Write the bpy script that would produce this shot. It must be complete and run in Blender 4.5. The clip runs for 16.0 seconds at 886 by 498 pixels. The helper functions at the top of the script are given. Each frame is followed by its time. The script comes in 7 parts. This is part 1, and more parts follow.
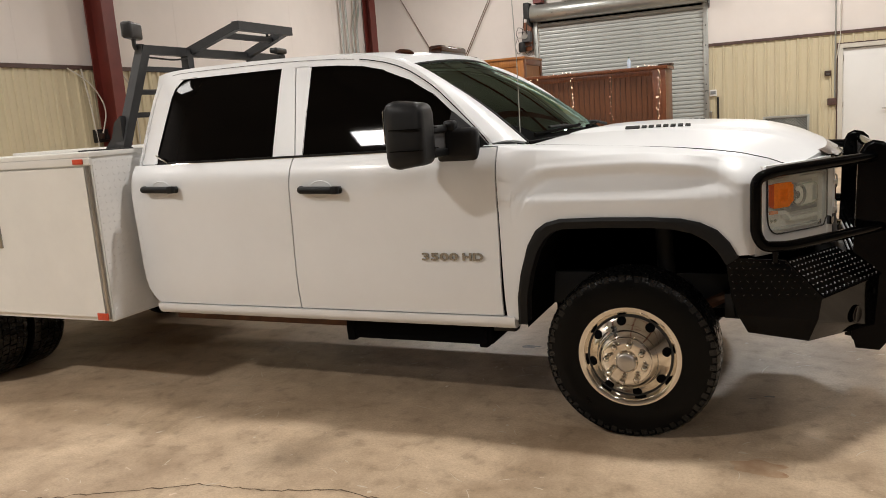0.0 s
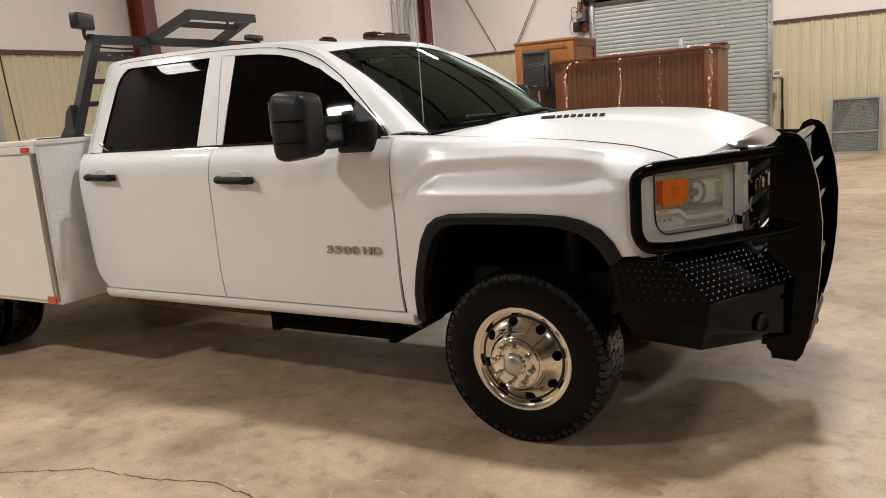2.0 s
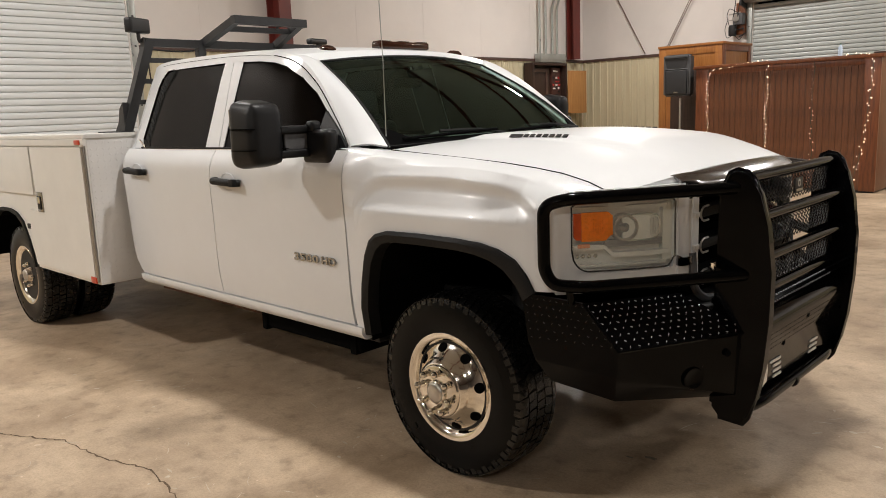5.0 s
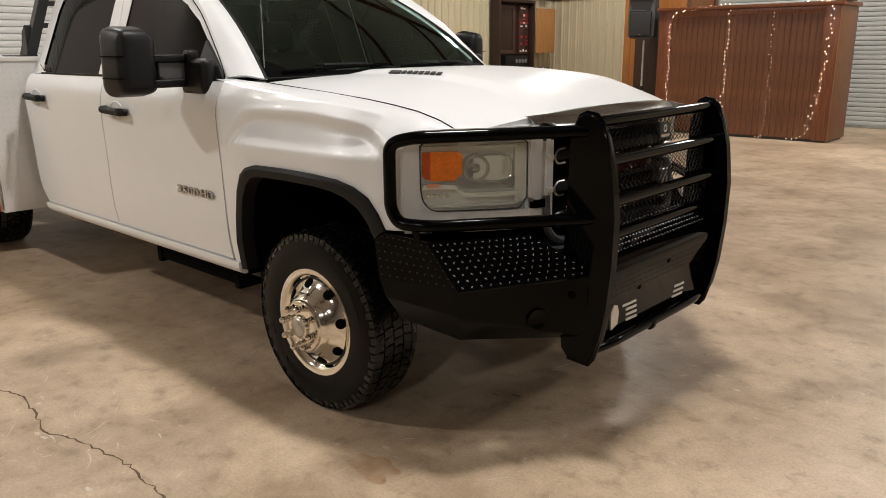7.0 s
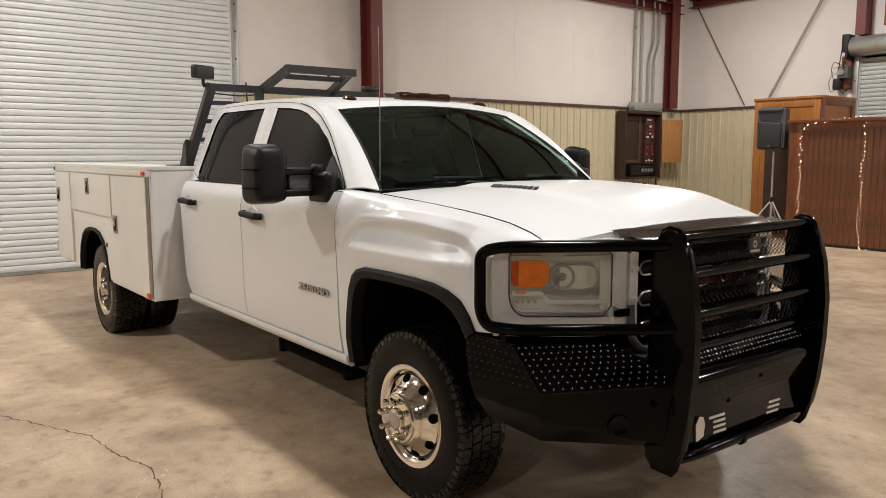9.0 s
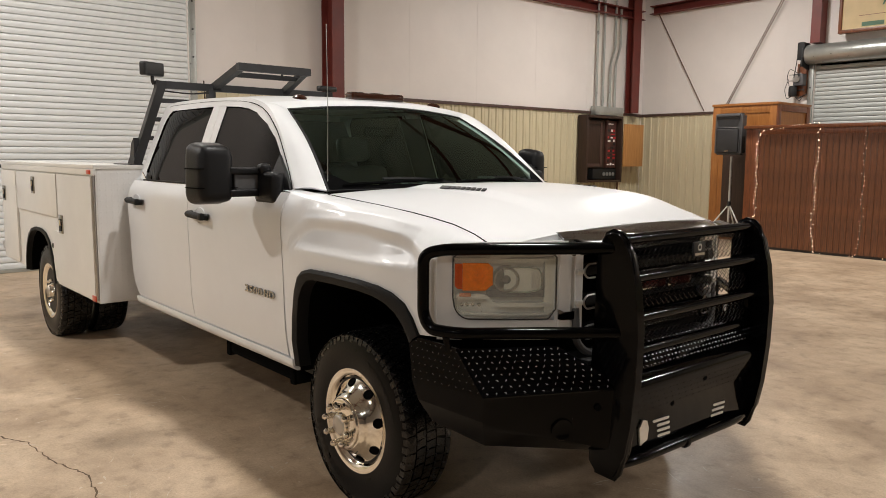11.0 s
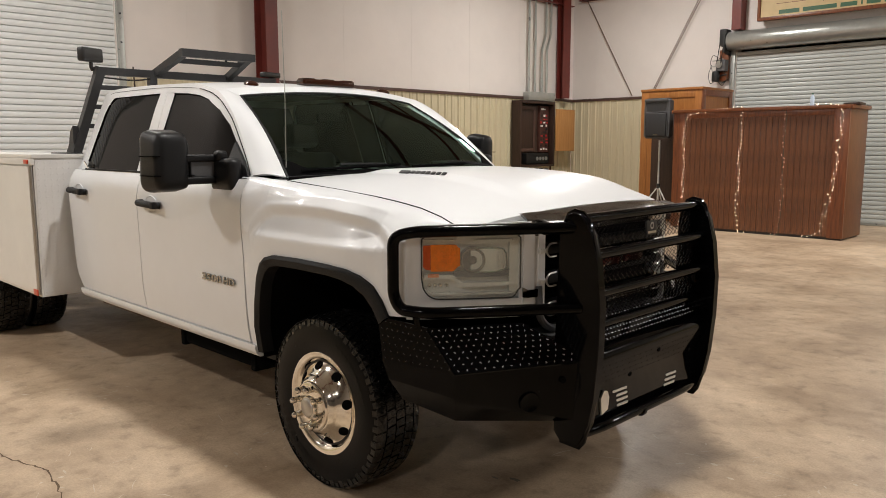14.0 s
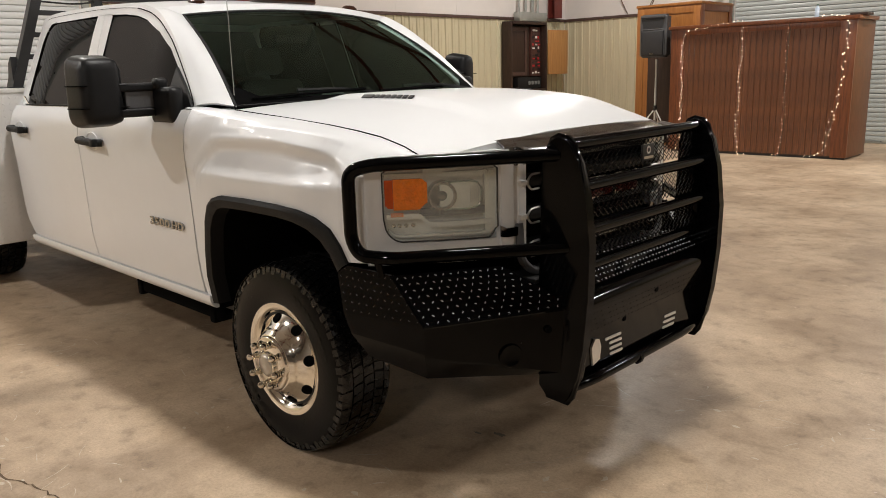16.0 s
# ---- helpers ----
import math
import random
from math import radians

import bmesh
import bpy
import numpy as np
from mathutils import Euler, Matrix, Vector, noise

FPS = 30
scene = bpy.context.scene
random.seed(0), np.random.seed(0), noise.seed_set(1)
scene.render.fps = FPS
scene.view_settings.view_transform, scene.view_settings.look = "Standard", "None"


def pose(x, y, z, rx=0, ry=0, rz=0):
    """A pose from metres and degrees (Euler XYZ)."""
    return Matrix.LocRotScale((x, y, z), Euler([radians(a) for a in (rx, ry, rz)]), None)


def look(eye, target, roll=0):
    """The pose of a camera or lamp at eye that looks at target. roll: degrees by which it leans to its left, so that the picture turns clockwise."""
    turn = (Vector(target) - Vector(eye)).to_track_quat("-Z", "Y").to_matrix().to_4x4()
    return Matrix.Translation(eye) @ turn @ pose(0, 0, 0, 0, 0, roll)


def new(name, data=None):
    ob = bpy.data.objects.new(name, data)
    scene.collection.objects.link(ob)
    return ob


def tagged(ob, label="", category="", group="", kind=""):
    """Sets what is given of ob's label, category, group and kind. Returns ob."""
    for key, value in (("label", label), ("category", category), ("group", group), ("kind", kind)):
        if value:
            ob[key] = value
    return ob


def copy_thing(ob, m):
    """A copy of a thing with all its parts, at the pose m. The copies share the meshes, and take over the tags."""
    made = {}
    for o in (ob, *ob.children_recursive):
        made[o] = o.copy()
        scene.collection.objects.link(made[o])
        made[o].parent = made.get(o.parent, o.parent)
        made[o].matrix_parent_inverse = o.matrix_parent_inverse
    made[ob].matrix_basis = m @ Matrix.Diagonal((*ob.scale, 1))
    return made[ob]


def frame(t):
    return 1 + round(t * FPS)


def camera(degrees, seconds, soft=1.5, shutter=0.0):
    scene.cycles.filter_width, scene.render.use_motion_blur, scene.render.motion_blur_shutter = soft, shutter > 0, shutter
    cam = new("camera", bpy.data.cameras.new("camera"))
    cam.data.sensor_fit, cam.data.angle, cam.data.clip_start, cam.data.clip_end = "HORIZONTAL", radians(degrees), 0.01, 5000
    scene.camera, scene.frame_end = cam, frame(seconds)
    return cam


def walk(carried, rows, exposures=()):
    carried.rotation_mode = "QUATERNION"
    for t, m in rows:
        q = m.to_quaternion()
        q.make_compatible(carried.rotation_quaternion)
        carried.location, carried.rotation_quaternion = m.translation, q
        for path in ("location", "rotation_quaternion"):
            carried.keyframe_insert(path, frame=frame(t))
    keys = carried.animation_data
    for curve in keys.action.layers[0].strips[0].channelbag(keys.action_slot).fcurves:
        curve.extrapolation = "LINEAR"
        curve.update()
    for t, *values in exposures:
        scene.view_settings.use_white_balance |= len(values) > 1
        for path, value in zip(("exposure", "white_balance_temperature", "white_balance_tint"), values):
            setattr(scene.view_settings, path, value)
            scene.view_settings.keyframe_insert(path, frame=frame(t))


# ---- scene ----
cam = camera(60.0, 16.0, soft=0.9)
PATH = [
    (0, (0.654, -4.483, 1.578), (-0.153, -2.685, 1.237), -4.2),
    (0.5, (0.848, -4.364, 1.563), (0.066, -2.559, 1.199), -4.2),
    (1, (1.033, -4.176, 1.576), (0.246, -2.378, 1.19), -3.1),
    (1.5, (1.195, -4.063, 1.564), (0.339, -2.299, 1.169), -4.0),
    (2, (1.426, -3.968, 1.554), (0.415, -2.282, 1.182), -4.4),
    (2.5, (1.594, -3.899, 1.579), (0.523, -2.25, 1.211), -3.6),
    (3, (1.725, -3.731, 1.554), (0.613, -2.113, 1.17), -2.2),
    (3.5, (1.852, -3.578, 1.564), (0.698, -1.995, 1.16), -2.4),
    (3.7, (1.907, -3.536, 1.57), (0.734, -1.968, 1.165), -3.1),
    (5.8, (2.356, -3.106, 1.576), (0.927, -1.749, 1.239), -1.0),
    (6, (2.401, -3.074, 1.588), (0.985, -1.704, 1.249), -0.7),
    (6.5, (2.517, -2.984, 1.575), (1.178, -1.545, 1.209), -0.6),
    (7, (2.558, -2.919, 1.557), (1.246, -1.498, 1.048), -0.5),
    (7.5, (2.57, -2.95, 1.563), (1.16, -1.608, 1.102), 0.3),
    (8, (2.67, -3.02, 1.563), (1.173, -1.75, 1.181), 0.6),
    (8.5, (2.773, -3.041, 1.577), (1.217, -1.825, 1.257), -0.2),
    (9, (2.816, -2.959, 1.602), (1.245, -1.746, 1.358), -0.1),
    (9.5, (2.851, -2.817, 1.586), (1.278, -1.602, 1.364), 1.6),
    (9.7, (2.865, -2.78, 1.582), (1.299, -1.556, 1.355), 2.0),
    (11.8, (2.817, -2.978, 1.602), (1.354, -1.636, 1.359), -1.4),
    (12, (2.814, -3.011, 1.583), (1.365, -1.654, 1.338), -1.6),
    (12.5, (2.802, -3.049, 1.59), (1.374, -1.671, 1.343), -0.9),
    (13, (2.813, -3.071, 1.594), (1.388, -1.687, 1.36), -0.6),
    (13.5, (2.816, -3.059, 1.594), (1.407, -1.66, 1.353), -0.9),
    (14, (2.799, -3.022, 1.588), (1.407, -1.612, 1.316), -0.1),
    (14.5, (2.74, -2.958, 1.589), (1.356, -1.543, 1.302), 0.6),
    (15, (2.658, -2.825, 1.571), (1.28, -1.407, 1.272), 0.2),
    (15.5, (2.607, -2.718, 1.566), (1.228, -1.316, 1.203), -0.8),
    (16, (2.593, -2.654, 1.546), (1.227, -1.264, 1.095), -1.7),
]
walk(cam, [(t, look(eye, target, roll)) for t, eye, target, roll in PATH])

# ---- world, lights ----
world = bpy.data.worlds.new("world")
scene.world = world
world.use_nodes = True
world.node_tree.nodes["Background"].inputs[0].default_value = (0.9, 0.95, 1.0, 1)
world.node_tree.nodes["Background"].inputs[1].default_value = 0.0
scene.view_settings.exposure = 0.0


# bay lights: x, y, watts; some inferred from shadows, others unseen fill added
LAMPS = [(-7.8, -3.9, 50), (-5.0, -6.3, 340), (0.8, -10.1, 80), (5.6, -9.4, 240), (-5.1, -0.25, 150), (0.80, -0.25, 212), (7.5, 4.0, 190), (-5.1, 9.6, 235), (0.8, 9.6, 245), (6.7, 9.6, 285)]


# ---- materials ----
def mat(name, color, rough=0.5, metal=0.0, noise_scale=0.0, vary=0.0, bump=0.0, bump_scale=0.0, coat=0.0, spec=0.5, ior=1.5, color2=None, rvary=0.0, stretch=None):
    m = bpy.data.materials.new(name)
    m.use_nodes = True
    nt = m.node_tree
    b = nt.nodes["Principled BSDF"]
    b.inputs["Base Color"].default_value = (*color, 1)
    b.inputs["Roughness"].default_value = rough
    b.inputs["Metallic"].default_value = metal
    b.inputs["Specular IOR Level"].default_value = spec
    b.inputs["IOR"].default_value = ior
    if coat:
        b.inputs["Coat Weight"].default_value = coat
        b.inputs["Coat Roughness"].default_value = 0.04
    coord = nt.nodes.new("ShaderNodeTexCoord")
    src = coord.outputs["Object"]
    if stretch:
        mp = nt.nodes.new("ShaderNodeMapping")
        mp.inputs["Scale"].default_value = stretch
        nt.links.new(src, mp.inputs["Vector"])
        src = mp.outputs["Vector"]
    if noise_scale:
        n1 = nt.nodes.new("ShaderNodeTexNoise")
        n1.inputs["Scale"].default_value = noise_scale
        n1.inputs["Detail"].default_value = 6
        n1.inputs["Roughness"].default_value = 0.65
        nt.links.new(src, n1.inputs["Vector"])
        ramp = nt.nodes.new("ShaderNodeValToRGB")
        c2 = color2 or tuple(c * (1 - vary) for c in color)
        ramp.color_ramp.elements[0].position, ramp.color_ramp.elements[1].position = 0.32, 0.68
        ramp.color_ramp.elements[0].color = (*c2, 1)
        ramp.color_ramp.elements[1].color = (*color, 1)
        nt.links.new(n1.outputs["Fac"], ramp.inputs["Fac"])
        nt.links.new(ramp.outputs["Color"], b.inputs["Base Color"])
        if rvary:
            mr = nt.nodes.new("ShaderNodeMapRange")
            mr.inputs["To Min"].default_value, mr.inputs["To Max"].default_value = rough - rvary, rough + rvary
            nt.links.new(n1.outputs["Fac"], mr.inputs["Value"])
            nt.links.new(mr.outputs["Result"], b.inputs["Roughness"])
    if bump:
        n2 = nt.nodes.new("ShaderNodeTexNoise")
        n2.inputs["Scale"].default_value = bump_scale
        n2.inputs["Detail"].default_value = 4
        nt.links.new(src, n2.inputs["Vector"])
        bp = nt.nodes.new("ShaderNodeBump")
        bp.inputs["Strength"].default_value = bump
        bp.inputs["Distance"].default_value = 0.01
        nt.links.new(n2.outputs["Fac"], bp.inputs["Height"])
        nt.links.new(bp.outputs["Normal"], b.inputs["Normal"])
    return m


def emit(name, color, strength):
    m = bpy.data.materials.new(name)
    m.use_nodes = True
    b = m.node_tree.nodes["Principled BSDF"]
    b.inputs["Base Color"].default_value = (*color, 1)
    b.inputs["Emission Color"].default_value = (*color, 1)
    b.inputs["Emission Strength"].default_value = strength
    return m


def concrete_mat():
    m = bpy.data.materials.new("concrete")
    m.use_nodes = True
    nt = m.node_tree
    b = nt.nodes["Principled BSDF"]
    co = nt.nodes.new("ShaderNodeTexCoord").outputs["Object"]

    def noise_node(scale, detail, rough, warp=0.0, squeeze=None, turn=0.0):
        n = nt.nodes.new("ShaderNodeTexNoise")
        n.inputs["Distortion"].default_value = warp
        n.inputs["Scale"].default_value, n.inputs["Detail"].default_value, n.inputs["Roughness"].default_value = scale, detail, rough
        if squeeze:
            mp = nt.nodes.new("ShaderNodeMapping")
            mp.inputs["Scale"].default_value = squeeze
            mp.inputs["Rotation"].default_value = (0, 0, turn)
            nt.links.new(co, mp.inputs["Vector"])
            nt.links.new(mp.outputs["Vector"], n.inputs["Vector"])
        else:
            nt.links.new(co, n.inputs["Vector"])
        return n.outputs["Fac"]

    def ramp(fac, stops):
        r = nt.nodes.new("ShaderNodeValToRGB")
        while len(r.color_ramp.elements) < len(stops):
            r.color_ramp.elements.new(0.5)
        for e, (p, c) in zip(r.color_ramp.elements, stops):
            e.position, e.color = p, (*c, 1)
        nt.links.new(fac, r.inputs["Fac"])
        return r.outputs["Color"]

    def mix(kind, fac, a, c):
        x = nt.nodes.new("ShaderNodeMix")
        x.data_type, x.blend_type = "RGBA", kind
        x.inputs["Factor"].default_value = fac
        nt.links.new(a, x.inputs["A"])
        nt.links.new(c, x.inputs["B"])
        return x.outputs["Result"]

    big = ramp(noise_node(0.75, 7, 0.62), [(0.28, (0.345, 0.250, 0.164)), (0.45, (0.440, 0.327, 0.220)), (0.55, (0.530, 0.404, 0.278)), (0.72, (0.640, 0.502, 0.362))])
    swirl = ramp(noise_node(1.9, 5, 0.55, 0.8), [(0.30, (0.74, 0.71, 0.68)), (0.46, (0.94, 0.93, 0.92)), (0.56, (1.0, 1.0, 1.0)), (0.70, (1.14, 1.15, 1.16))])
    mid = ramp(noise_node(8, 6, 0.62, 0.2), [(0.32, (0.55, 0.52, 0.49)), (0.45, (0.90, 0.89, 0.87)), (0.58, (1.0, 1.0, 1.0)), (0.72, (1.15, 1.15, 1.15))])
    fine = ramp(noise_node(75, 8, 0.75), [(0.33, (0.70, 0.69, 0.68)), (0.5, (0.95, 0.95, 0.95)), (0.68, (1.15, 1.15, 1.15))])
    chips = ramp(noise_node(22, 3, 0.6, 0.4), [(0.70, (0.0, 0.0, 0.0)), (0.735, (0.16, 0.15, 0.14))])
    scuff = ramp(noise_node(3.0, 6, 0.7, 0.3, (0.45, 6.0, 1.0), 0.5), [(0.66, (0.0, 0.0, 0.0)), (0.72, (0.045, 0.042, 0.038))])
    dark = ramp(noise_node(3.0, 6, 0.7, 0.5, (5.0, 0.7, 1.0), -0.35), [(0.26, (0.55, 0.52, 0.5)), (0.36, (1.0, 1.0, 1.0))])
    c = mix("MULTIPLY", 1.0, big, swirl)
    c = mix("MULTIPLY", 0.7, c, mid)
    c = mix("MULTIPLY", 0.75, c, fine)
    c = mix("MULTIPLY", 0.4, c, dark)
    c = mix("ADD", 1.0, c, chips)
    c = mix("ADD", 1.0, c, scuff)
    nt.links.new(c, b.inputs["Base Color"])
    mr = nt.nodes.new("ShaderNodeMapRange")
    mr.inputs["To Min"].default_value, mr.inputs["To Max"].default_value = 0.28, 0.62
    nt.links.new(noise_node(3.5, 6, 0.65), mr.inputs["Value"])
    nt.links.new(mr.outputs["Result"], b.inputs["Roughness"])
    bp = nt.nodes.new("ShaderNodeBump")
    bp.inputs["Strength"].default_value, bp.inputs["Distance"].default_value = 0.12, 0.004
    nt.links.new(noise_node(35, 8, 0.7), bp.inputs["Height"])
    nt.links.new(bp.outputs["Normal"], b.inputs["Normal"])
    return m


def glass_mat(name, tint, gloss=1.5):
    m = bpy.data.materials.new(name)
    m.use_nodes = True
    nt = m.node_tree
    nt.nodes.remove(nt.nodes["Principled BSDF"])
    tr, gl, fr, mx = (nt.nodes.new("ShaderNode" + k) for k in ("BsdfTransparent", "BsdfGlossy", "Fresnel", "MixShader"))
    tr.inputs["Color"].default_value = (*tint, 1)
    gl.inputs["Roughness"].default_value = 0.02
    gl.inputs["Color"].default_value = (0.62, 0.92, 0.86, 1)
    fr.inputs["IOR"].default_value = gloss
    nt.links.new(fr.outputs[0], mx.inputs[0])
    nt.links.new(tr.outputs[0], mx.inputs[1])
    nt.links.new(gl.outputs[0], mx.inputs[2])
    nt.links.new(mx.outputs[0], nt.nodes["Material Output"].inputs["Surface"])
    return m


def haze_mat(name, tone, haze):
    """Clouded plastic: part clear, part milky, with gloss."""
    m = glass_mat(name, (0.95, 0.94, 0.88), 1.45)
    nt = m.node_tree
    out = nt.nodes["Material Output"].inputs["Surface"]
    clear = out.links[0].from_socket
    df, mx = nt.nodes.new("ShaderNodeBsdfDiffuse"), nt.nodes.new("ShaderNodeMixShader")
    df.inputs["Color"].default_value = (*tone, 1)
    ns = nt.nodes.new("ShaderNodeTexNoise")
    ns.inputs["Scale"].default_value = 14
    mr = nt.nodes.new("ShaderNodeMapRange")
    mr.inputs["To Min"].default_value, mr.inputs["To Max"].default_value = haze * 0.8, haze * 1.2
    nt.links.new(ns.outputs["Fac"], mr.inputs["Value"])
    nt.links.new(mr.outputs["Result"], mx.inputs[0])
    nt.links.new(clear, mx.inputs[1])
    nt.links.new(df.outputs[0], mx.inputs[2])
    nt.links.new(mx.outputs[0], out)
    return m


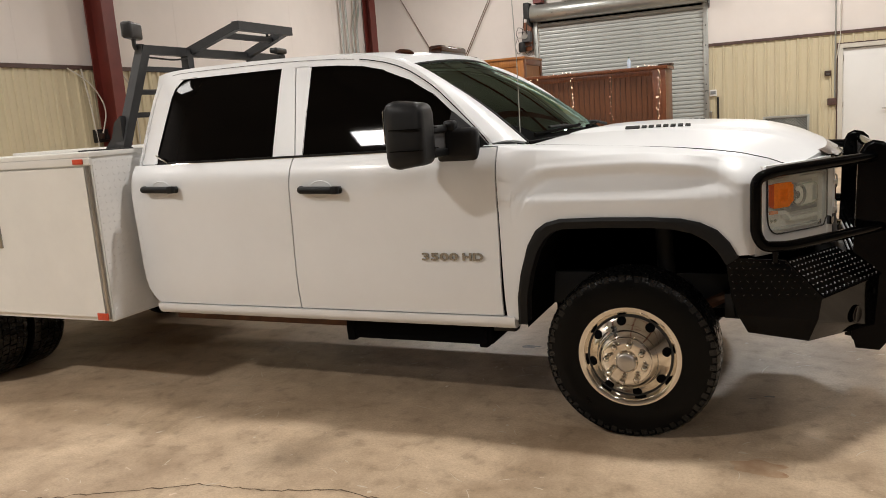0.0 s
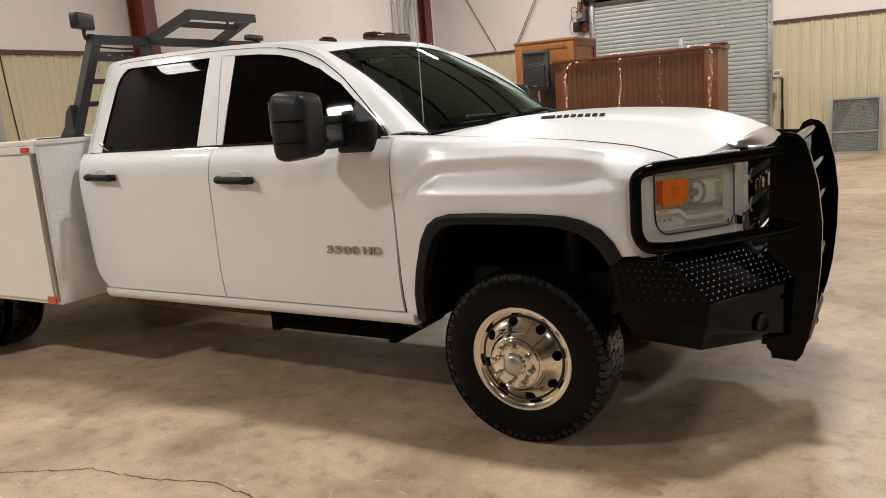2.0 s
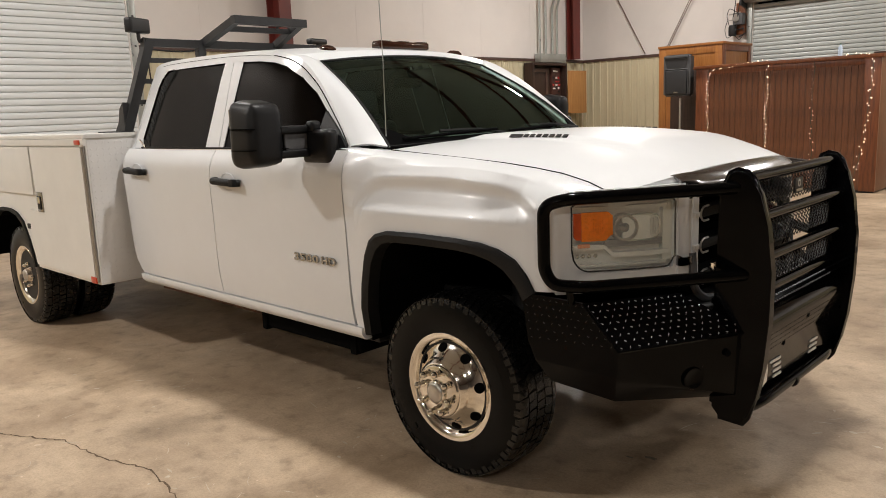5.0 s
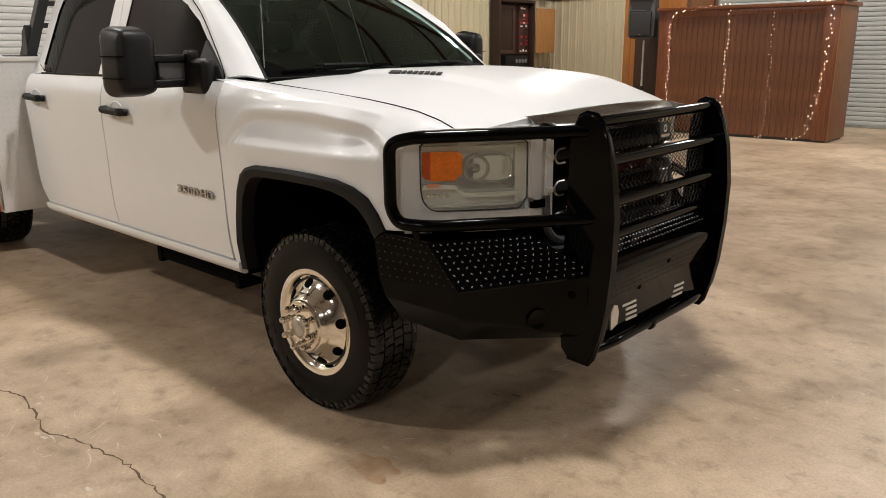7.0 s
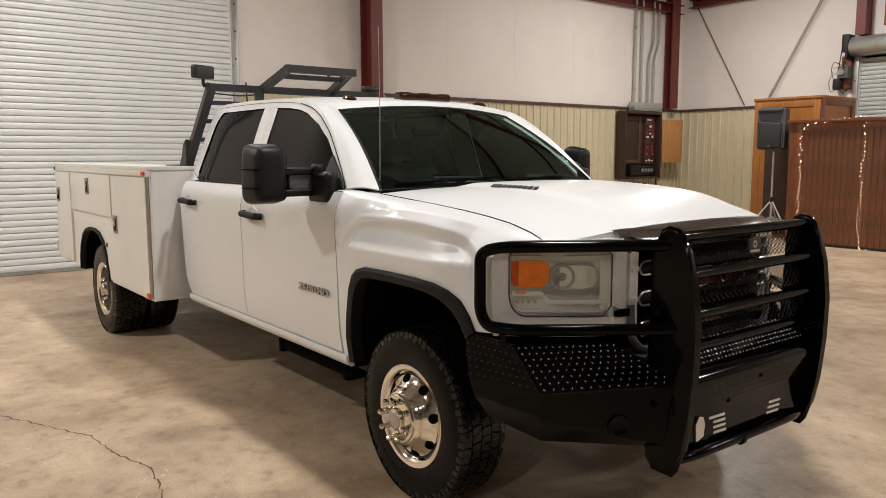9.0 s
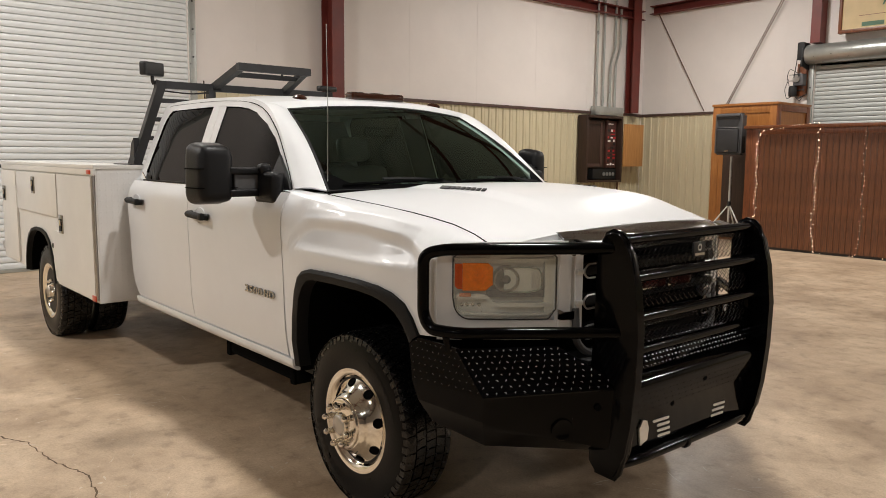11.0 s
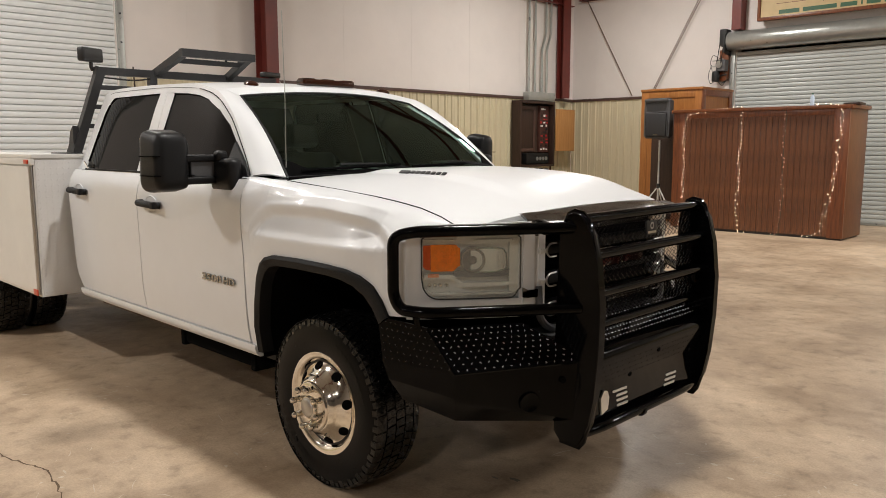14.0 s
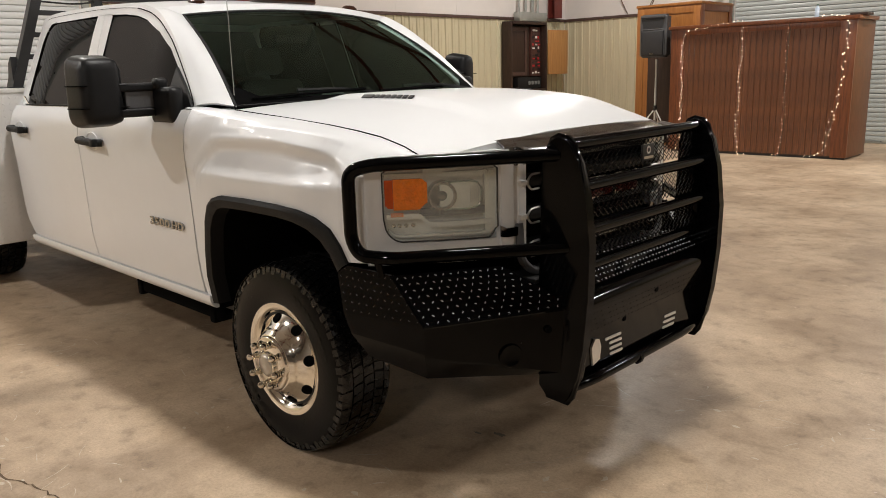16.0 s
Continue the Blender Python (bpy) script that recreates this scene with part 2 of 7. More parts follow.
M = {
    "paint": mat("white_paint", (0.75, 0.76, 0.765), 0.34, noise_scale=2.5, vary=0.04, coat=0.4, rvary=0.05),
    "boxpaint": mat("body_paint", (0.73, 0.715, 0.675), 0.38, noise_scale=3.0, vary=0.07, coat=0.3, bump=0.06, bump_scale=9),
    "tread_white": mat("white_treadplate", (0.76, 0.75, 0.73), 0.32, noise_scale=5, vary=0.06, coat=0.3),
    "trim_black": mat("black_plastic", (0.009, 0.009, 0.009), 0.55, spec=0.22, noise_scale=40, vary=0.3, bump=0.15, bump_scale=300),
    "mirror_black": mat("mirror_plastic", (0.007, 0.007, 0.0075), 0.42, spec=0.28, noise_scale=30, vary=0.2, bump=0.1, bump_scale=350),
    # near-black liner; also stands for shade in holes and under the cab
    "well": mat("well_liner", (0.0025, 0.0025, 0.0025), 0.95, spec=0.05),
    "guard": mat("gloss_black_steel", (0.0018, 0.0018, 0.002), 0.075, noise_scale=8, vary=0.3, rvary=0.02, bump=0.008, bump_scale=30, spec=0.105),
    "mesh_black": mat("black_wire", (0.010, 0.010, 0.011), 0.22, noise_scale=20, vary=0.3, spec=0.5),
    "rack": mat("rack_steel", (0.022, 0.022, 0.023), 0.5, noise_scale=15, vary=0.3, bump=0.1, bump_scale=120),
    "rubber": mat("tyre_rubber", (0.0028, 0.0027, 0.0026), 0.30, noise_scale=14, vary=0.35, bump=0.05, bump_scale=90, rvary=0.08, spec=0.13),
    "rubber_block": mat("worn_tyre_blocks", (0.0045, 0.0044, 0.0042), 0.26, noise_scale=30, vary=0.4, bump=0.15, bump_scale=140, rvary=0.1, spec=0.42),
    "chrome": mat("polished_steel", (0.82, 0.78, 0.70), 0.09, 1.0, noise_scale=9, vary=0.06, rvary=0.03),
    "satin": mat("satin_trim", (0.72, 0.71, 0.68), 0.3, 0.55, noise_scale=20, vary=0.1),
    "topchrome": mat("grey_chrome", (0.40, 0.40, 0.40), 0.18, 1.0, noise_scale=6, vary=0.2, rvary=0.06),
    "darkchrome": mat("dark_chrome", (0.17, 0.17, 0.18), 0.10, 1.0, noise_scale=9, vary=0.1),
    "brushed": mat("brushed_steel", (0.55, 0.53, 0.50), 0.3, 1.0, noise_scale=20, vary=0.15),
    "darkglass": mat("tinted_glass", (0.003, 0.0024, 0.002), 0.02, ior=1.13),
    "windshield": glass_mat("windshield_glass", (0.60, 0.80, 0.69), 1.72),
    "lens": haze_mat("lamp_lens", (1.0, 0.97, 0.89), 0.22),
    "amber": mat("amber_lens", (0.95, 0.235, 0.010), 0.2, spec=0.5, noise_scale=55, vary=0.22, bump=0.5, bump_scale=110),
    "amber_deep": mat("deep_amber_lens", (0.62, 0.085, 0.006), 0.2, spec=0.5, noise_scale=40, vary=0.3, bump=0.3, bump_scale=90),
    "amber_dark": mat("dark_amber_lens", (0.030, 0.009, 0.004), 0.12, spec=0.5),
    "red_reflector": mat("red_reflector", (0.62, 0.06, 0.02), 0.3, noise_scale=60, vary=0.3),
    "lampbowl": mat("lamp_reflector", (0.90, 0.88, 0.82), 0.24, 0.0, noise_scale=10, vary=0.1),
    "lampwhite": mat("lamp_plastic", (0.86, 0.84, 0.76), 0.25, 0.0, noise_scale=10, vary=0.08),
    "lampbright": mat("lamp_chrome", (0.92, 0.91, 0.87), 0.2, 0.15, noise_scale=10, vary=0.05),
    "interior": mat("interior_trim", (0.10, 0.103, 0.10), 0.7, noise_scale=12, vary=0.3),
    "seat": mat("seat_cloth", (0.06, 0.06, 0.058), 0.9, noise_scale=80, vary=0.3),
    "badge": mat("badge_chrome", (0.34, 0.34, 0.33), 0.22, 1.0),
    "badge_red": mat("badge_red", (0.075, 0.012, 0.010), 0.18, noise_scale=10, vary=0.3),
    "badge_dark": mat("badge_black", (0.02, 0.02, 0.02), 0.3),
    # pale lozenges paint in highlights on black treadplate; the side copy is dimmer
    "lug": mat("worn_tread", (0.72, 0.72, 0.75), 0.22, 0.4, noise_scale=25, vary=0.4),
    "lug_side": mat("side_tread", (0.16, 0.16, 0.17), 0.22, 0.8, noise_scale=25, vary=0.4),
    "rust": mat("rusty_frame", (0.13, 0.055, 0.025), 0.8, noise_scale=12, vary=0.6, bump=0.3, bump_scale=60),
    "frame_black": mat("chassis_black", (0.007, 0.0065, 0.006), 0.6, noise_scale=10, vary=0.4),
    "concrete": concrete_mat(),
    "crack": mat("crack_dirt", (0.16, 0.105, 0.06), 0.9, noise_scale=15, vary=0.6),
    "scuff": mat("scuff_mark", (0.60, 0.53, 0.43), 0.7, noise_scale=40, color2=(0.44, 0.37, 0.28)),
    "stain": mat("rust_stain", (0.30, 0.165, 0.085), 0.6, noise_scale=14, color2=(0.43, 0.31, 0.20)),
    "breaker_red": mat("breaker_paint", (0.095, 0.036, 0.026), 0.5, noise_scale=9, vary=0.5),
    "oil": mat("oil_stain", (0.09, 0.08, 0.07), 0.45, noise_scale=12, color2=(0.25, 0.21, 0.16)),
    "upper": mat("insulation_vinyl", (0.76, 0.707, 0.664), 0.5, noise_scale=0.8, vary=0.07, bump=0.25, bump_scale=1.6),
    "beige": mat("beige_metal_panel", (0.60, 0.53, 0.36), 0.42, noise_scale=1.5, vary=0.08, rvary=0.05),
    "brown_trim": mat("brown_trim", (0.085, 0.045, 0.035), 0.5, noise_scale=6, vary=0.25),
    "redsteel": mat("red_oxide_steel", (0.16, 0.026, 0.018), 0.45, noise_scale=3, vary=0.3, rvary=0.1),
    "slat_grey": mat("grey_roller_slat", (0.46, 0.475, 0.45), 0.34, noise_scale=2.2, vary=0.1, rvary=0.06),
    "slat": mat("roller_slat", (0.71, 0.73, 0.725), 0.38, noise_scale=2.2, vary=0.07, coat=0.1),
    "galv": mat("galvanised_steel", (0.46, 0.47, 0.44), 0.30, 0.65, noise_scale=7, vary=0.15, rvary=0.08),
    "wood": mat("stained_wood", (0.190, 0.070, 0.026), 0.36, noise_scale=5, color2=(0.085, 0.031, 0.013), stretch=(8, 8, 0.7), bump=0.05, bump_scale=25),
    "wood_mid": mat("wood_frame", (0.225, 0.072, 0.024), 0.32, noise_scale=5, color2=(0.11, 0.034, 0.013), stretch=(8, 8, 0.7)),
    "wood_orange": mat("pine_wood", (0.36, 0.145, 0.035), 0.4, noise_scale=4, color2=(0.25, 0.09, 0.02), stretch=(6, 6, 0.6)),
    "wood_light": mat("plywood", (0.50, 0.25, 0.085), 0.45, noise_scale=4, color2=(0.38, 0.17, 0.05), stretch=(6, 6, 0.6)),
    "wood_dark": mat("dark_wood", (0.045, 0.022, 0.014), 0.5, noise_scale=5, vary=0.4, stretch=(6, 6, 0.6)),
    "door_white": mat("door_paint", (0.76, 0.76, 0.74), 0.4, noise_scale=1.4, vary=0.04),
    "frame_grey": mat("door_frame_paint", (0.60, 0.57, 0.50), 0.45, noise_scale=3, vary=0.1),
    "spk": mat("speaker_plastic", (0.085, 0.085, 0.088), 0.6, noise_scale=40, vary=0.2, bump=0.1, bump_scale=200),
    "spk_grille": mat("speaker_grille", (0.035, 0.035, 0.037), 0.5, noise_scale=120, vary=0.4),
    "red": mat("red_paint", (0.55, 0.02, 0.025), 0.3, noise_scale=8, vary=0.2, coat=0.4),
    "black": mat("black_paint", (0.015, 0.015, 0.015), 0.4, noise_scale=10, vary=0.3),
    "mesh_grey": mat("wire_grey", (0.30, 0.31, 0.31), 0.4, 0.6),
    "cooler": mat("cooler_grey", (0.13, 0.135, 0.14), 0.5, noise_scale=6, vary=0.15),
    "sign": mat("sign_board", (0.62, 0.47, 0.24), 0.5, noise_scale=3, vary=0.15),
    "sign_green": mat("sign_green", (0.05, 0.13, 0.07), 0.5),
    "bulb": emit("fairy_bulb", (1.0, 0.68, 0.46), 6.5),
    "bulb_dim": emit("dim_fairy_bulb", (1.0, 0.52, 0.36), 2.4),
    "wire": mat("light_wire", (0.03, 0.05, 0.03), 0.6),
    "tube": emit("lamp_tube", (1.0, 0.93, 0.85), 14.0),
    "bottle": mat("clear_plastic", (0.55, 0.66, 0.78), 0.15, spec=0.6),
    "paper": mat("white_label", (0.75, 0.73, 0.68), 0.7),
    # roof lining darkened below its white to stand for little light
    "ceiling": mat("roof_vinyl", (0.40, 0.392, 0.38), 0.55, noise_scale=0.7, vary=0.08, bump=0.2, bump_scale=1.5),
}


# ---- mesh helpers ----
def empty(name, m=None):
    ob = new(name)
    if m is not None:
        ob.matrix_world = m
    return ob


def part(name, bm, material, parent=None, label="", smooth=True, sharp=40):
    me = bpy.data.meshes.new(name)
    bmesh.ops.recalc_face_normals(bm, faces=bm.faces)
    if smooth:
        for f in bm.faces:
            f.smooth = True
        lim = radians(sharp)
        for e in bm.edges:
            e.smooth = len(e.link_faces) == 2 and e.calc_face_angle(0.0) < lim
    bm.to_mesh(me)
    bm.free()
    me.materials.append(M[material] if isinstance(material, str) else material)
    ob = new(name, me)
    if parent is not None:
        ob.parent = parent
    if label:
        ob["label"] = label
    return ob


def thing(name, label, category, group="", kind="", m=None):
    return tagged(empty(name, m), label, category, group, kind)


def add_box(bm, lo, hi, bevel=0.0, segs=2):
    vs = [bm.verts.new((x, y, z)) for x in (lo[0], hi[0]) for y in (lo[1], hi[1]) for z in (lo[2], hi[2])]
    fs = [bm.faces.new([vs[i] for i in q]) for q in ((0, 1, 3, 2), (4, 6, 7, 5), (0, 4, 5, 1), (2, 3, 7, 6), (0, 2, 6, 4), (1, 5, 7, 3))]
    if bevel:
        es = list({e for f in fs for e in f.edges})
        bmesh.ops.bevel(bm, geom=es, offset=bevel, segments=segs, profile=0.6, affect="EDGES")
    return bm


def box(lo, hi, bevel=0.0, segs=2):
    return add_box(bmesh.new(), lo, hi, bevel, segs)


def fillet(pts, radius, n=6):
    """A polyline with its inner corners rounded."""
    pts = [Vector(p) for p in pts]
    out = [pts[0]]
    for a, b, c in zip(pts, pts[1:], pts[2:]):
        u, v = (a - b), (c - b)
        r = min(radius, u.length * 0.48, v.length * 0.48)
        p, q = b + u.normalized() * r, b + v.normalized() * r
        for i in range(n + 1):
            t = i / n
            out.append((1 - t) ** 2 * p + 2 * t * (1 - t) * b + t * t * q)
    out.append(pts[-1])
    return out


def add_tube(bm, pts, r, seg=12, cap=True, square=False):
    pts = [Vector(p) for p in pts]
    rings, up = [], None
    for i, p in enumerate(pts):
        d = (pts[min(i + 1, len(pts) - 1)] - pts[max(i - 1, 0)]).normalized()
        if up is None:
            up = Vector((0, 0, 1)) if abs(d.z) < 0.9 else Vector((1, 0, 0))
        side = d.cross(up).normalized()
        up = side.cross(d).normalized()
        n = 4 if square else seg
        ring = []
        for k in range(n):
            a = 2 * math.pi * (k + (0.5 if square else 0)) / n
            rr = r * (1.414 if square else 1)
            ring.append(bm.verts.new(p + (side * math.cos(a) + up * math.sin(a)) * rr))
        rings.append(ring)
    for a, b in zip(rings, rings[1:]):
        for k in range(len(a)):
            bm.faces.new((a[k], a[(k + 1) % len(a)], b[(k + 1) % len(a)], b[k]))
    if cap:
        bm.faces.new(rings[0][::-1])
        bm.faces.new(rings[-1])
    return bm


def tube(pts, r, seg=12, square=False):
    return add_tube(bmesh.new(), pts, r, seg, True, square)


def revolve(profile, seg=48, axis="y", close=False):
    """Profile rows (radius, along) turned round the axis."""
    bm = bmesh.new()
    rings = []
    for r, h in profile:
        ring = []
        for k in range(seg):
            a = 2 * math.pi * k / seg
            c, s = math.cos(a) * r, math.sin(a) * r
            ring.append(bm.verts.new((c, h, s) if axis == "y" else (c, s, h) if axis == "z" else (h, c, s)))
        rings.append(ring)
    pairs = list(zip(rings, rings[1:])) + ([(rings[-1], rings[0])] if close else [])
    for a, b in pairs:
        for k in range(seg):
            bm.faces.new((a[k], a[(k + 1) % seg], b[(k + 1) % seg], b[k]))
    if not close:
        for ring in (rings[0], rings[-1]):
            bm.faces.new(ring)
    return bm


def grid(rows, closed=False):
    """A sheet through rows of points."""
    bm = bmesh.new()
    vs = [[bm.verts.new(p) for p in row] for row in rows]
    for a, b in zip(vs, vs[1:]):
        for k in range(len(a) - 1):
            bm.faces.new((a[k], a[k + 1], b[k + 1], b[k]))
    return bm


def thicken(bm, depth):
    """Gives an open sheet a rim of the given depth along the vector."""
    es = [e for e in bm.edges if len(e.link_faces) == 1]
    r = bmesh.ops.extrude_edge_only(bm, edges=es)
    vs = [g for g in r["geom"] if isinstance(g, bmesh.types.BMVert)]
    bmesh.ops.translate(bm, verts=vs, vec=depth)
    return bm


def prism(outline, depth, axis="y", at=0.0):
    """A flat outline of (a, b) pairs, made solid: axis y takes (x, z), x takes (y, z), z takes (x, y)."""
    bm = bmesh.new()

    def put(a, b, c):
        return (a, c, b) if axis == "y" else (c, a, b) if axis == "x" else (a, b, c)
    lo = [bm.verts.new(put(a, b, at)) for a, b in outline]
    hi = [bm.verts.new(put(a, b, at + depth)) for a, b in outline]
    n = len(outline)
    bm.faces.new(lo[::-1])
    bm.faces.new(hi)
    for k in range(n):
        bm.faces.new((lo[k], lo[(k + 1) % n], hi[(k + 1) % n], hi[k]))
    return bm


def lerp_table(table, x):
    if x <= table[0][0]:
        return table[0][1]
    for (a, va), (b, vb) in zip(table, table[1:]):
        if x <= b:
            t = (x - a) / (b - a)
            return va + (vb - va) * t
    return table[-1][1]


def smooth_table(table, x):
    """Like lerp_table, with eased tangents (Catmull-Rom)."""
    if x <= table[0][0]:
        return table[0][1]
    if x >= table[-1][0]:
        return table[-1][1]
    for i in range(len(table) - 1):
        (x0, y0), (x1, y1) = table[i], table[i + 1]
        if x <= x1:
            xa, ya = table[max(i - 1, 0)]
            xb, yb = table[min(i + 2, len(table) - 1)]
            m0 = (y1 - ya) / (x1 - xa)
            m1 = (yb - y0) / (xb - x0)
            h = x1 - x0
            t = (x - x0) / h
            return (2*t**3 - 3*t*t + 1) * y0 + (t**3 - 2*t*t + t) * h * m0 + (3*t*t - 2*t**3) * y1 + (t**3 - t*t) * h * m1


def step(a, b, x):
    t = min(1.0, max(0.0, (x - a) / (b - a)))
    return t * t * (3 - 2 * t)


def spread(a, b, n):
    return [a + (b - a) * i / n for i in range(n + 1)]


def text_mesh(words, size, depth, heavy=0.0):
    cu = bpy.data.curves.new("words", "FONT")
    cu.body, cu.size, cu.extrude, cu.align_x, cu.offset = words, size, depth, "CENTER", heavy
    ob = bpy.data.objects.new("words", cu)
    scene.collection.objects.link(ob)
    dg = bpy.context.evaluated_depsgraph_get()
    dg.update()
    me = bpy.data.meshes.new_from_object(ob.evaluated_get(dg))
    bpy.data.objects.remove(ob)
    bm = bmesh.new()
    bm.from_mesh(me)
    bpy.data.meshes.remove(me)
    return bm


# ---- the hall ----
WA, WB, WE, WS, TOP = -9.3, 14.2, 24.0, -24.0, 6.8   # west wall x, north wall y, east, south, ceiling height
TRIM = 2.72


def setting(name, bm, material, label, category, smooth=False):
    return tagged(part(name, bm, material, None, "", smooth), label, category, "", "structure")


floor = setting("floor", box((WA - 0.3, WS - 0.3, -0.3), (WE + 0.3, WB + 0.3, 0)), "concrete", "worn tan concrete workshop floor with stains", "floor")
ceiling = setting("ceiling", box((WA - 0.3, WS - 0.3, TOP), (WE + 0.3, WB + 0.3, TOP + 0.2)), "ceiling", "white insulated metal roof lining, greyed as if unlit", "ceiling")


def wall(name, lo, hi, holes, along, material, label):
    """A wall box with rectangular openings: holes are (a0, a1, z1) from the floor up."""
    bm = bmesh.new()
    a0, a1 = (lo[0], hi[0]) if along == "x" else (lo[1], hi[1])
    cuts = sorted(holes)
    at = a0
    spans = []
    for h0, h1, hz in cuts:
        spans.append((at, h0, 0.0))
        spans.append((h0, h1, hz))
        at = h1
    spans.append((at, a1, 0.0))
    for s0, s1, z0 in spans:
        if s1 - s0 < 1e-4:
            continue
        l, h = list(lo), list(hi)
        k = 0 if along == "x" else 1
        l[k], h[k], l[2] = s0, s1, z0
        add_box(bm, l, h)
    return setting(name, bm, material, label, "wall")


ROLL_A = (-2.4, 2.12, 4.9)
ROLL_B = (-4.88, -1.06, 3.66)
DOOR = (1.74, 2.79, 2.40)
wall_west = wall("wall_west", (WA - 0.25, WS, 0), (WA, WB + 0.25, TOP), [ROLL_A], "y", "upper", "white insulated wall over beige metal panels")
wall_north = wall("wall_north", (WA, WB, 0), (WE, WB + 0.25, TOP), [ROLL_B, DOOR], "x", "upper", "white insulated wall over beige metal panels")
# unseen closing walls, set far off to keep fill light low
wall_east = wall("wall_east", (WE, WS, 0), (WE + 0.25, WB + 0.25, TOP), [], "y", "upper", "unseen white workshop wall, set far to limit fill light")
wall_south = wall("wall_south", (WA - 0.25, WS - 0.25, 0), (WE + 0.25, WS, TOP), [], "x", "upper", "unseen white workshop wall, set far to limit fill light")


def rib_sheet(width, height, pitch=0.215, depth=0.03):
    """Ribbed wall sheet, in x and z, ribs towards -y."""
    n = max(1, round(width / pitch))
    p = width / n
    xs = []
    for i in range(n):
        x = i * p
        xs += [(x, 0), (x + p * 0.30, 0), (x + p * 0.37, -depth), (x + p * 0.50, -depth), (x + p * 0.57, 0), (x + p * 0.78, 0), (x + p * 0.80, -0.006), (x + p * 0.84, -0.006), (x + p * 0.86, 0)]
    xs.append((width, 0))
    bm = grid([[(x, y - 0.012, 0.0) for x, y in xs], [(x, y - 0.012, height) for x, y in xs]])
    return thicken(bm, (0, 0.01, 0))


sheet_meshes = {}


def sheets(parent, a0, a1, z0, z1, place):
    n = max(1, round((a1 - a0) / 0.86))
    w = (a1 - a0) / n
    for i in range(n):
        key = (round(w, 3), round(z1 - z0, 3))
        if key not in sheet_meshes:
            ob = part("panel", rib_sheet(w, z1 - z0), "beige", parent, "", False)
            sheet_meshes[key] = ob.data
        else:
            ob = new("panel", sheet_meshes[key])
            ob.parent = parent
        ob.matrix_basis = place(a0 + i * w, z0)


NORTH = lambda a, z: Matrix.Translation((a, WB, z))
WEST = lambda a, z: pose(WA, a, z, 0, 0, 90)
sheets(wall_north, WA, ROLL_B[0] - 0.12, 0.0, TRIM - 0.03, NORTH)
sheets(wall_north, ROLL_B[1] + 0.12, DOOR[0] - 0.10, 0.0, TRIM - 0.03, NORTH)
sheets(wall_north, DOOR[0] - 0.10, DOOR[1] + 0.10, DOOR[2] + 0.10, TRIM - 0.03, NORTH)
sheets(wall_north, DOOR[1] + 0.10, WE, 0.0, TRIM - 0.03, NORTH)
sheets(wall_west, ROLL_A[1] + 0.12, WB - 0.05, 0.0, TRIM - 0.03, WEST)
sheets(wall_west, WS, ROLL_A[0] - 0.12, 0.0, TRIM - 0.03, WEST)

for nm, lo, hi in (("trim_north_a", (WA, WB - 0.055, TRIM - 0.03), (ROLL_B[0] - 0.12, WB - 0.002, TRIM + 0.03)),
                   ("trim_north_b", (ROLL_B[1] + 0.12, WB - 0.055, TRIM - 0.03), (WE, WB - 0.002, TRIM + 0.03)),
                   ("trim_west_a", (WA + 0.002, ROLL_A[1] + 0.12, TRIM - 0.03), (WA + 0.055, WB - 0.06, TRIM + 0.03)),
                   ("trim_west_b", (WA + 0.002, WS, TRIM - 0.03), (WA + 0.055, ROLL_A[0] - 0.12, TRIM + 0.03))):
    setting(nm, box(lo, hi), "brown_trim", "dark brown metal trim capping beige panels", "trim")

# soft vertical seams of the wall lining
for i, (x0, y0) in enumerate([(WA + 0.001, y) for y in (3.35, 6.6, 8.4, 10.2, 12.0)] + [(x, WB - 0.001) for x in (-8.6, -7.0, -5.6, -0.4, 1.7, 3.6, 5.4)]):
    lo, hi = ((x0, y0 - 0.05, TRIM + 0.06), (x0 + 0.0025, y0 + 0.05, TOP - 0.02)) if x0 < WA + 0.1 else ((x0 - 0.05, y0 - 0.0025, TRIM + 0.06), (x0 + 0.05, y0, TOP - 0.02))
    setting("lining_seam_%d" % (i + 1), box(lo, hi, 0.001, 1), "upper", "taped seam of the white wall lining", "trim")


def steel_column(name, x, y, along, label, w=0.24, d=0.40, z1=TOP - 0.01, z0=0.0):
    """I-section: flanges face out from the wall."""
    bm = bmesh.new()
    t = 0.022
    if along == "x":     # stands out in +x from the west wall
        add_box(bm, (x, y - w / 2, z0), (x + t, y + w / 2, z1))
        add_box(bm, (x + d - t, y - w / 2, z0), (x + d, y + w / 2, z1))
        add_box(bm, (x + t, y - 0.006, z0), (x + d - t, y + 0.006, z1))
    else:
        add_box(bm, (x - w / 2, y - t, z0), (x + w / 2, y, z1))
        add_box(bm, (x - w / 2, y - d, z0), (x + w / 2, y - d + t, z1))
        add_box(bm, (x - 0.006, y - d + t, z0), (x + 0.006, y - t, z1))
    ob = part(name, bm, "redsteel", None, "", False)
    return tagged(ob, label, "steel column", "steel frame", "structure")


steel_column("column_west", WA + 0.06, 4.66, "x", "dark red steel column standing against the wall", d=0.36)
steel_column("column_corner", WA + 0.06, 13.55, "x", "dark red steel column in the hall corner", w=0.3, d=0.2, z0=TRIM + 0.035)


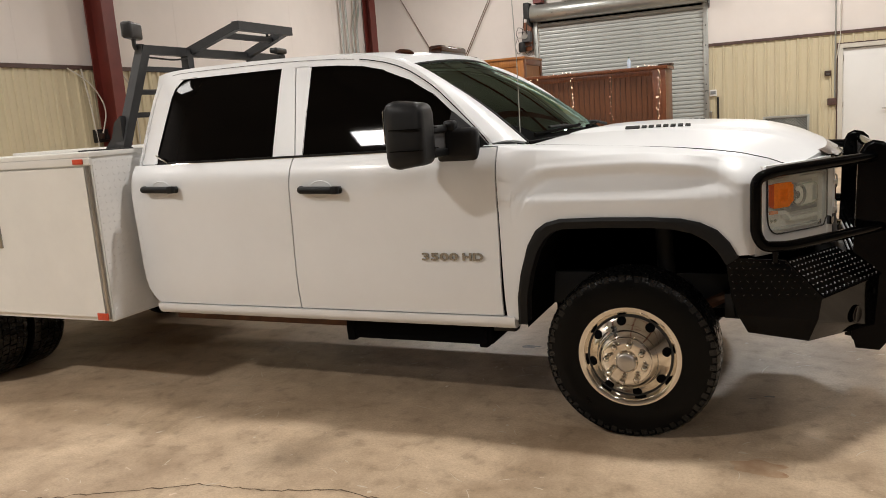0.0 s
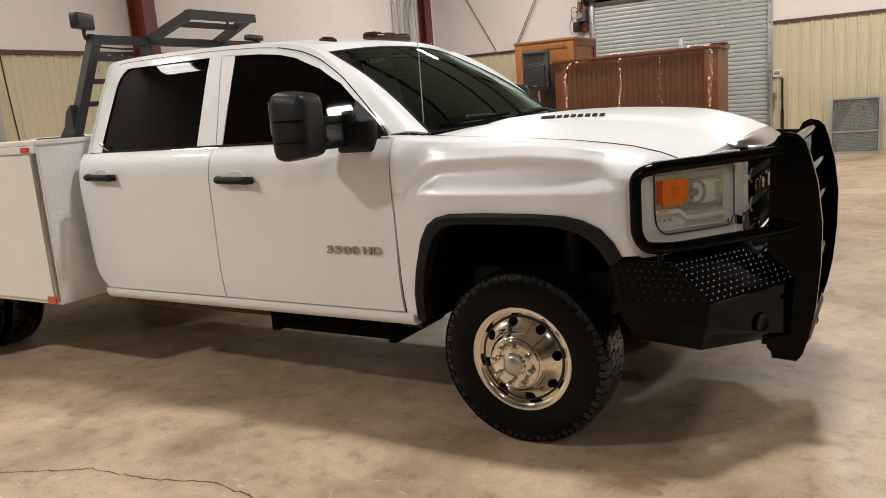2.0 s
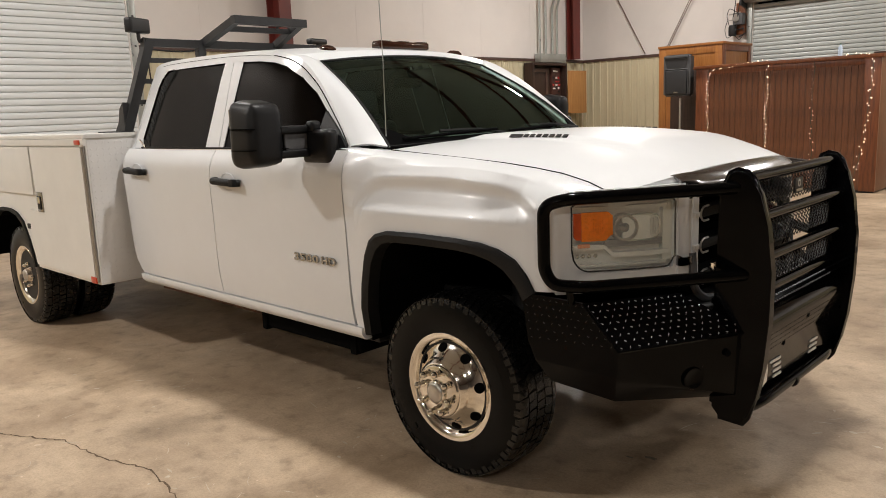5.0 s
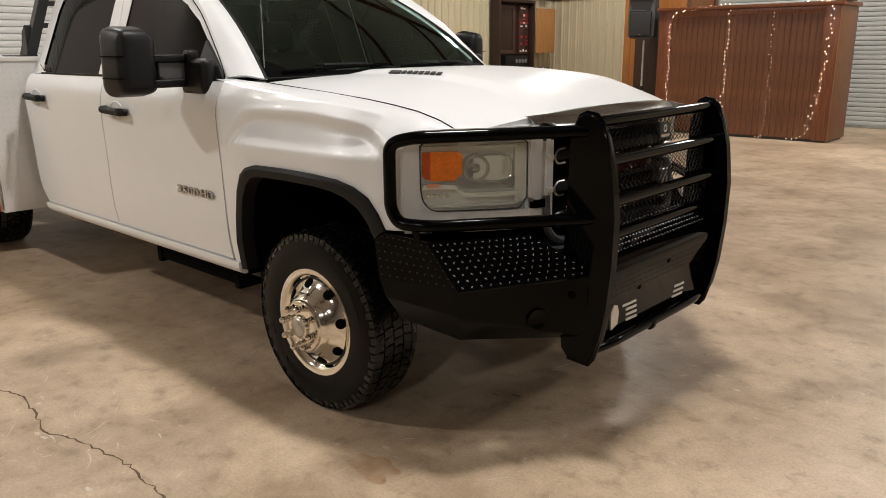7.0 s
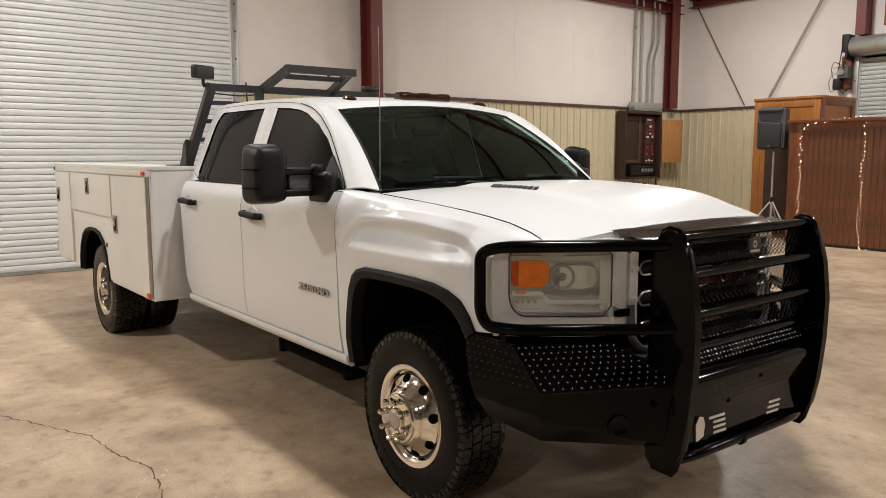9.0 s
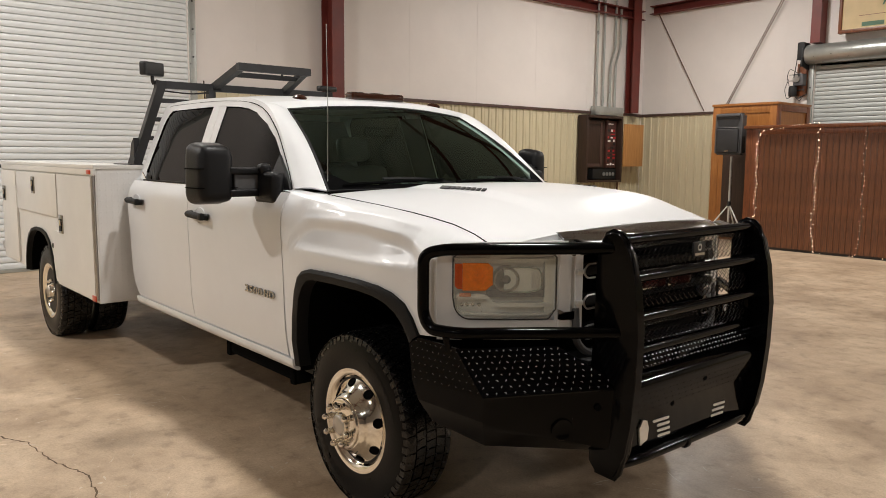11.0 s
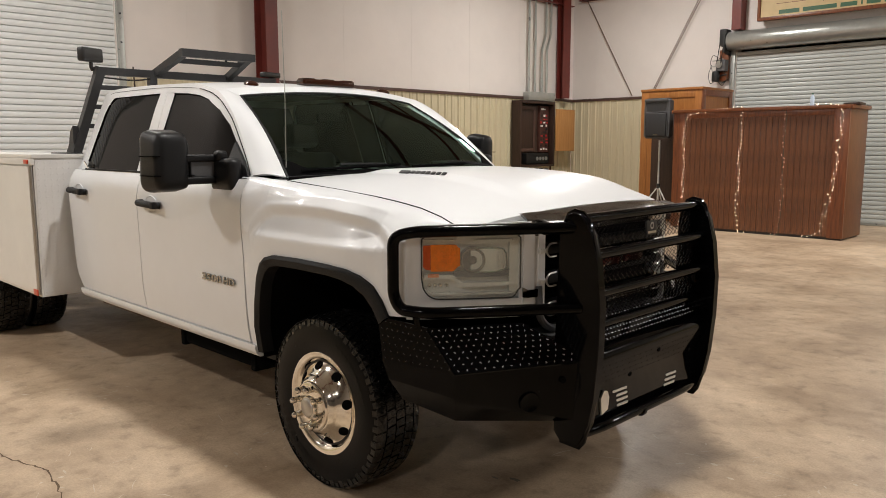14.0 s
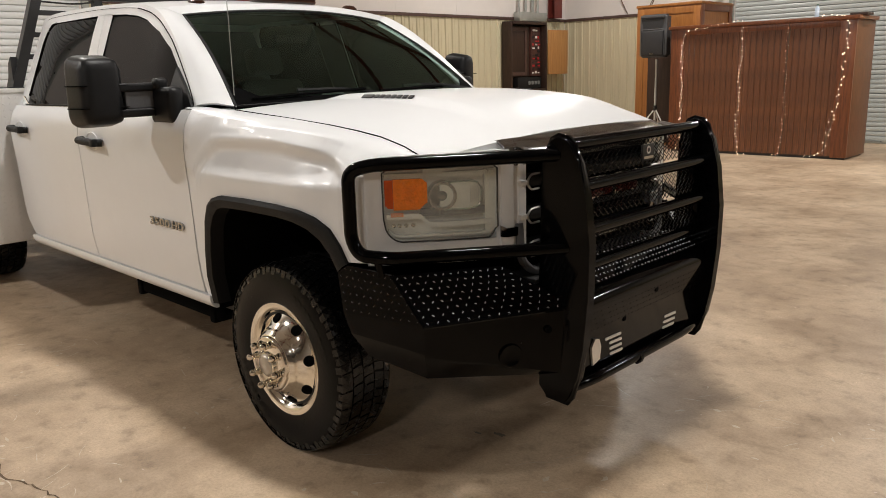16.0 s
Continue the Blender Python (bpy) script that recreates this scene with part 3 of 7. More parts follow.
def beam(name, lo, hi, label):
    bm = bmesh.new()
    add_box(bm, lo, (hi[0], hi[1], lo[2] + 0.02))
    add_box(bm, (lo[0], lo[1], hi[2] - 0.02), hi)
    if hi[0] - lo[0] > hi[1] - lo[1]:
        add_box(bm, (lo[0], hi[1] - 0.02, lo[2] + 0.02), (hi[0], hi[1], hi[2] - 0.02))
    else:
        add_box(bm, (lo[0], lo[1], lo[2] + 0.02), (lo[0] + 0.02, hi[1], hi[2] - 0.02))
    return tagged(part(name, bm, "redsteel", None, "", False), label, "steel beam", "steel frame", "structure")


beam("beam_west", (WA + 0.002, 5.0, 5.02), (WA + 0.2, WB - 0.26, 5.24), "dark red steel girt along the wall")
beam("beam_north", (WA + 0.27, WB - 0.2, 5.16), (-5.1, WB - 0.002, 5.36), "dark red steel girt along the wall")
bm = bmesh.new()
add_box(bm, (-4.90, WB - 0.28, 4.05), (-4.70, WB - 0.002, TOP - 0.01))
setting("column_north", bm, "redsteel", "dark red steel post beside the rolled shutter", "steel column")
for i, x in enumerate((-6, 0, 6)):
    bm = bmesh.new()
    add_box(bm, (x - 0.11, WS + 0.3, TOP - 0.5), (x + 0.11, WB - 0.3, TOP - 0.48))
    add_box(bm, (x - 0.11, WS + 0.3, TOP - 0.04), (x + 0.11, WB - 0.3, TOP - 0.004))
    add_box(bm, (x - 0.008, WS + 0.3, TOP - 0.48), (x + 0.008, WB - 0.3, TOP - 0.04))
    setting("rafter_%d" % (i + 1), bm, "redsteel", "dark red steel rafter under the roof", "steel beam")

for i, y in enumerate(spread(WS + 1.5, WB - 1.5, 9)):
    bm = bmesh.new()
    add_box(bm, (WA + 0.3, y - 0.004, TOP - 0.24), (WE - 0.3, y + 0.004, TOP - 0.045))
    add_box(bm, (WA + 0.3, y - 0.035, TOP - 0.25), (WE - 0.3, y + 0.004, TOP - 0.24))
    setting("purlin_%d" % (i + 1), bm, "redsteel", "dark red steel purlin under the roof", "steel beam")

# diagonal brace rods on the north wall
for nm, a, b in (("brace_rod", (-8.85, WB - 0.07, 5.18), (-7.46, WB - 0.07, TRIM + 0.05)), ("brace_rod", (-5.60, WB - 0.07, 5.18), (-6.95, WB - 0.07, TRIM + 0.05)), ("brace_rod", (-5.53, WB - 0.10, 5.18), (-6.89, WB - 0.10, TRIM + 0.05))):
    tagged(part(nm, tube([a, b], 0.010, 6), "rust"), "thin rusty steel brace rod crossing the wall", "brace rod", "brace rods", "structure")


# ---- roller shutters ----
PITCH = 0.0889


def slat_mesh(width, pitch):
    prof = [(0.0, -0.008), (0.004, 0.0), (0.009, 0.013), (0.028, 0.018), (0.055, 0.020), (0.086, 0.017), (0.101, 0.011), (0.106, 0.0), (0.11, -0.008)]
    bm = grid([[(0.0, -y, z * pitch / 0.11) for z, y in prof], [(width, -y, z * pitch / 0.11) for z, y in prof]])
    return thicken(bm, (0, 0.012, 0))


def shutter(name, width, height, place, label, drum, coat):
    root = thing(name, label, "roller shutter", "", "structure", place)
    n = int((height - 0.05) / PITCH)
    first = None
    for i in range(n):
        if first is None:
            ob = part("slat", slat_mesh(width, PITCH), coat, root, "", True)
            first = ob.data
        else:
            ob = new("slat", first)
            ob.parent = root
        ob.location = (0, 0.06, 0.05 + i * PITCH)
    part("bottom_rail", box((0, 0.03, 0.004), (width, 0.09, 0.055), 0.006), "galv", root)
    for x in (-0.11, width + 0.01):
        rail = part("guide_rail", box((x, -0.05, 0.0), (x + 0.10, 0.075, height), 0.004), "galv", root)
        for k in range(int(height / 0.42)):
            part("bolt", box((x + 0.035, -0.062, 0.2 + k * 0.42), (x + 0.06, -0.05, 0.225 + k * 0.42)), "black", rail, "", False)
    if drum:
        d = part("drum_cover", revolve([(0.02, -0.12), (0.19, -0.12), (0.2, -0.1), (0.2, width + 0.1), (0.19, width + 0.12), (0.02, width + 0.12)], 28, "x"), "galv", root, "dull galvanised shutter drum")
        d.location = (0, -0.14, height + 0.19)
        for x in (-0.16, width + 0.12):
            part("end_bracket", prism([(-0.34, height - 0.05), (0.0, height - 0.12), (0.0, height + 0.42), (-0.2, height + 0.42), (-0.34, height + 0.3)], 0.03, "x", x), "black", root, "", False)
    return root


shutter_west = shutter("roller_shutter", ROLL_A[1] - ROLL_A[0], ROLL_A[2] - 0.02, pose(WA, ROLL_A[0], 0, 0, 0, 90), "large closed white corrugated roller shutter", False, "slat")
shutter_north = shutter("roller_shutter", ROLL_B[1] - ROLL_B[0], ROLL_B[2] - 0.02, pose(ROLL_B[0], WB, 0), "closed grey corrugated roller shutter with drum", True, "slat_grey")

# chain drive beside the drum
op = thing("shutter_operator", "greasy black chain drive of the roller shutter", "shutter motor")
part("backing_board", box((-5.22, WB - 0.10, 3.0), (-5.02, WB - 0.02, 3.66), 0.004), "wood_mid", op)
part("motor", revolve([(0.02, 0.0), (0.075, 0.0), (0.085, 0.02), (0.085, 0.18), (0.07, 0.22), (0.03, 0.22)], 20, "z"), "frame_black", op).location = (-5.24, WB - 0.22, 2.98)
part("gear_box", box((-5.22, WB - 0.28, 3.20), (-5.00, WB - 0.10, 3.44), 0.02), "spk", op)
part("sprocket", revolve([(0.02, -0.012), (0.075, -0.012), (0.08, 0.0), (0.075, 0.012), (0.02, 0.012)], 20, "y"), "brushed", op).location = (-5.14, WB - 0.30, 3.34)
part("upper_sprocket", revolve([(0.02, -0.02), (0.08, -0.02), (0.085, 0.0), (0.08, 0.02), (0.02, 0.02)], 20, "y"), "frame_black", op).location = (-5.06, WB - 0.30, 4.00)
part("top_bracket", box((-5.14, WB - 0.33, 3.72), (-5.00, WB - 0.04, 4.08), 0.02), "frame_black", op)
for dx in (-0.045, 0.045):
    part("chain", tube([(-5.14 + dx, WB - 0.31, 3.36), (-5.06 + dx, WB - 0.32, 3.96)], 0.009, 6), "frame_black", op)
for k, (x1, z1, x2, z2) in enumerate(((-5.34, 3.30, -5.02, 3.30), (-5.30, 3.06, -4.98, 3.12), (-5.32, 3.42, -5.08, 3.46), (-5.10, 2.94, -4.96, 3.02))):
    part("linkage_bar", tube([(x1, WB - 0.30 + 0.03 * k, z1), (x2, WB - 0.26 + 0.03 * k, z2)], 0.013, 6), "frame_black" if k % 2 else "brushed", op)
for pts in ([(-5.32, 3.34), (-5.40, 3.12), (-5.34, 2.92), (-5.24, 2.98)], [(-5.10, 3.44), (-5.30, 3.56), (-5.36, 3.40), (-5.30, 3.20)], [(-5.02, 3.20), (-4.95, 3.02), (-5.06, 2.86), (-5.16, 2.98)]):
    part("cable", tube(fillet([(x, WB - 0.27, z) for x, z in pts], 0.06), 0.007, 5), "black", op)

# ---- personnel door ----
door = thing("door_1", "plain white metal door, closed, in a grey frame", "door", "", "structure")
part("leaf", box((DOOR[0] + 0.012, WB + 0.02, 0.012), (DOOR[1] - 0.012, WB + 0.065, DOOR[2] - 0.012), 0.004), "door_white", door)
for lo, hi in (((DOOR[0] - 0.085, WB - 0.05, 0), (DOOR[0] + 0.008, WB + 0.12, DOOR[2])), ((DOOR[1] - 0.008, WB - 0.05, 0), (DOOR[1] + 0.085, WB + 0.12, DOOR[2])),
               ((DOOR[0] - 0.085, WB - 0.05, DOOR[2]), (DOOR[1] + 0.085, WB + 0.12, DOOR[2] + 0.085))):
    part("door_frame", box(lo, hi, 0.005), "frame_grey", door)
for lo, hi in (((DOOR[0] - 0.11, WB - 0.04, 0), (DOOR[0] - 0.088, WB - 0.003, DOOR[2] + 0.11)), ((DOOR[1] + 0.088, WB - 0.04, 0), (DOOR[1] + 0.11, WB - 0.003, DOOR[2] + 0.11)), ((DOOR[0] - 0.088, WB - 0.04, DOOR[2] + 0.088), (DOOR[1] + 0.088, WB - 0.003, DOOR[2] + 0.11))):
    part("brown_edging", box(lo, hi), "brown_trim", door, "", False)
part("threshold", box((DOOR[0] - 0.08, WB - 0.06, 0.0), (DOOR[1] + 0.08, WB + 0.1, 0.012)), "wood_mid", door)
lever = part("door_lever", box((DOOR[1] - 0.30, WB - 0.055, 1.12), (DOOR[1] - 0.10, WB - 0.03, 1.145), 0.006), "brushed", door, "brushed steel lever handle")
part("rose", box((DOOR[1] - 0.13, WB - 0.03, 1.05), (DOOR[1] - 0.085, WB + 0.02, 1.25), 0.008), "brushed", lever)
for z in (0.25, 1.2, 2.15):
    part("hinge", box((DOOR[0] - 0.002, WB - 0.0, z), (DOOR[0] + 0.03, WB + 0.02, z + 0.11), 0.003), "brushed", door)

# wall fittings near the door
box1 = thing("light_switch", "small dark switch box on the beige wall", "switch")
part("switch_body", box((1.40, WB - 0.09, 1.86), (1.53, WB - 0.03, 1.97), 0.008), "wood_dark", box1)
part("switch_plate", box((1.425, WB - 0.096, 1.885), (1.505, WB - 0.09, 1.915)), "badge", box1, "", False)
box2 = thing("junction_box", "small brown junction box below the conduit", "electrical box")
part("box_body", box((1.46, WB - 0.10, 1.26), (1.63, WB - 0.03, 1.40), 0.008), "brown_trim", box2)
cond = thing("conduit", "thin grey conduit running down beside the door", "conduit")
part("pipe", tube([(1.60, WB - 0.07, 5.6), (1.60, WB - 0.07, 1.42)], 0.016, 8), "galv", cond)
part("pipe", tube([(1.70, WB - 0.09, 4.9), (1.69, WB - 0.09, 2.6), (1.62, WB - 0.08, 2.2)], 0.010, 8), "frame_grey", cond)
tst = thing("wall_control", "small white control box beside the shutter", "wall control")
part("control_body", box((-0.93, WB - 0.09, 1.62), (-0.78, WB - 0.03, 1.76), 0.01), "door_white", tst)
part("control_face", box((-0.91, WB - 0.096, 1.66), (-0.80, WB - 0.09, 1.73)), "mesh_grey", tst, "", False)
hook = thing("chain_hook", "steel hook and chain hanging beside the shutter", "hook")
part("chain", tube([(-0.90, WB - 0.08, 1.25), (-0.905, WB - 0.08, 1.05), (-0.90, WB - 0.08, 0.98)], 0.012, 6), "brushed", hook)
part("plate", box((-0.93, WB - 0.09, 1.2), (-0.88, WB - 0.03, 1.3), 0.005), "brushed", hook)

# evaporative cooler with a wire front, by the door
cooler = thing("evaporative_cooler", "grey wall cooler with a wire mesh front", "cooler")
part("housing", box((0.20, WB - 0.30, 0.0), (1.10, WB - 0.04, 1.10), 0.012), "cooler", cooler)
for lo, hi in (((0.19, WB - 0.34, 0.0), (0.235, WB - 0.30, 1.11)), ((1.065, WB - 0.34, 0.0), (1.11, WB - 0.30, 1.11)), ((0.235, WB - 0.34, 1.065), (1.065, WB - 0.30, 1.11)), ((0.235, WB - 0.34, 0.0), (1.065, WB - 0.30, 0.045)), ((0.235, WB - 0.34, 0.42), (1.065, WB - 0.30, 0.45))):
    part("frame_bar", box(lo, hi, 0.004), "galv", cooler)
bm = bmesh.new()
for i in range(34):
    for sgn in (1, -1):
        x0 = 0.24 + (i - 4) * 0.03
        a, b = Vector((x0, WB - 0.318, 0.05)), Vector((x0 + sgn * 0.55, WB - 0.318, 1.06))
        if sgn < 0:
            a.x += 0.25
            b.x += 0.25
        d = b - a
        t0 = max([0.0] + [((0.24 if d.x > 0 else 1.06) - a.x) / d.x])
        t1 = min([1.0] + [((1.06 if d.x > 0 else 0.24) - a.x) / d.x])
        if t1 - t0 > 0.05:
            add_tube(bm, [a + d * t0, a + d * t1], 0.0062, 4, False)
part("wire_mesh", bm, "galv", cooler)

# ---- electrical cabinet on the west wall, with conduits ----
el = thing("electrical_cabinet", "open dark wooden fuse cabinet with breaker panels", "fuse cabinet")
x0 = WA + 0.04
part("back_board", box((x0, 11.63, 1.10), (x0 + 0.03, 12.96, 2.62)), "wood_dark", el, "", False)
for lo, hi in (((x0 + 0.03, 11.60, 1.08), (x0 + 0.30, 11.66, 2.64)), ((x0 + 0.03, 12.93, 1.08), (x0 + 0.30, 12.99, 2.64)), ((x0 + 0.03, 11.66, 2.58), (x0 + 0.32, 12.93, 2.64)), ((x0 + 0.03, 11.66, 1.08), (x0 + 0.30, 12.93, 1.13))):
    part("side_board", box(lo, hi, 0.006), "wood_dark", el)
pan = part("breaker_panel", box((x0 + 0.03, 12.54, 1.42), (x0 + 0.16, 12.90, 2.54), 0.01), "breaker_red", el, "rust-red breaker panel")
random.seed(4)
for i in range(13):
    for k in range(3):
        if random.random() < 0.75:
            y1, z1 = 12.56 + k * 0.105 + random.uniform(0, 0.02), 1.48 + i * 0.08
            part("breaker", box((x0 + 0.16, y1, z1), (x0 + 0.175, y1 + random.uniform(0.04, 0.10), z1 + random.uniform(0.025, 0.055)), 0.003, 1), random.choice(("paper", "red", "black", "brown_trim")), pan, "", False)
dl = part("panel_door", box((x0 + 0.03, 11.70, 1.42), (x0 + 0.12, 12.50, 2.54), 0.008), "wood_dark", el, "dark wooden panel door with a raised frame")
for lo, hi in (((x0 + 0.12, 11.72, 1.44), (x0 + 0.135, 11.80, 2.52)), ((x0 + 0.12, 12.32, 1.44), (x0 + 0.135, 12.40, 2.52)), ((x0 + 0.12, 11.80, 2.44), (x0 + 0.135, 12.32, 2.52)), ((x0 + 0.12, 11.80, 1.44), (x0 + 0.135, 12.32, 1.52))):
    part("door_rail", box(lo, hi, 0.004), "brown_trim", dl)
low = part("meter_box", box((x0 + 0.03, 11.98, 1.15), (x0 + 0.2, 12.88, 1.4), 0.012), "frame_black", el)
for i in range(4):
    part("gauge", revolve([(0.005, 0), (0.045, 0), (0.045, 0.015), (0.005, 0.015)], 16, "x"), "mesh_grey", low).location = (x0 + 0.2, 12.40 + i * 0.12, 1.27)
pd = part("cabinet_door", box((x0 + 0.30, 13.00, 1.45), (x0 + 0.325, 13.80, 2.47), 0.004), "wood_light", el, "open plywood cabinet door")
cds = thing("conduit_bundle", "grey steel conduits rising up the wall", "conduit")
for y, z1 in ((12.20, 5.9), (12.45, 5.9), (12.72, 5.9), (12.92, 5.2)):
    part("pipe", tube(fillet([(WA + 0.1, y, 2.86), (WA + 0.1, y, 3.9), (WA + 0.1, y + (0.16 if y > 12.6 else 0.0), 4.3), (WA + 0.1, y + (0.16 if y > 12.6 else 0.0), z1)], 0.1), 0.028, 8), "galv", cds)
part("gutter_box", box((WA + 0.06, 12.05, 2.66), (WA + 0.24, 13.1, 2.86), 0.008), "galv", cds)
part("drop_pipe", tube([(WA + 0.09, 13.15, 1.08), (WA + 0.09, 13.15, 0.02)], 0.022, 8), "rust", cds)
# loose cables on the west wall
for pts in ([(WA + 0.07, 2.33, 2.80), (WA + 0.08, 2.35, 2.2), (WA + 0.08, 2.41, 1.4)], [(WA + 0.07, 4.3, 2.70), (WA + 0.10, 4.36, 2.2), (WA + 0.1, 4.42, 1.4), (WA + 0.1, 4.45, 0.7)], [(WA + 0.07, 4.98, 2.76), (WA + 0.16, 5.15, 2.5), (WA + 0.18, 5.2, 1.9), (WA + 0.12, 5.22, 0.9)]):
    c = thing("cable", "loose cable hanging on the beige wall", "cable", "wall cables")
    part("cord", tube(fillet(pts, 0.3), 0.012, 6), "frame_grey" if pts[0][1] > 4 else "wood_dark", c)

ob2 = thing("wall_outlet", "dark outlet box with plugs on the beige wall", "wall outlet")
part("outlet_body", box((WA + 0.03, 4.38, 1.60), (WA + 0.11, 4.62, 1.80), 0.012), "black", ob2)
part("plug", box((WA + 0.11, 4.42, 1.66), (WA + 0.17, 4.49, 1.74), 0.012), "wood_dark", ob2)
part("plug", box((WA + 0.11, 4.53, 1.64), (WA + 0.16, 4.59, 1.71), 0.012), "black", ob2)
part("cord", tube(fillet([(WA + 0.15, 4.46, 1.70), (WA + 0.18, 4.60, 2.1), (WA + 0.14, 4.42, 2.45), (WA + 0.1, 4.20, 2.62), (WA + 0.07, 4.05, 2.70)], 0.2), 0.011, 6), "frame_grey", ob2)

# ---- sign over the shutter; its writing is not spelled out ----
sg = thing("wall_sign", "wooden framed tan sign board with green writing", "sign", "", "", Matrix.Translation((0.07, 0, 0.09)))
part("board", box((-4.36, 13.98, 4.15), (-1.50, 14.02, 5.7)), "sign", sg, "", False)
for lo, hi in (((-4.42, 13.94, 4.08), (-1.44, 14.06, 4.15)), ((-4.42, 13.94, 5.7), (-1.44, 14.06, 5.78)), ((-4.42, 13.94, 4.15), (-4.36, 14.06, 5.7)), ((-1.50, 13.94, 4.15), (-1.44, 14.06, 5.7))):
    part("sign_frame", box(lo, hi, 0.01), "wood_mid", sg)
for x in (-3.6, -2.2):
    part("sign_bracket", box((x, 14.02, 5.0), (x + 0.08, WB, 5.1)), "black", sg, "", False)
for word, size, xc, z in (("INC.", 0.145, -2.96, 4.345), ("AUCTION", 0.30, -2.92, 4.555)):
    part("lettering", text_mesh(word, size, 0.005), "sign_green", sg, "dark green lettering", False).matrix_basis = pose(xc, 13.974, z, 90, 0, 0)
xx = -3.97
for w in (0.42, 0.66, 0.31, 0.03, 0.25, 0.34):
    part("writing_bar", box((xx, 13.974, 4.185), (xx + w, 13.98, 4.265)), "sign_green", sg, "", False)
    xx += w + 0.07
part("writing_rule", box((-4.03, 13.974, 4.392), (-3.24, 13.98, 4.402)), "wood_mid", sg, "", False)
part("writing_rule", box((-2.68, 13.974, 4.392), (-1.89, 13.98, 4.402)), "wood_mid", sg, "", False)
part("writing_bar", box((-4.15, 13.974, 4.86), (-1.6, 13.98, 5.25)), "sign_green", sg, "", False)

# ---- tall wooden cabinet ----
wb = thing("wooden_wardrobe", "tall orange-brown wooden cabinet with panelled front", "cabinet")
cx0, cx1, cy0, cy1, ct = -6.06, -4.66, 12.2, 13.6, 2.76
part("carcass", box((cx0 + 0.02, cy0 + 0.03, 0.02), (cx1 - 0.02, cy1, ct - 0.05)), "wood_orange", wb, "", False)
part("top_moulding", box((cx0 - 0.02, cy0 - 0.02, ct - 0.05), (cx1 + 0.02, cy1 + 0.02, ct), 0.012), "wood_orange", wb)
for lo, hi in (((cx0, cy0, 0), (cx0 + 0.16, cy0 + 0.03, ct - 0.05)), ((cx1 - 0.16, cy0, 0), (cx1, cy0 + 0.03, ct - 0.05)), ((cx0 + 0.16, cy0, ct - 0.20), (cx1 - 0.16, cy0 + 0.03, ct - 0.05)), ((cx0 + 0.16, cy0, 0.0), (cx1 - 0.16, cy0 + 0.03, 0.2))):
    part("front_rail", box(lo, hi, 0.006), "wood_orange", wb)
part("front_panel", box((cx0 + 0.16, cy0 + 0.015, 0.2), (cx1 - 0.16, cy0 + 0.03, ct - 0.2)), "wood_orange", wb, "", False)
for lo, hi in (((cx1 - 0.02, cy0, 0), (cx1 + 0.01, cy0 + 0.15, ct - 0.05)), ((cx1 - 0.02, cy1 - 0.15, 0), (cx1 + 0.01, cy1, ct - 0.05)), ((cx1 - 0.02, cy0 + 0.15, ct - 0.17), (cx1 + 0.01, cy1 - 0.15, ct - 0.05))):
    part("side_rail", box(lo, hi, 0.006), "wood_mid", wb)
part("dark_panel", box((-5.78, cy0 - 0.012, 0.05), (cx1 - 0.02, cy0 - 0.001, 2.25), 0.004), "wood_dark", wb)

# ---- tall wooden bar front with fairy lights ----
bx0, bx1, by0, by1, bt = -4.35, -1.30, 10.4, 11.30, 2.20
bar = thing("wooden_bar", "tall reddish-brown beadboard bar counter", "bar counter")
part("core", box((bx0 + 0.03, by0 + 0.03, 0.03), (bx1 - 0.03, by1, bt - 0.06)), "wood_dark", bar, "", False)
part("bar_top", box((bx0 - 0.04, by0 - 0.05, bt - 0.06), (bx1 + 0.04, by1 + 0.03, bt), 0.01), "wood_mid", bar)
part("plinth", box((bx0 + 0.04, by0 + 0.05, 0.0), (bx1 - 0.04, by1 - 0.02, 0.05)), "black", bar, "", False)
for x in (bx0, bx1 - 0.24):
    part("corner_post", box((x, by0 - 0.012, 0.03), (x + 0.24, by0 + 0.03, bt - 0.06), 0.004), "wood_mid", bar)
part("side_panel", box((bx1 - 0.03, by0 + 0.03, 0.03), (bx1, by1, bt - 0.06), 0.003), "wood", bar)
part("side_panel", box((bx0, by0 + 0.03, 0.03), (bx0 + 0.03, by1, bt - 0.06), 0.003), "wood_dark", bar)
n = 26
w = (bx1 - bx0 - 0.48) / n
plank = None
for i in range(n):
    if plank is None:
        ob = part("plank", box((0.002, 0, 0.05), (w - 0.002, 0.02, bt - 0.08), 0.002, 1), "wood", bar)
        plank = ob.data
    else:
        ob = new("plank", plank)
        ob.parent = bar
    ob.location = (bx0 + 0.24 + i * w, by0 + 0.008 + 0.002 * (i % 3), 0)
part("rail", box((bx0 + 0.24, by0 - 0.006, bt - 0.16), (bx1 - 0.24, by0 + 0.03, bt - 0.06), 0.004), "wood_mid", bar)


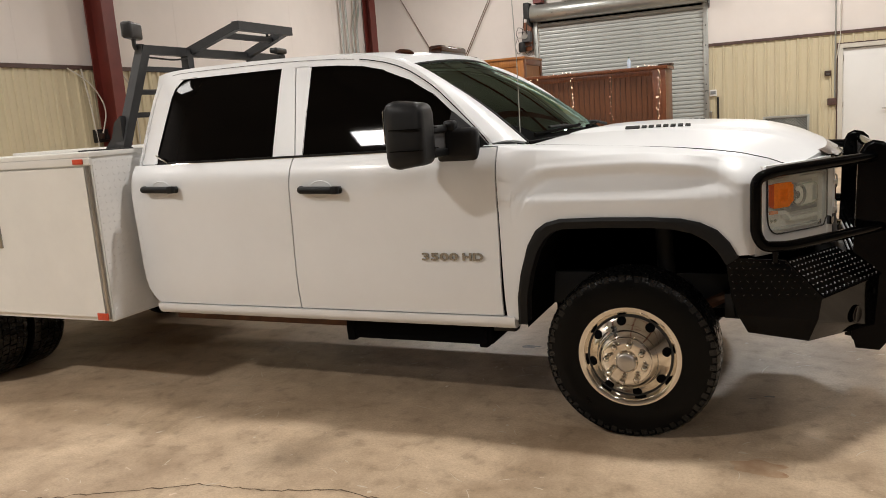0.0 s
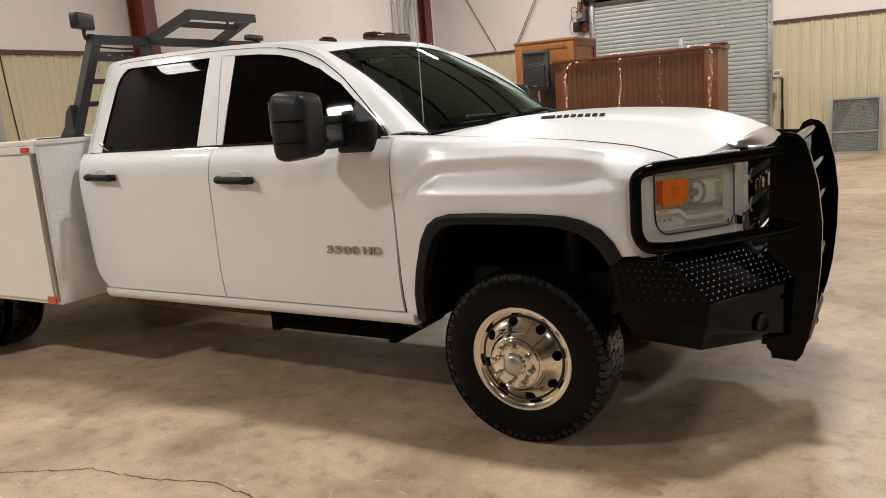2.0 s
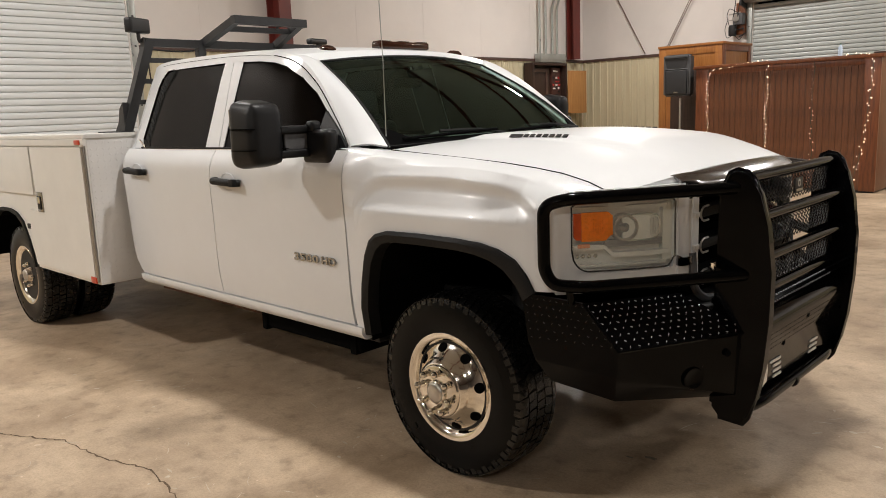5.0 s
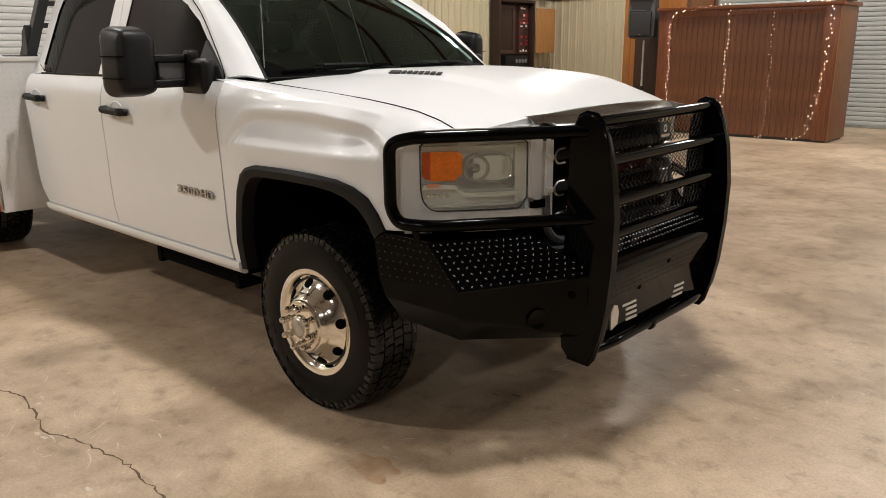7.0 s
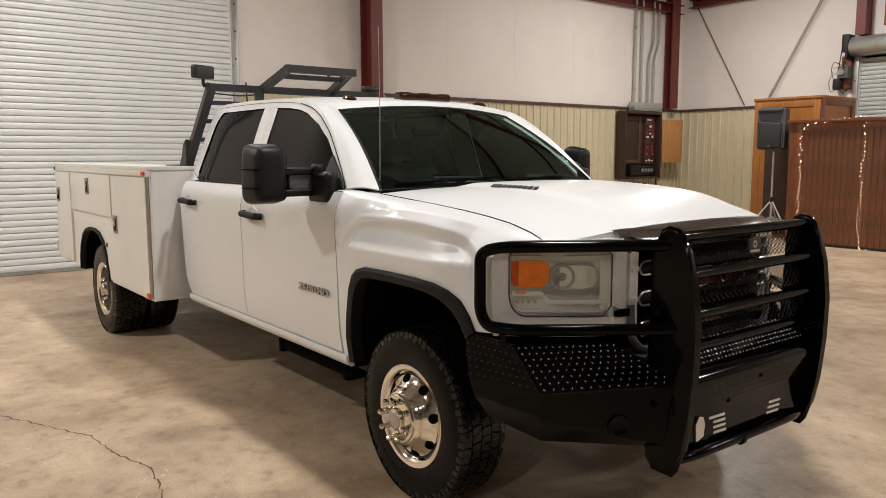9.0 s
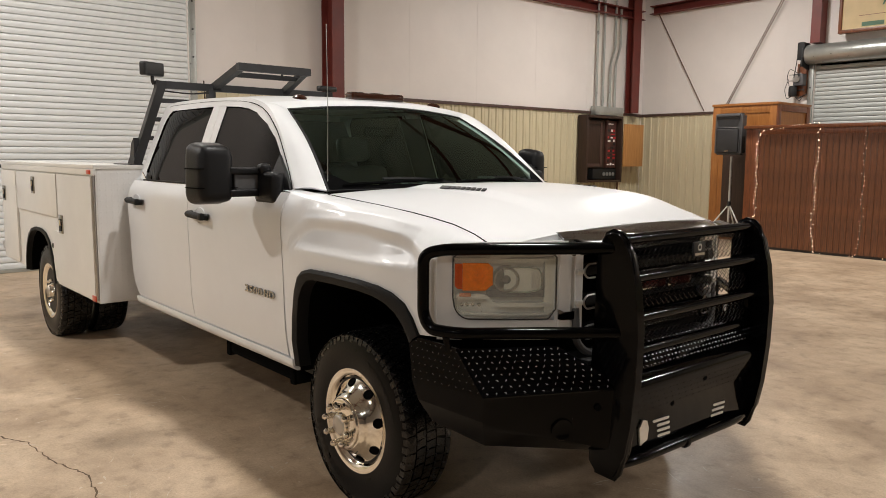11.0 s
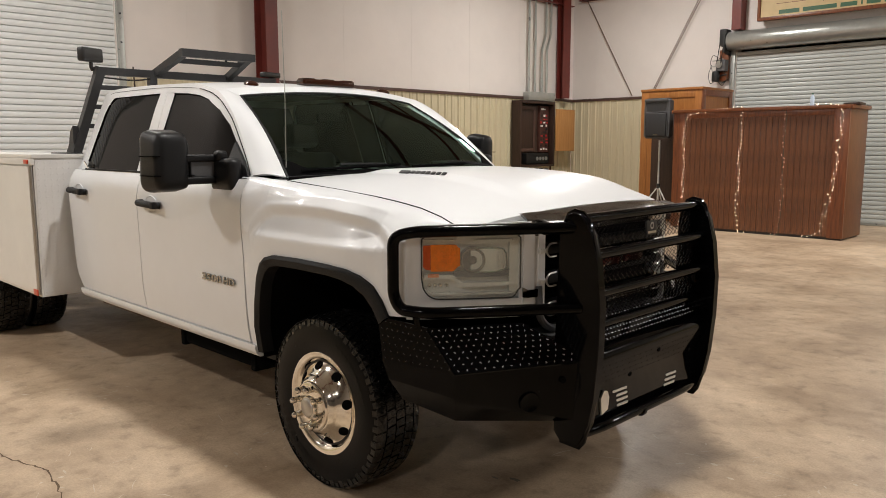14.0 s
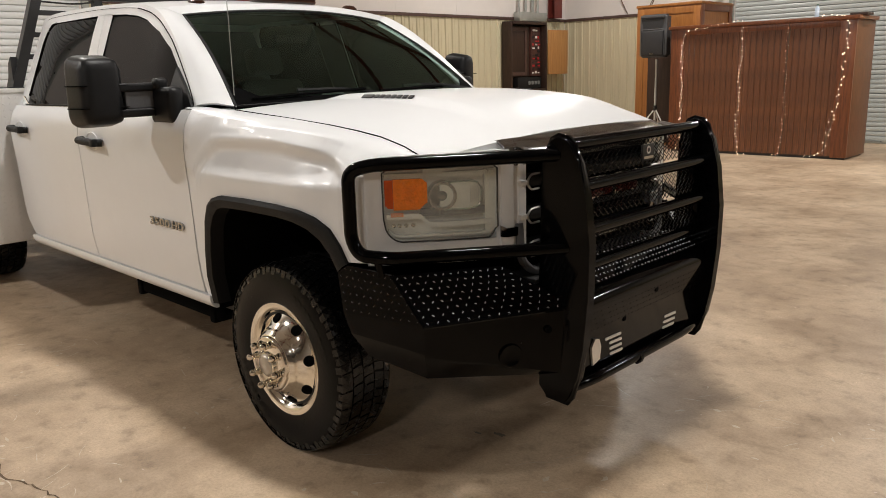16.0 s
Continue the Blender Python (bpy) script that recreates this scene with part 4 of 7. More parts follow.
def fairy_string(pts, n, seed, glow="bulb"):
    rnd = random.Random(seed)
    root = thing("string_lights", "string of small warm lights draped down the bar", "string lights", "fairy lights")
    path = [Vector(p) for p in pts]
    lens = [0]
    for a, b in zip(path, path[1:]):
        lens.append(lens[-1] + (b - a).length)

    def at(d):
        for i in range(len(path) - 1):
            if d <= lens[i + 1]:
                return path[i].lerp(path[i + 1], (d - lens[i]) / (lens[i + 1] - lens[i]))
        return path[-1]
    wob = [at(lens[-1] * i / (3 * n)) + Vector((rnd.uniform(-0.012, 0.012), rnd.uniform(-0.008, 0), 0)) for i in range(3 * n + 1)]
    part("wire", tube(wob, 0.004, 4), "wire", root)
    src = None
    for i in range(n):
        p = at(lens[-1] * (i + rnd.uniform(0.2, 0.8)) / n) + Vector((rnd.uniform(-0.035, 0.035), -0.014, rnd.uniform(-0.02, 0.02)))
        if src is None:
            bm = bmesh.new()
            bmesh.ops.create_icosphere(bm, subdivisions=1, radius=0.0076)
            ob = part("bulb", bm, glow, root)
            src = ob.data
        else:
            ob = new("bulb", src)
            ob.parent = root
        ob.location = p


fy = by0 - 0.03
fairy_string([(-4.10, fy, bt - 0.10), (-4.12, fy, 1.5), (-4.10, fy, 0.8), (-4.15, fy, 0.02)], 30, 1)
fairy_string([(-4.10, fy, bt - 0.10), (-3.6, fy, bt - 0.03), (-3.06, fy, bt + 0.01), (-3.05, fy, 1.2), (-3.08, fy, 0.5), (-3.05, fy, 0.02), (-2.9, fy - 0.03, 0.02)], 44, 2)
fairy_string([(-2.28, fy, bt + 0.01), (-2.31, fy, 1.3), (-2.28, fy, 0.6), (-2.32, fy, 0.02), (-2.5, fy - 0.05, 0.02)], 26, 3, "bulb_dim")
fairy_string([(-1.85, fy, bt + 0.01), (-1.47, fy, bt), (-1.40, fy, bt - 0.15), (-1.45, fy, 1.3), (-1.52, fy, 0.7), (-1.66, fy, 0.1), (-1.9, fy - 0.05, 0.02)], 40, 4)

bot = thing("water_bottle", "clear plastic water bottle on the bar top", "bottle")
part("bottle_body", revolve([(0.005, 0), (0.032, 0), (0.034, 0.02), (0.034, 0.15), (0.014, 0.19), (0.014, 0.2)], 16, "z"), "bottle", bot).location = (-2.02, 10.75, bt)
part("cap", revolve([(0.002, 0), (0.016, 0), (0.016, 0.02), (0.002, 0.02)], 12, "z"), "sign_green", bot, "blue cap").location = (-2.02, 10.75, bt + 0.2)
bk = thing("dark_tray", "flat dark tray lying on the bar top", "tray")
part("tray", box((-1.45, 10.5, bt), (-1.2, 10.8, bt + 0.035), 0.006), "wood_dark", bk)

# ---- loudspeaker on a tripod ----
sp = thing("loudspeaker", "dark grey plastic loudspeaker on a tripod stand", "loudspeaker")
sx, sy = -5.30, 11.5
bm = prism([(-0.29, 0.02), (-0.25, 0.0), (0.25, 0.0), (0.29, 0.02), (0.275, 0.20), (0.12, 0.36), (-0.12, 0.36), (-0.275, 0.20)], 0.80, "z", 1.73)
bmesh.ops.bevel(bm, geom=[e for e in bm.edges if abs(e.verts[0].co.z - e.verts[1].co.z) < 1e-6], offset=0.04, segments=3, affect="EDGES")
part("cabinet", bm, "spk", sp).location = (sx, sy, 0)
bm = box((sx - 0.235, sy - 0.030, 1.765), (sx + 0.235, sy + 0.004, 2.235), 0.028, 3)
part("grille", bm, "spk_grille", sp, "dark perforated metal grille")
part("grille_rim", tube(fillet([(sx + dx, sy - 0.008, z) for dx, z in ((0, 1.752), (0.25, 1.752), (0.25, 2.250), (-0.25, 2.250), (-0.25, 1.752), (0, 1.752))], 0.04, 4), 0.010, 6), "spk", sp)
part("horn", prism([(-0.20, 0.0), (0.20, 0.0), (0.245, 0.17), (-0.245, 0.17)], 0.02, "y", sy - 0.012), "spk_grille", sp, "", False).location = (sx, 0, 2.275)
part("horn_lip", box((sx - 0.26, sy - 0.035, 2.462), (sx + 0.26, sy + 0.004, 2.515), 0.015), "spk", sp)
part("badge", box((sx - 0.045, sy - 0.038, 1.79), (sx + 0.045, sy - 0.030, 1.82)), "badge", sp, "", False)
stand = thing("speaker_stand", "silver tripod speaker stand", "speaker stand")
part("pole", tube([(sx, sy + 0.18, 0.25), (sx, sy + 0.18, 1.70)], 0.022, 10), "satin", stand)
part("collar", tube([(sx, sy + 0.18, 0.72), (sx, sy + 0.18, 0.82)], 0.04, 10), "black", stand)
for k in range(3):
    a = radians(100 + 120 * k)
    leg = part("leg", tube([(sx, sy + 0.18, 0.76), (sx + 0.58 * math.cos(a), sy + 0.18 + 0.58 * math.sin(a), 0.02)], 0.014, 8), "satin", stand)
    part("rubber_foot", tube([(sx + 0.56 * math.cos(a), sy + 0.18 + 0.56 * math.sin(a), 0.05), (sx + 0.59 * math.cos(a), sy + 0.18 + 0.59 * math.sin(a), 0.0)], 0.02, 8), "black", leg)
    part("brace", tube([(sx, sy + 0.18, 0.30), (sx + 0.3 * math.cos(a), sy + 0.18 + 0.3 * math.sin(a), 0.38)], 0.008, 6), "satin", stand)

# ---- red floor jack ----
jk = thing("floor_jack", "red trolley jack with its long black handle upright", "trolley jack")
jx, jy = -0.68, 13.2
part("side_plate", prism([(0.0, 0.06), (0.72, 0.05), (0.74, 0.10), (0.40, 0.15), (0.16, 0.24), (0.06, 0.24), (0.0, 0.14)], 0.012, "y", jy - 0.13), "red", jk, "", False).location = (jx, 0, 0)
part("side_plate", prism([(0.0, 0.06), (0.72, 0.05), (0.74, 0.10), (0.40, 0.15), (0.16, 0.24), (0.06, 0.24), (0.0, 0.14)], 0.012, "y", jy + 0.13), "red", jk, "", False).location = (jx, 0, 0)
part("lift_arm", box((jx + 0.25, jy - 0.05, 0.09), (jx + 0.72, jy + 0.06, 0.14), 0.01), "red", jk)
part("saddle", revolve([(0.01, 0), (0.06, 0), (0.065, 0.03), (0.05, 0.04), (0.01, 0.03)], 20, "z"), "black", jk).location = (jx + 0.68, jy, 0.13)
part("handle_socket", box((jx + 0.06, jy - 0.06, 0.14), (jx + 0.18, jy + 0.07, 0.32), 0.02), "red", jk)
part("handle", tube([(jx + 0.1, jy, 0.28), (jx + 0.09, jy, 0.75), (jx + 0.085, jy, 1.55)], 0.022, 10), "black", jk)
part("grip", tube([(jx + 0.09, jy, 0.5), (jx + 0.088, jy, 0.9)], 0.031, 10), "frame_black", jk)
for x, y in ((0.04, -0.17), (0.04, 0.17), (0.68, -0.16), (0.68, 0.17)):
    part("wheel", revolve([(0.01, -0.02), (0.05, -0.02), (0.05, 0.02), (0.01, 0.02)], 16, "y"), "black", jk).location = (jx + x, jy + y, 0.05)

# ---- drum fan, whose rim just comes into view ----
fan = thing("drum_fan", "large black drum fan on small wheels", "fan")
fx, fyy = 2.40, 4.75
part("drum", revolve([(0.34, -0.2), (0.36, -0.21), (0.37, -0.19), (0.37, 0.19), (0.36, 0.21), (0.34, 0.2)], 40, "y", True), "black", fan).location = (fx, fyy, 0.46)
bm = bmesh.new()
for r in (0.1, 0.16, 0.22, 0.28, 0.33):
    for y in (-0.2, 0.2):
        add_tube(bm, [(r * math.cos(a), y, r * math.sin(a)) for a in spread(0, 2 * math.pi, 32)], 0.004, 4, False)
part("guard", bm, "mesh_grey", fan).location = (fx, fyy, 0.46)
part("motor", revolve([(0.01, -0.1), (0.09, -0.1), (0.1, 0.1), (0.01, 0.12)], 20, "y"), "black", fan).location = (fx, fyy, 0.46)
for k in range(3):
    bl = part("blade", box((-0.05, -0.012, 0.09), (0.1, 0.012, 0.31), 0.005), "mesh_grey", fan)
    bl.matrix_basis = Matrix.Translation((fx, fyy, 0.46)) @ pose(0, 0, 0, 0, 120 * k, 0) @ pose(0, 0, 0, 0, 0, 25)
for sx2 in (-0.34, 0.34):
    w = part("wheel", revolve([(0.02, -0.025), (0.085, -0.025), (0.09, 0), (0.085, 0.025), (0.02, 0.025)], 20, "x"), "rubber", fan)
    w.location = (fx + sx2, fyy - 0.1, 0.09)
part("stand_tube", tube(fillet([(fx - 0.33, fyy - 0.1, 0.09), (fx - 0.30, fyy + 0.1, 0.12), (fx + 0.30, fyy + 0.1, 0.12), (fx + 0.33, fyy - 0.1, 0.09)], 0.08), 0.018, 8), "black", fan)
part("stand_post", tube([(fx - 0.24, fyy + 0.1, 0.12), (fx - 0.24, fyy, 0.30)], 0.018, 8), "black", fan)
part("stand_post", tube([(fx + 0.24, fyy + 0.1, 0.12), (fx + 0.24, fyy, 0.30)], 0.018, 8), "black", fan)


# ---- the hall scaled unevenly about the camera to fit its view ----
VIEW_FIT = Matrix.Translation((2.2, -3.4, 0)) @ Matrix.Diagonal((0.946, 0.946, 0.972, 1)) @ Matrix.Translation((-2.2, 3.4, 0))
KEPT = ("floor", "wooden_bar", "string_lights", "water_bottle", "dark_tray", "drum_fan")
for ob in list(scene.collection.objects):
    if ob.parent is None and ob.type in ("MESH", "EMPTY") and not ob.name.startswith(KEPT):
        ob.matrix_basis = VIEW_FIT @ ob.matrix_basis

# ---- marks on the floor ----
def ribbon(pts, w, z, seed, rough):
    rnd = random.Random(seed)
    fine = []
    for (ax, ay), (bx, by) in zip(pts, pts[1:]):
        m = max(3, int(math.hypot(bx - ax, by - ay) / 0.03))
        for i in range(m):
            t = i / m
            fine.append((ax + (bx - ax) * t + rnd.uniform(-rough, rough), ay + (by - ay) * t + rnd.uniform(-rough, rough)))
    fine.append(pts[-1])
    rows = []
    for i, (x, y) in enumerate(fine):
        x2, y2 = fine[min(i + 1, len(fine) - 1)]
        x1, y1 = fine[max(i - 1, 0)]
        d = Vector((x2 - x1, y2 - y1, 0)).normalized()
        s = Vector((-d.y, d.x, 0)) * w * rnd.uniform(0.35, 1.2)
        rows.append([(x - s.x, y - s.y, z), (x + s.x, y + s.y, z)])
    return grid(rows)


crack = setting("floor_crack", ribbon([(-3.5, -2.9), (-2.9, -2.5), (-2.35, -2.25), (-1.97, -2.06), (-1.79, -1.97), (-1.40, -1.92), (-1.10, -1.83), (-0.90, -1.87), (-0.68, -1.90), (-0.48, -1.84), (-0.15, -1.79), (0.3, -1.82), (0.9, -2.1)], 0.0048, 0.0012, 3, 0.011), "crack", "thin jagged crack in the concrete floor", "floor crack")


def blotch(name, cx, cy, rx, ry, material, seed, label):
    rnd = random.Random(seed)
    bm = bmesh.new()
    ph = [rnd.uniform(0, 6.28) for _ in range(5)]
    vs = []
    for k in range(40):
        a = 2 * math.pi * k / 40
        r = 1 + sum(0.10 * math.sin((i + 2) * a + ph[i]) for i in range(5))
        vs.append(bm.verts.new((cx + rx * r * math.cos(a), cy + ry * r * math.sin(a), 0.001)))
    bm.faces.new(vs)
    return setting(name, bm, material, label, "floor stain")


blotch("rust_stain", 0.57, -1.17, 0.115, 0.07, "stain", 5, "faint rusty stain on the concrete floor")
for i, (x, y, a, b) in enumerate(((0.60, -0.31, 0.03, 0.012), (0.52, -0.36, 0.018, 0.008), (-0.9, 0.3, 0.06, 0.03), (0.25, 1.9, 0.05, 0.015))):
    blotch("oil_spot_%d" % (i + 1), x, y, a, b, "oil", 20 + i, "small dark oil spot on concrete")

rnd = random.Random(17)
bm = bmesh.new()
spots = [(rnd.uniform(-4.5, 2.6), rnd.uniform(-3.2, 0.8)) for _ in range(46)]
for i in range(620):
    if i % 3:
        cx, cy = spots[i % 46]
        x, y = rnd.gauss(cx, 0.22), rnd.gauss(cy, 0.16)
    else:
        x, y = rnd.uniform(-4.5, 3.2), rnd.uniform(-3.6, 0.9)
    a, n, bend = rnd.uniform(0, math.pi), 5, rnd.uniform(-0.6, 0.6)
    ln, wd = (rnd.uniform(0.03, 0.17), rnd.uniform(0.0012, 0.0034)) if i % 4 else (rnd.uniform(0.015, 0.06), rnd.uniform(0.004, 0.011))
    prev = None
    for k in range(n + 1):
        t = k / n
        aa = a + bend * t
        px, py = x + math.cos(aa) * ln * t, y + math.sin(aa) * ln * t
        w2 = wd * (0.2 + math.sin(math.pi * t)) * rnd.uniform(0.5, 1.2)
        pair = [bm.verts.new((px - math.sin(aa) * w2, py + math.cos(aa) * w2, 0.0008 + 0.0000012 * i)), bm.verts.new((px + math.sin(aa) * w2, py - math.cos(aa) * w2, 0.0008 + 0.0000012 * i))]
        if prev:
            bm.faces.new((prev[0], prev[1], pair[1], pair[0]))
        prev = pair
tagged(part("floor_scuff", bm, "scuff", None, "", False), "pale scratches and scuffs on the concrete floor", "floor scuff", "", "stuff")

# ---- ceiling lamps ----
def bay_lamp(x, y, power, size=(0.7, 0.35)):
    z = 5.75
    root = thing("bay_light", "hanging bay light with white reflector, some added as unseen fill", "ceiling lamp", "bay lights", "", Matrix.Translation((x, y, z)))
    part("housing", prism([(-0.22, 0.03), (0.22, 0.03), (0.12, 0.13), (-0.12, 0.13)], size[0], "x", -size[0] / 2), "door_white", root, "", False)
    for k in range(4):
        part("tube", tube([(-size[0] / 2 + 0.03, -0.15 + 0.1 * k, 0.015), (size[0] / 2 - 0.03, -0.15 + 0.1 * k, 0.015)], 0.013, 8), "tube", root)
    for sx3 in (-0.28, 0.28):
        part("hanger", tube([(sx3, 0, 0.13), (sx3, 0, 0.972 * TOP - z)], 0.004, 5), "mesh_grey", root)
    ld = bpy.data.lights.new("bay_lamp", "AREA")
    ld.shape, ld.size, ld.size_y = "RECTANGLE", size[0], size[1]
    ld.energy, ld.color = power, (1.0, 0.962, 0.922)
    lo = new("bay_lamp", ld)
    lo.location = (x, y, z - 0.02)


for x, y, p in LAMPS:
    bay_lamp(x, y, p)


# ---- the truck: front axle at x = 0, nose towards +x ----
truck = thing("utility_truck", "white crew-cab utility truck with black grille guard, parked on concrete", "truck")

SIDE = [(0.48, 0.945), (0.56, 0.972), (0.70, 0.995), (0.88, 1.004), (1.05, 1.010), (1.20, 1.018), (1.29, 1.016), (1.36, 0.998), (1.42, 0.958)]


def body_w(x, z):
    w = smooth_table(SIDE, z)
    if x < -2.6:
        w -= 0.14 * (-2.6 - x) ** 2
    return w


def house_w(x, z):
    w = 0.955 - (z - 1.40) * 0.36 - 0.06 * max(0.0, z - 1.80)
    if x < -2.45:
        w -= 0.14 * (-2.45 - x) ** 2
    if x > -1.2:
        w -= 0.03 * step(-1.2, -0.6, x)
    return w


HOODLINE = [(-0.66, 1.420), (-0.25, 1.392), (0.0, 1.375), (0.24, 1.356), (0.37, 1.340), (0.49, 1.320), (0.60, 1.290), (0.67, 1.262), (0.70, 1.250)]
NOSE = [(0.47, 1.000), (0.555, 0.955), (0.60, 0.905), (0.66, 0.835), (0.74, 0.74), (0.81, 0.64), (0.855, 0.555), (0.875, 0.47)]


def hood_edge(x):
    return 0.835 - 0.035 * step(0.20, 0.69, x)


def fender_w(x, z):
    base = body_w(-0.6, z)
    top = lerp_table(HOODLINE, x)
    up, dn = 1.305 - 0.05 * (x - 0.05) ** 2 - 0.07 * step(0.24, 0.52, x) - 0.12 * step(-0.36, -0.56, x), 1.150
    up = min(up, top - 0.065)
    low = [(0.50, 0.965), (0.70, 1.0), (0.90, 1.021), (1.05, 1.028), (dn - 0.012, 1.032), (dn + 0.002, 1.030), (dn + 0.014, 1.024), (up - 0.055, 0.983), (up - 0.040, 0.981), (up - 0.006, 0.996), (up + 0.008, 0.995)]
    k = step(-0.50, 0.50, x)
    rear = [0.988, 0.980, 0.958, 0.930, 0.912]
    fore = [0.980, 0.948, 0.900, 0.868, hood_edge(x) + 0.005]
    at = [up + 0.022, up + 0.048, top - 0.014, top - 0.004, top]
    low += [(zz, r + (f - r) * k) for zz, r, f in zip(at, rear, fore)]
    low.sort()
    w = base + (lerp_table(low, z) - base) * step(-0.60, -0.36, x)
    if x > 0.18:
        w -= 0.55 * (x - 0.18) ** 2 * (0.9 + 0.5 * step(0.9, 1.25, z)) * (1 - step(top - 0.05, top, z))
    if x > 0.30:
        n = smooth_table(NOSE, x)
        k = min(1.0, max(0.0, (z - 1.20) / (top - 1.20)))
        front = n + (hood_edge(x) + 0.005 - n) * (0.35 * k + 0.65 * (1 - math.sqrt(max(0.0, 1 - k ** 2.0))))
        w += (front - w) * step(0.30, 0.53, x)
    return w


def fender_soft(x, z):
    """The fender's side, its creases eased a little along both ways."""
    top = lerp_table(HOODLINE, x)
    if z > top - 0.02 or x > 0.52:
        return fender_w(x, z)
    acc = [fender_w(max(-0.596, x + dx), min(top, z + dz)) for dx in (-0.03, 0.0, 0.03) for dz in (-0.006, 0.0, 0.006)]
    k = step(top - 0.02, top - 0.05, z) * step(0.52, 0.46, x) * step(-0.596, -0.56, x)
    return fender_w(x, z) * (1 - k) + sum(acc) / len(acc) * k


def side_patch(xs, zb, zt, nz, wfun, s, depth=0.03):
    """Sheet over x columns between two height curves, with a rim turned inwards."""
    rows = []
    for x in xs:
        a, b = zb(x), zt(x)
        rows.append([(x, s * wfun(x, z), z) for z in spread(a, b, nz)])
    return thicken(grid(rows), (0, -s * depth, 0))


def row_patch(zs, xa, xb, nx, wfun, s, depth=0.03):
    rows = []
    for z in zs:
        rows.append([(x, s * wfun(x, z), z) for x in spread(xa(z), xb(z), nx)])
    return thicken(grid(rows), (0, -s * depth, 0))


ARCH = [(-0.535, 0.545), (-0.525, 0.68), (-0.50, 0.80), (-0.455, 0.94), (-0.41, 1.015), (-0.36, 1.05), (-0.29, 1.068), (-0.10, 1.072), (0.12, 1.070), (0.25, 1.062), (0.33, 1.042), (0.40, 1.005), (0.45, 0.95), (0.485, 0.885)]
ARCH_IN = [(-0.490, 0.545), (-0.478, 0.68), (-0.450, 0.80), (-0.410, 0.91), (-0.37, 0.972), (-0.33, 1.005), (-0.28, 1.020), (-0.10, 1.024), (0.12, 1.022), (0.22, 1.014), (0.295, 0.995), (0.355, 0.96), (0.40, 0.91), (0.435, 0.85)]
WIN_R_TOP = [(-2.775, 1.47), (-2.745, 1.64), (-2.715, 1.80), (-2.69, 1.865), (-2.64, 1.898), (-2.56, 1.908), (-1.93, 1.900)]
ROOF_EDGE = [(-2.92, 1.90), (-2.86, 1.943), (-2.74, 1.962), (-2.40, 1.968), (-1.95, 1.962), (-1.55, 1.945), (-1.33, 1.918), (-1.15, 1.866), (-0.96, 1.742), (-0.73, 1.522), (-0.635, 1.425)]
WIN_F_TOP = [(-1.735, 1.895), (-1.55, 1.885), (-1.40, 1.868), (-1.27, 1.838), (-1.11, 1.775), (-0.97, 1.690), (-0.847, 1.580), (-0.74, 1.490), (-0.685, 1.430), (-0.67, 1.395)]


def rear_edge(z):
    return smooth_table([(0.52, -2.78), (0.57, -2.86), (0.66, -2.925), (0.95, -2.94), (1.30, -2.935), (1.47, -2.925), (1.75, -2.885), (1.90, -2.85), (1.96, -2.82)], z)


def door_part(name, s, xa, xb, parent):
    zs = [0.575, 0.60, 0.66, 0.72, 0.8, 0.88, 0.96, 1.04, 1.12, 1.18, 1.22, 1.26, 1.29, 1.32, 1.355, 1.39, 1.412]
    return part(name, row_patch(zs, xa, xb, 22, body_w, s, 0.035), "paint", parent)


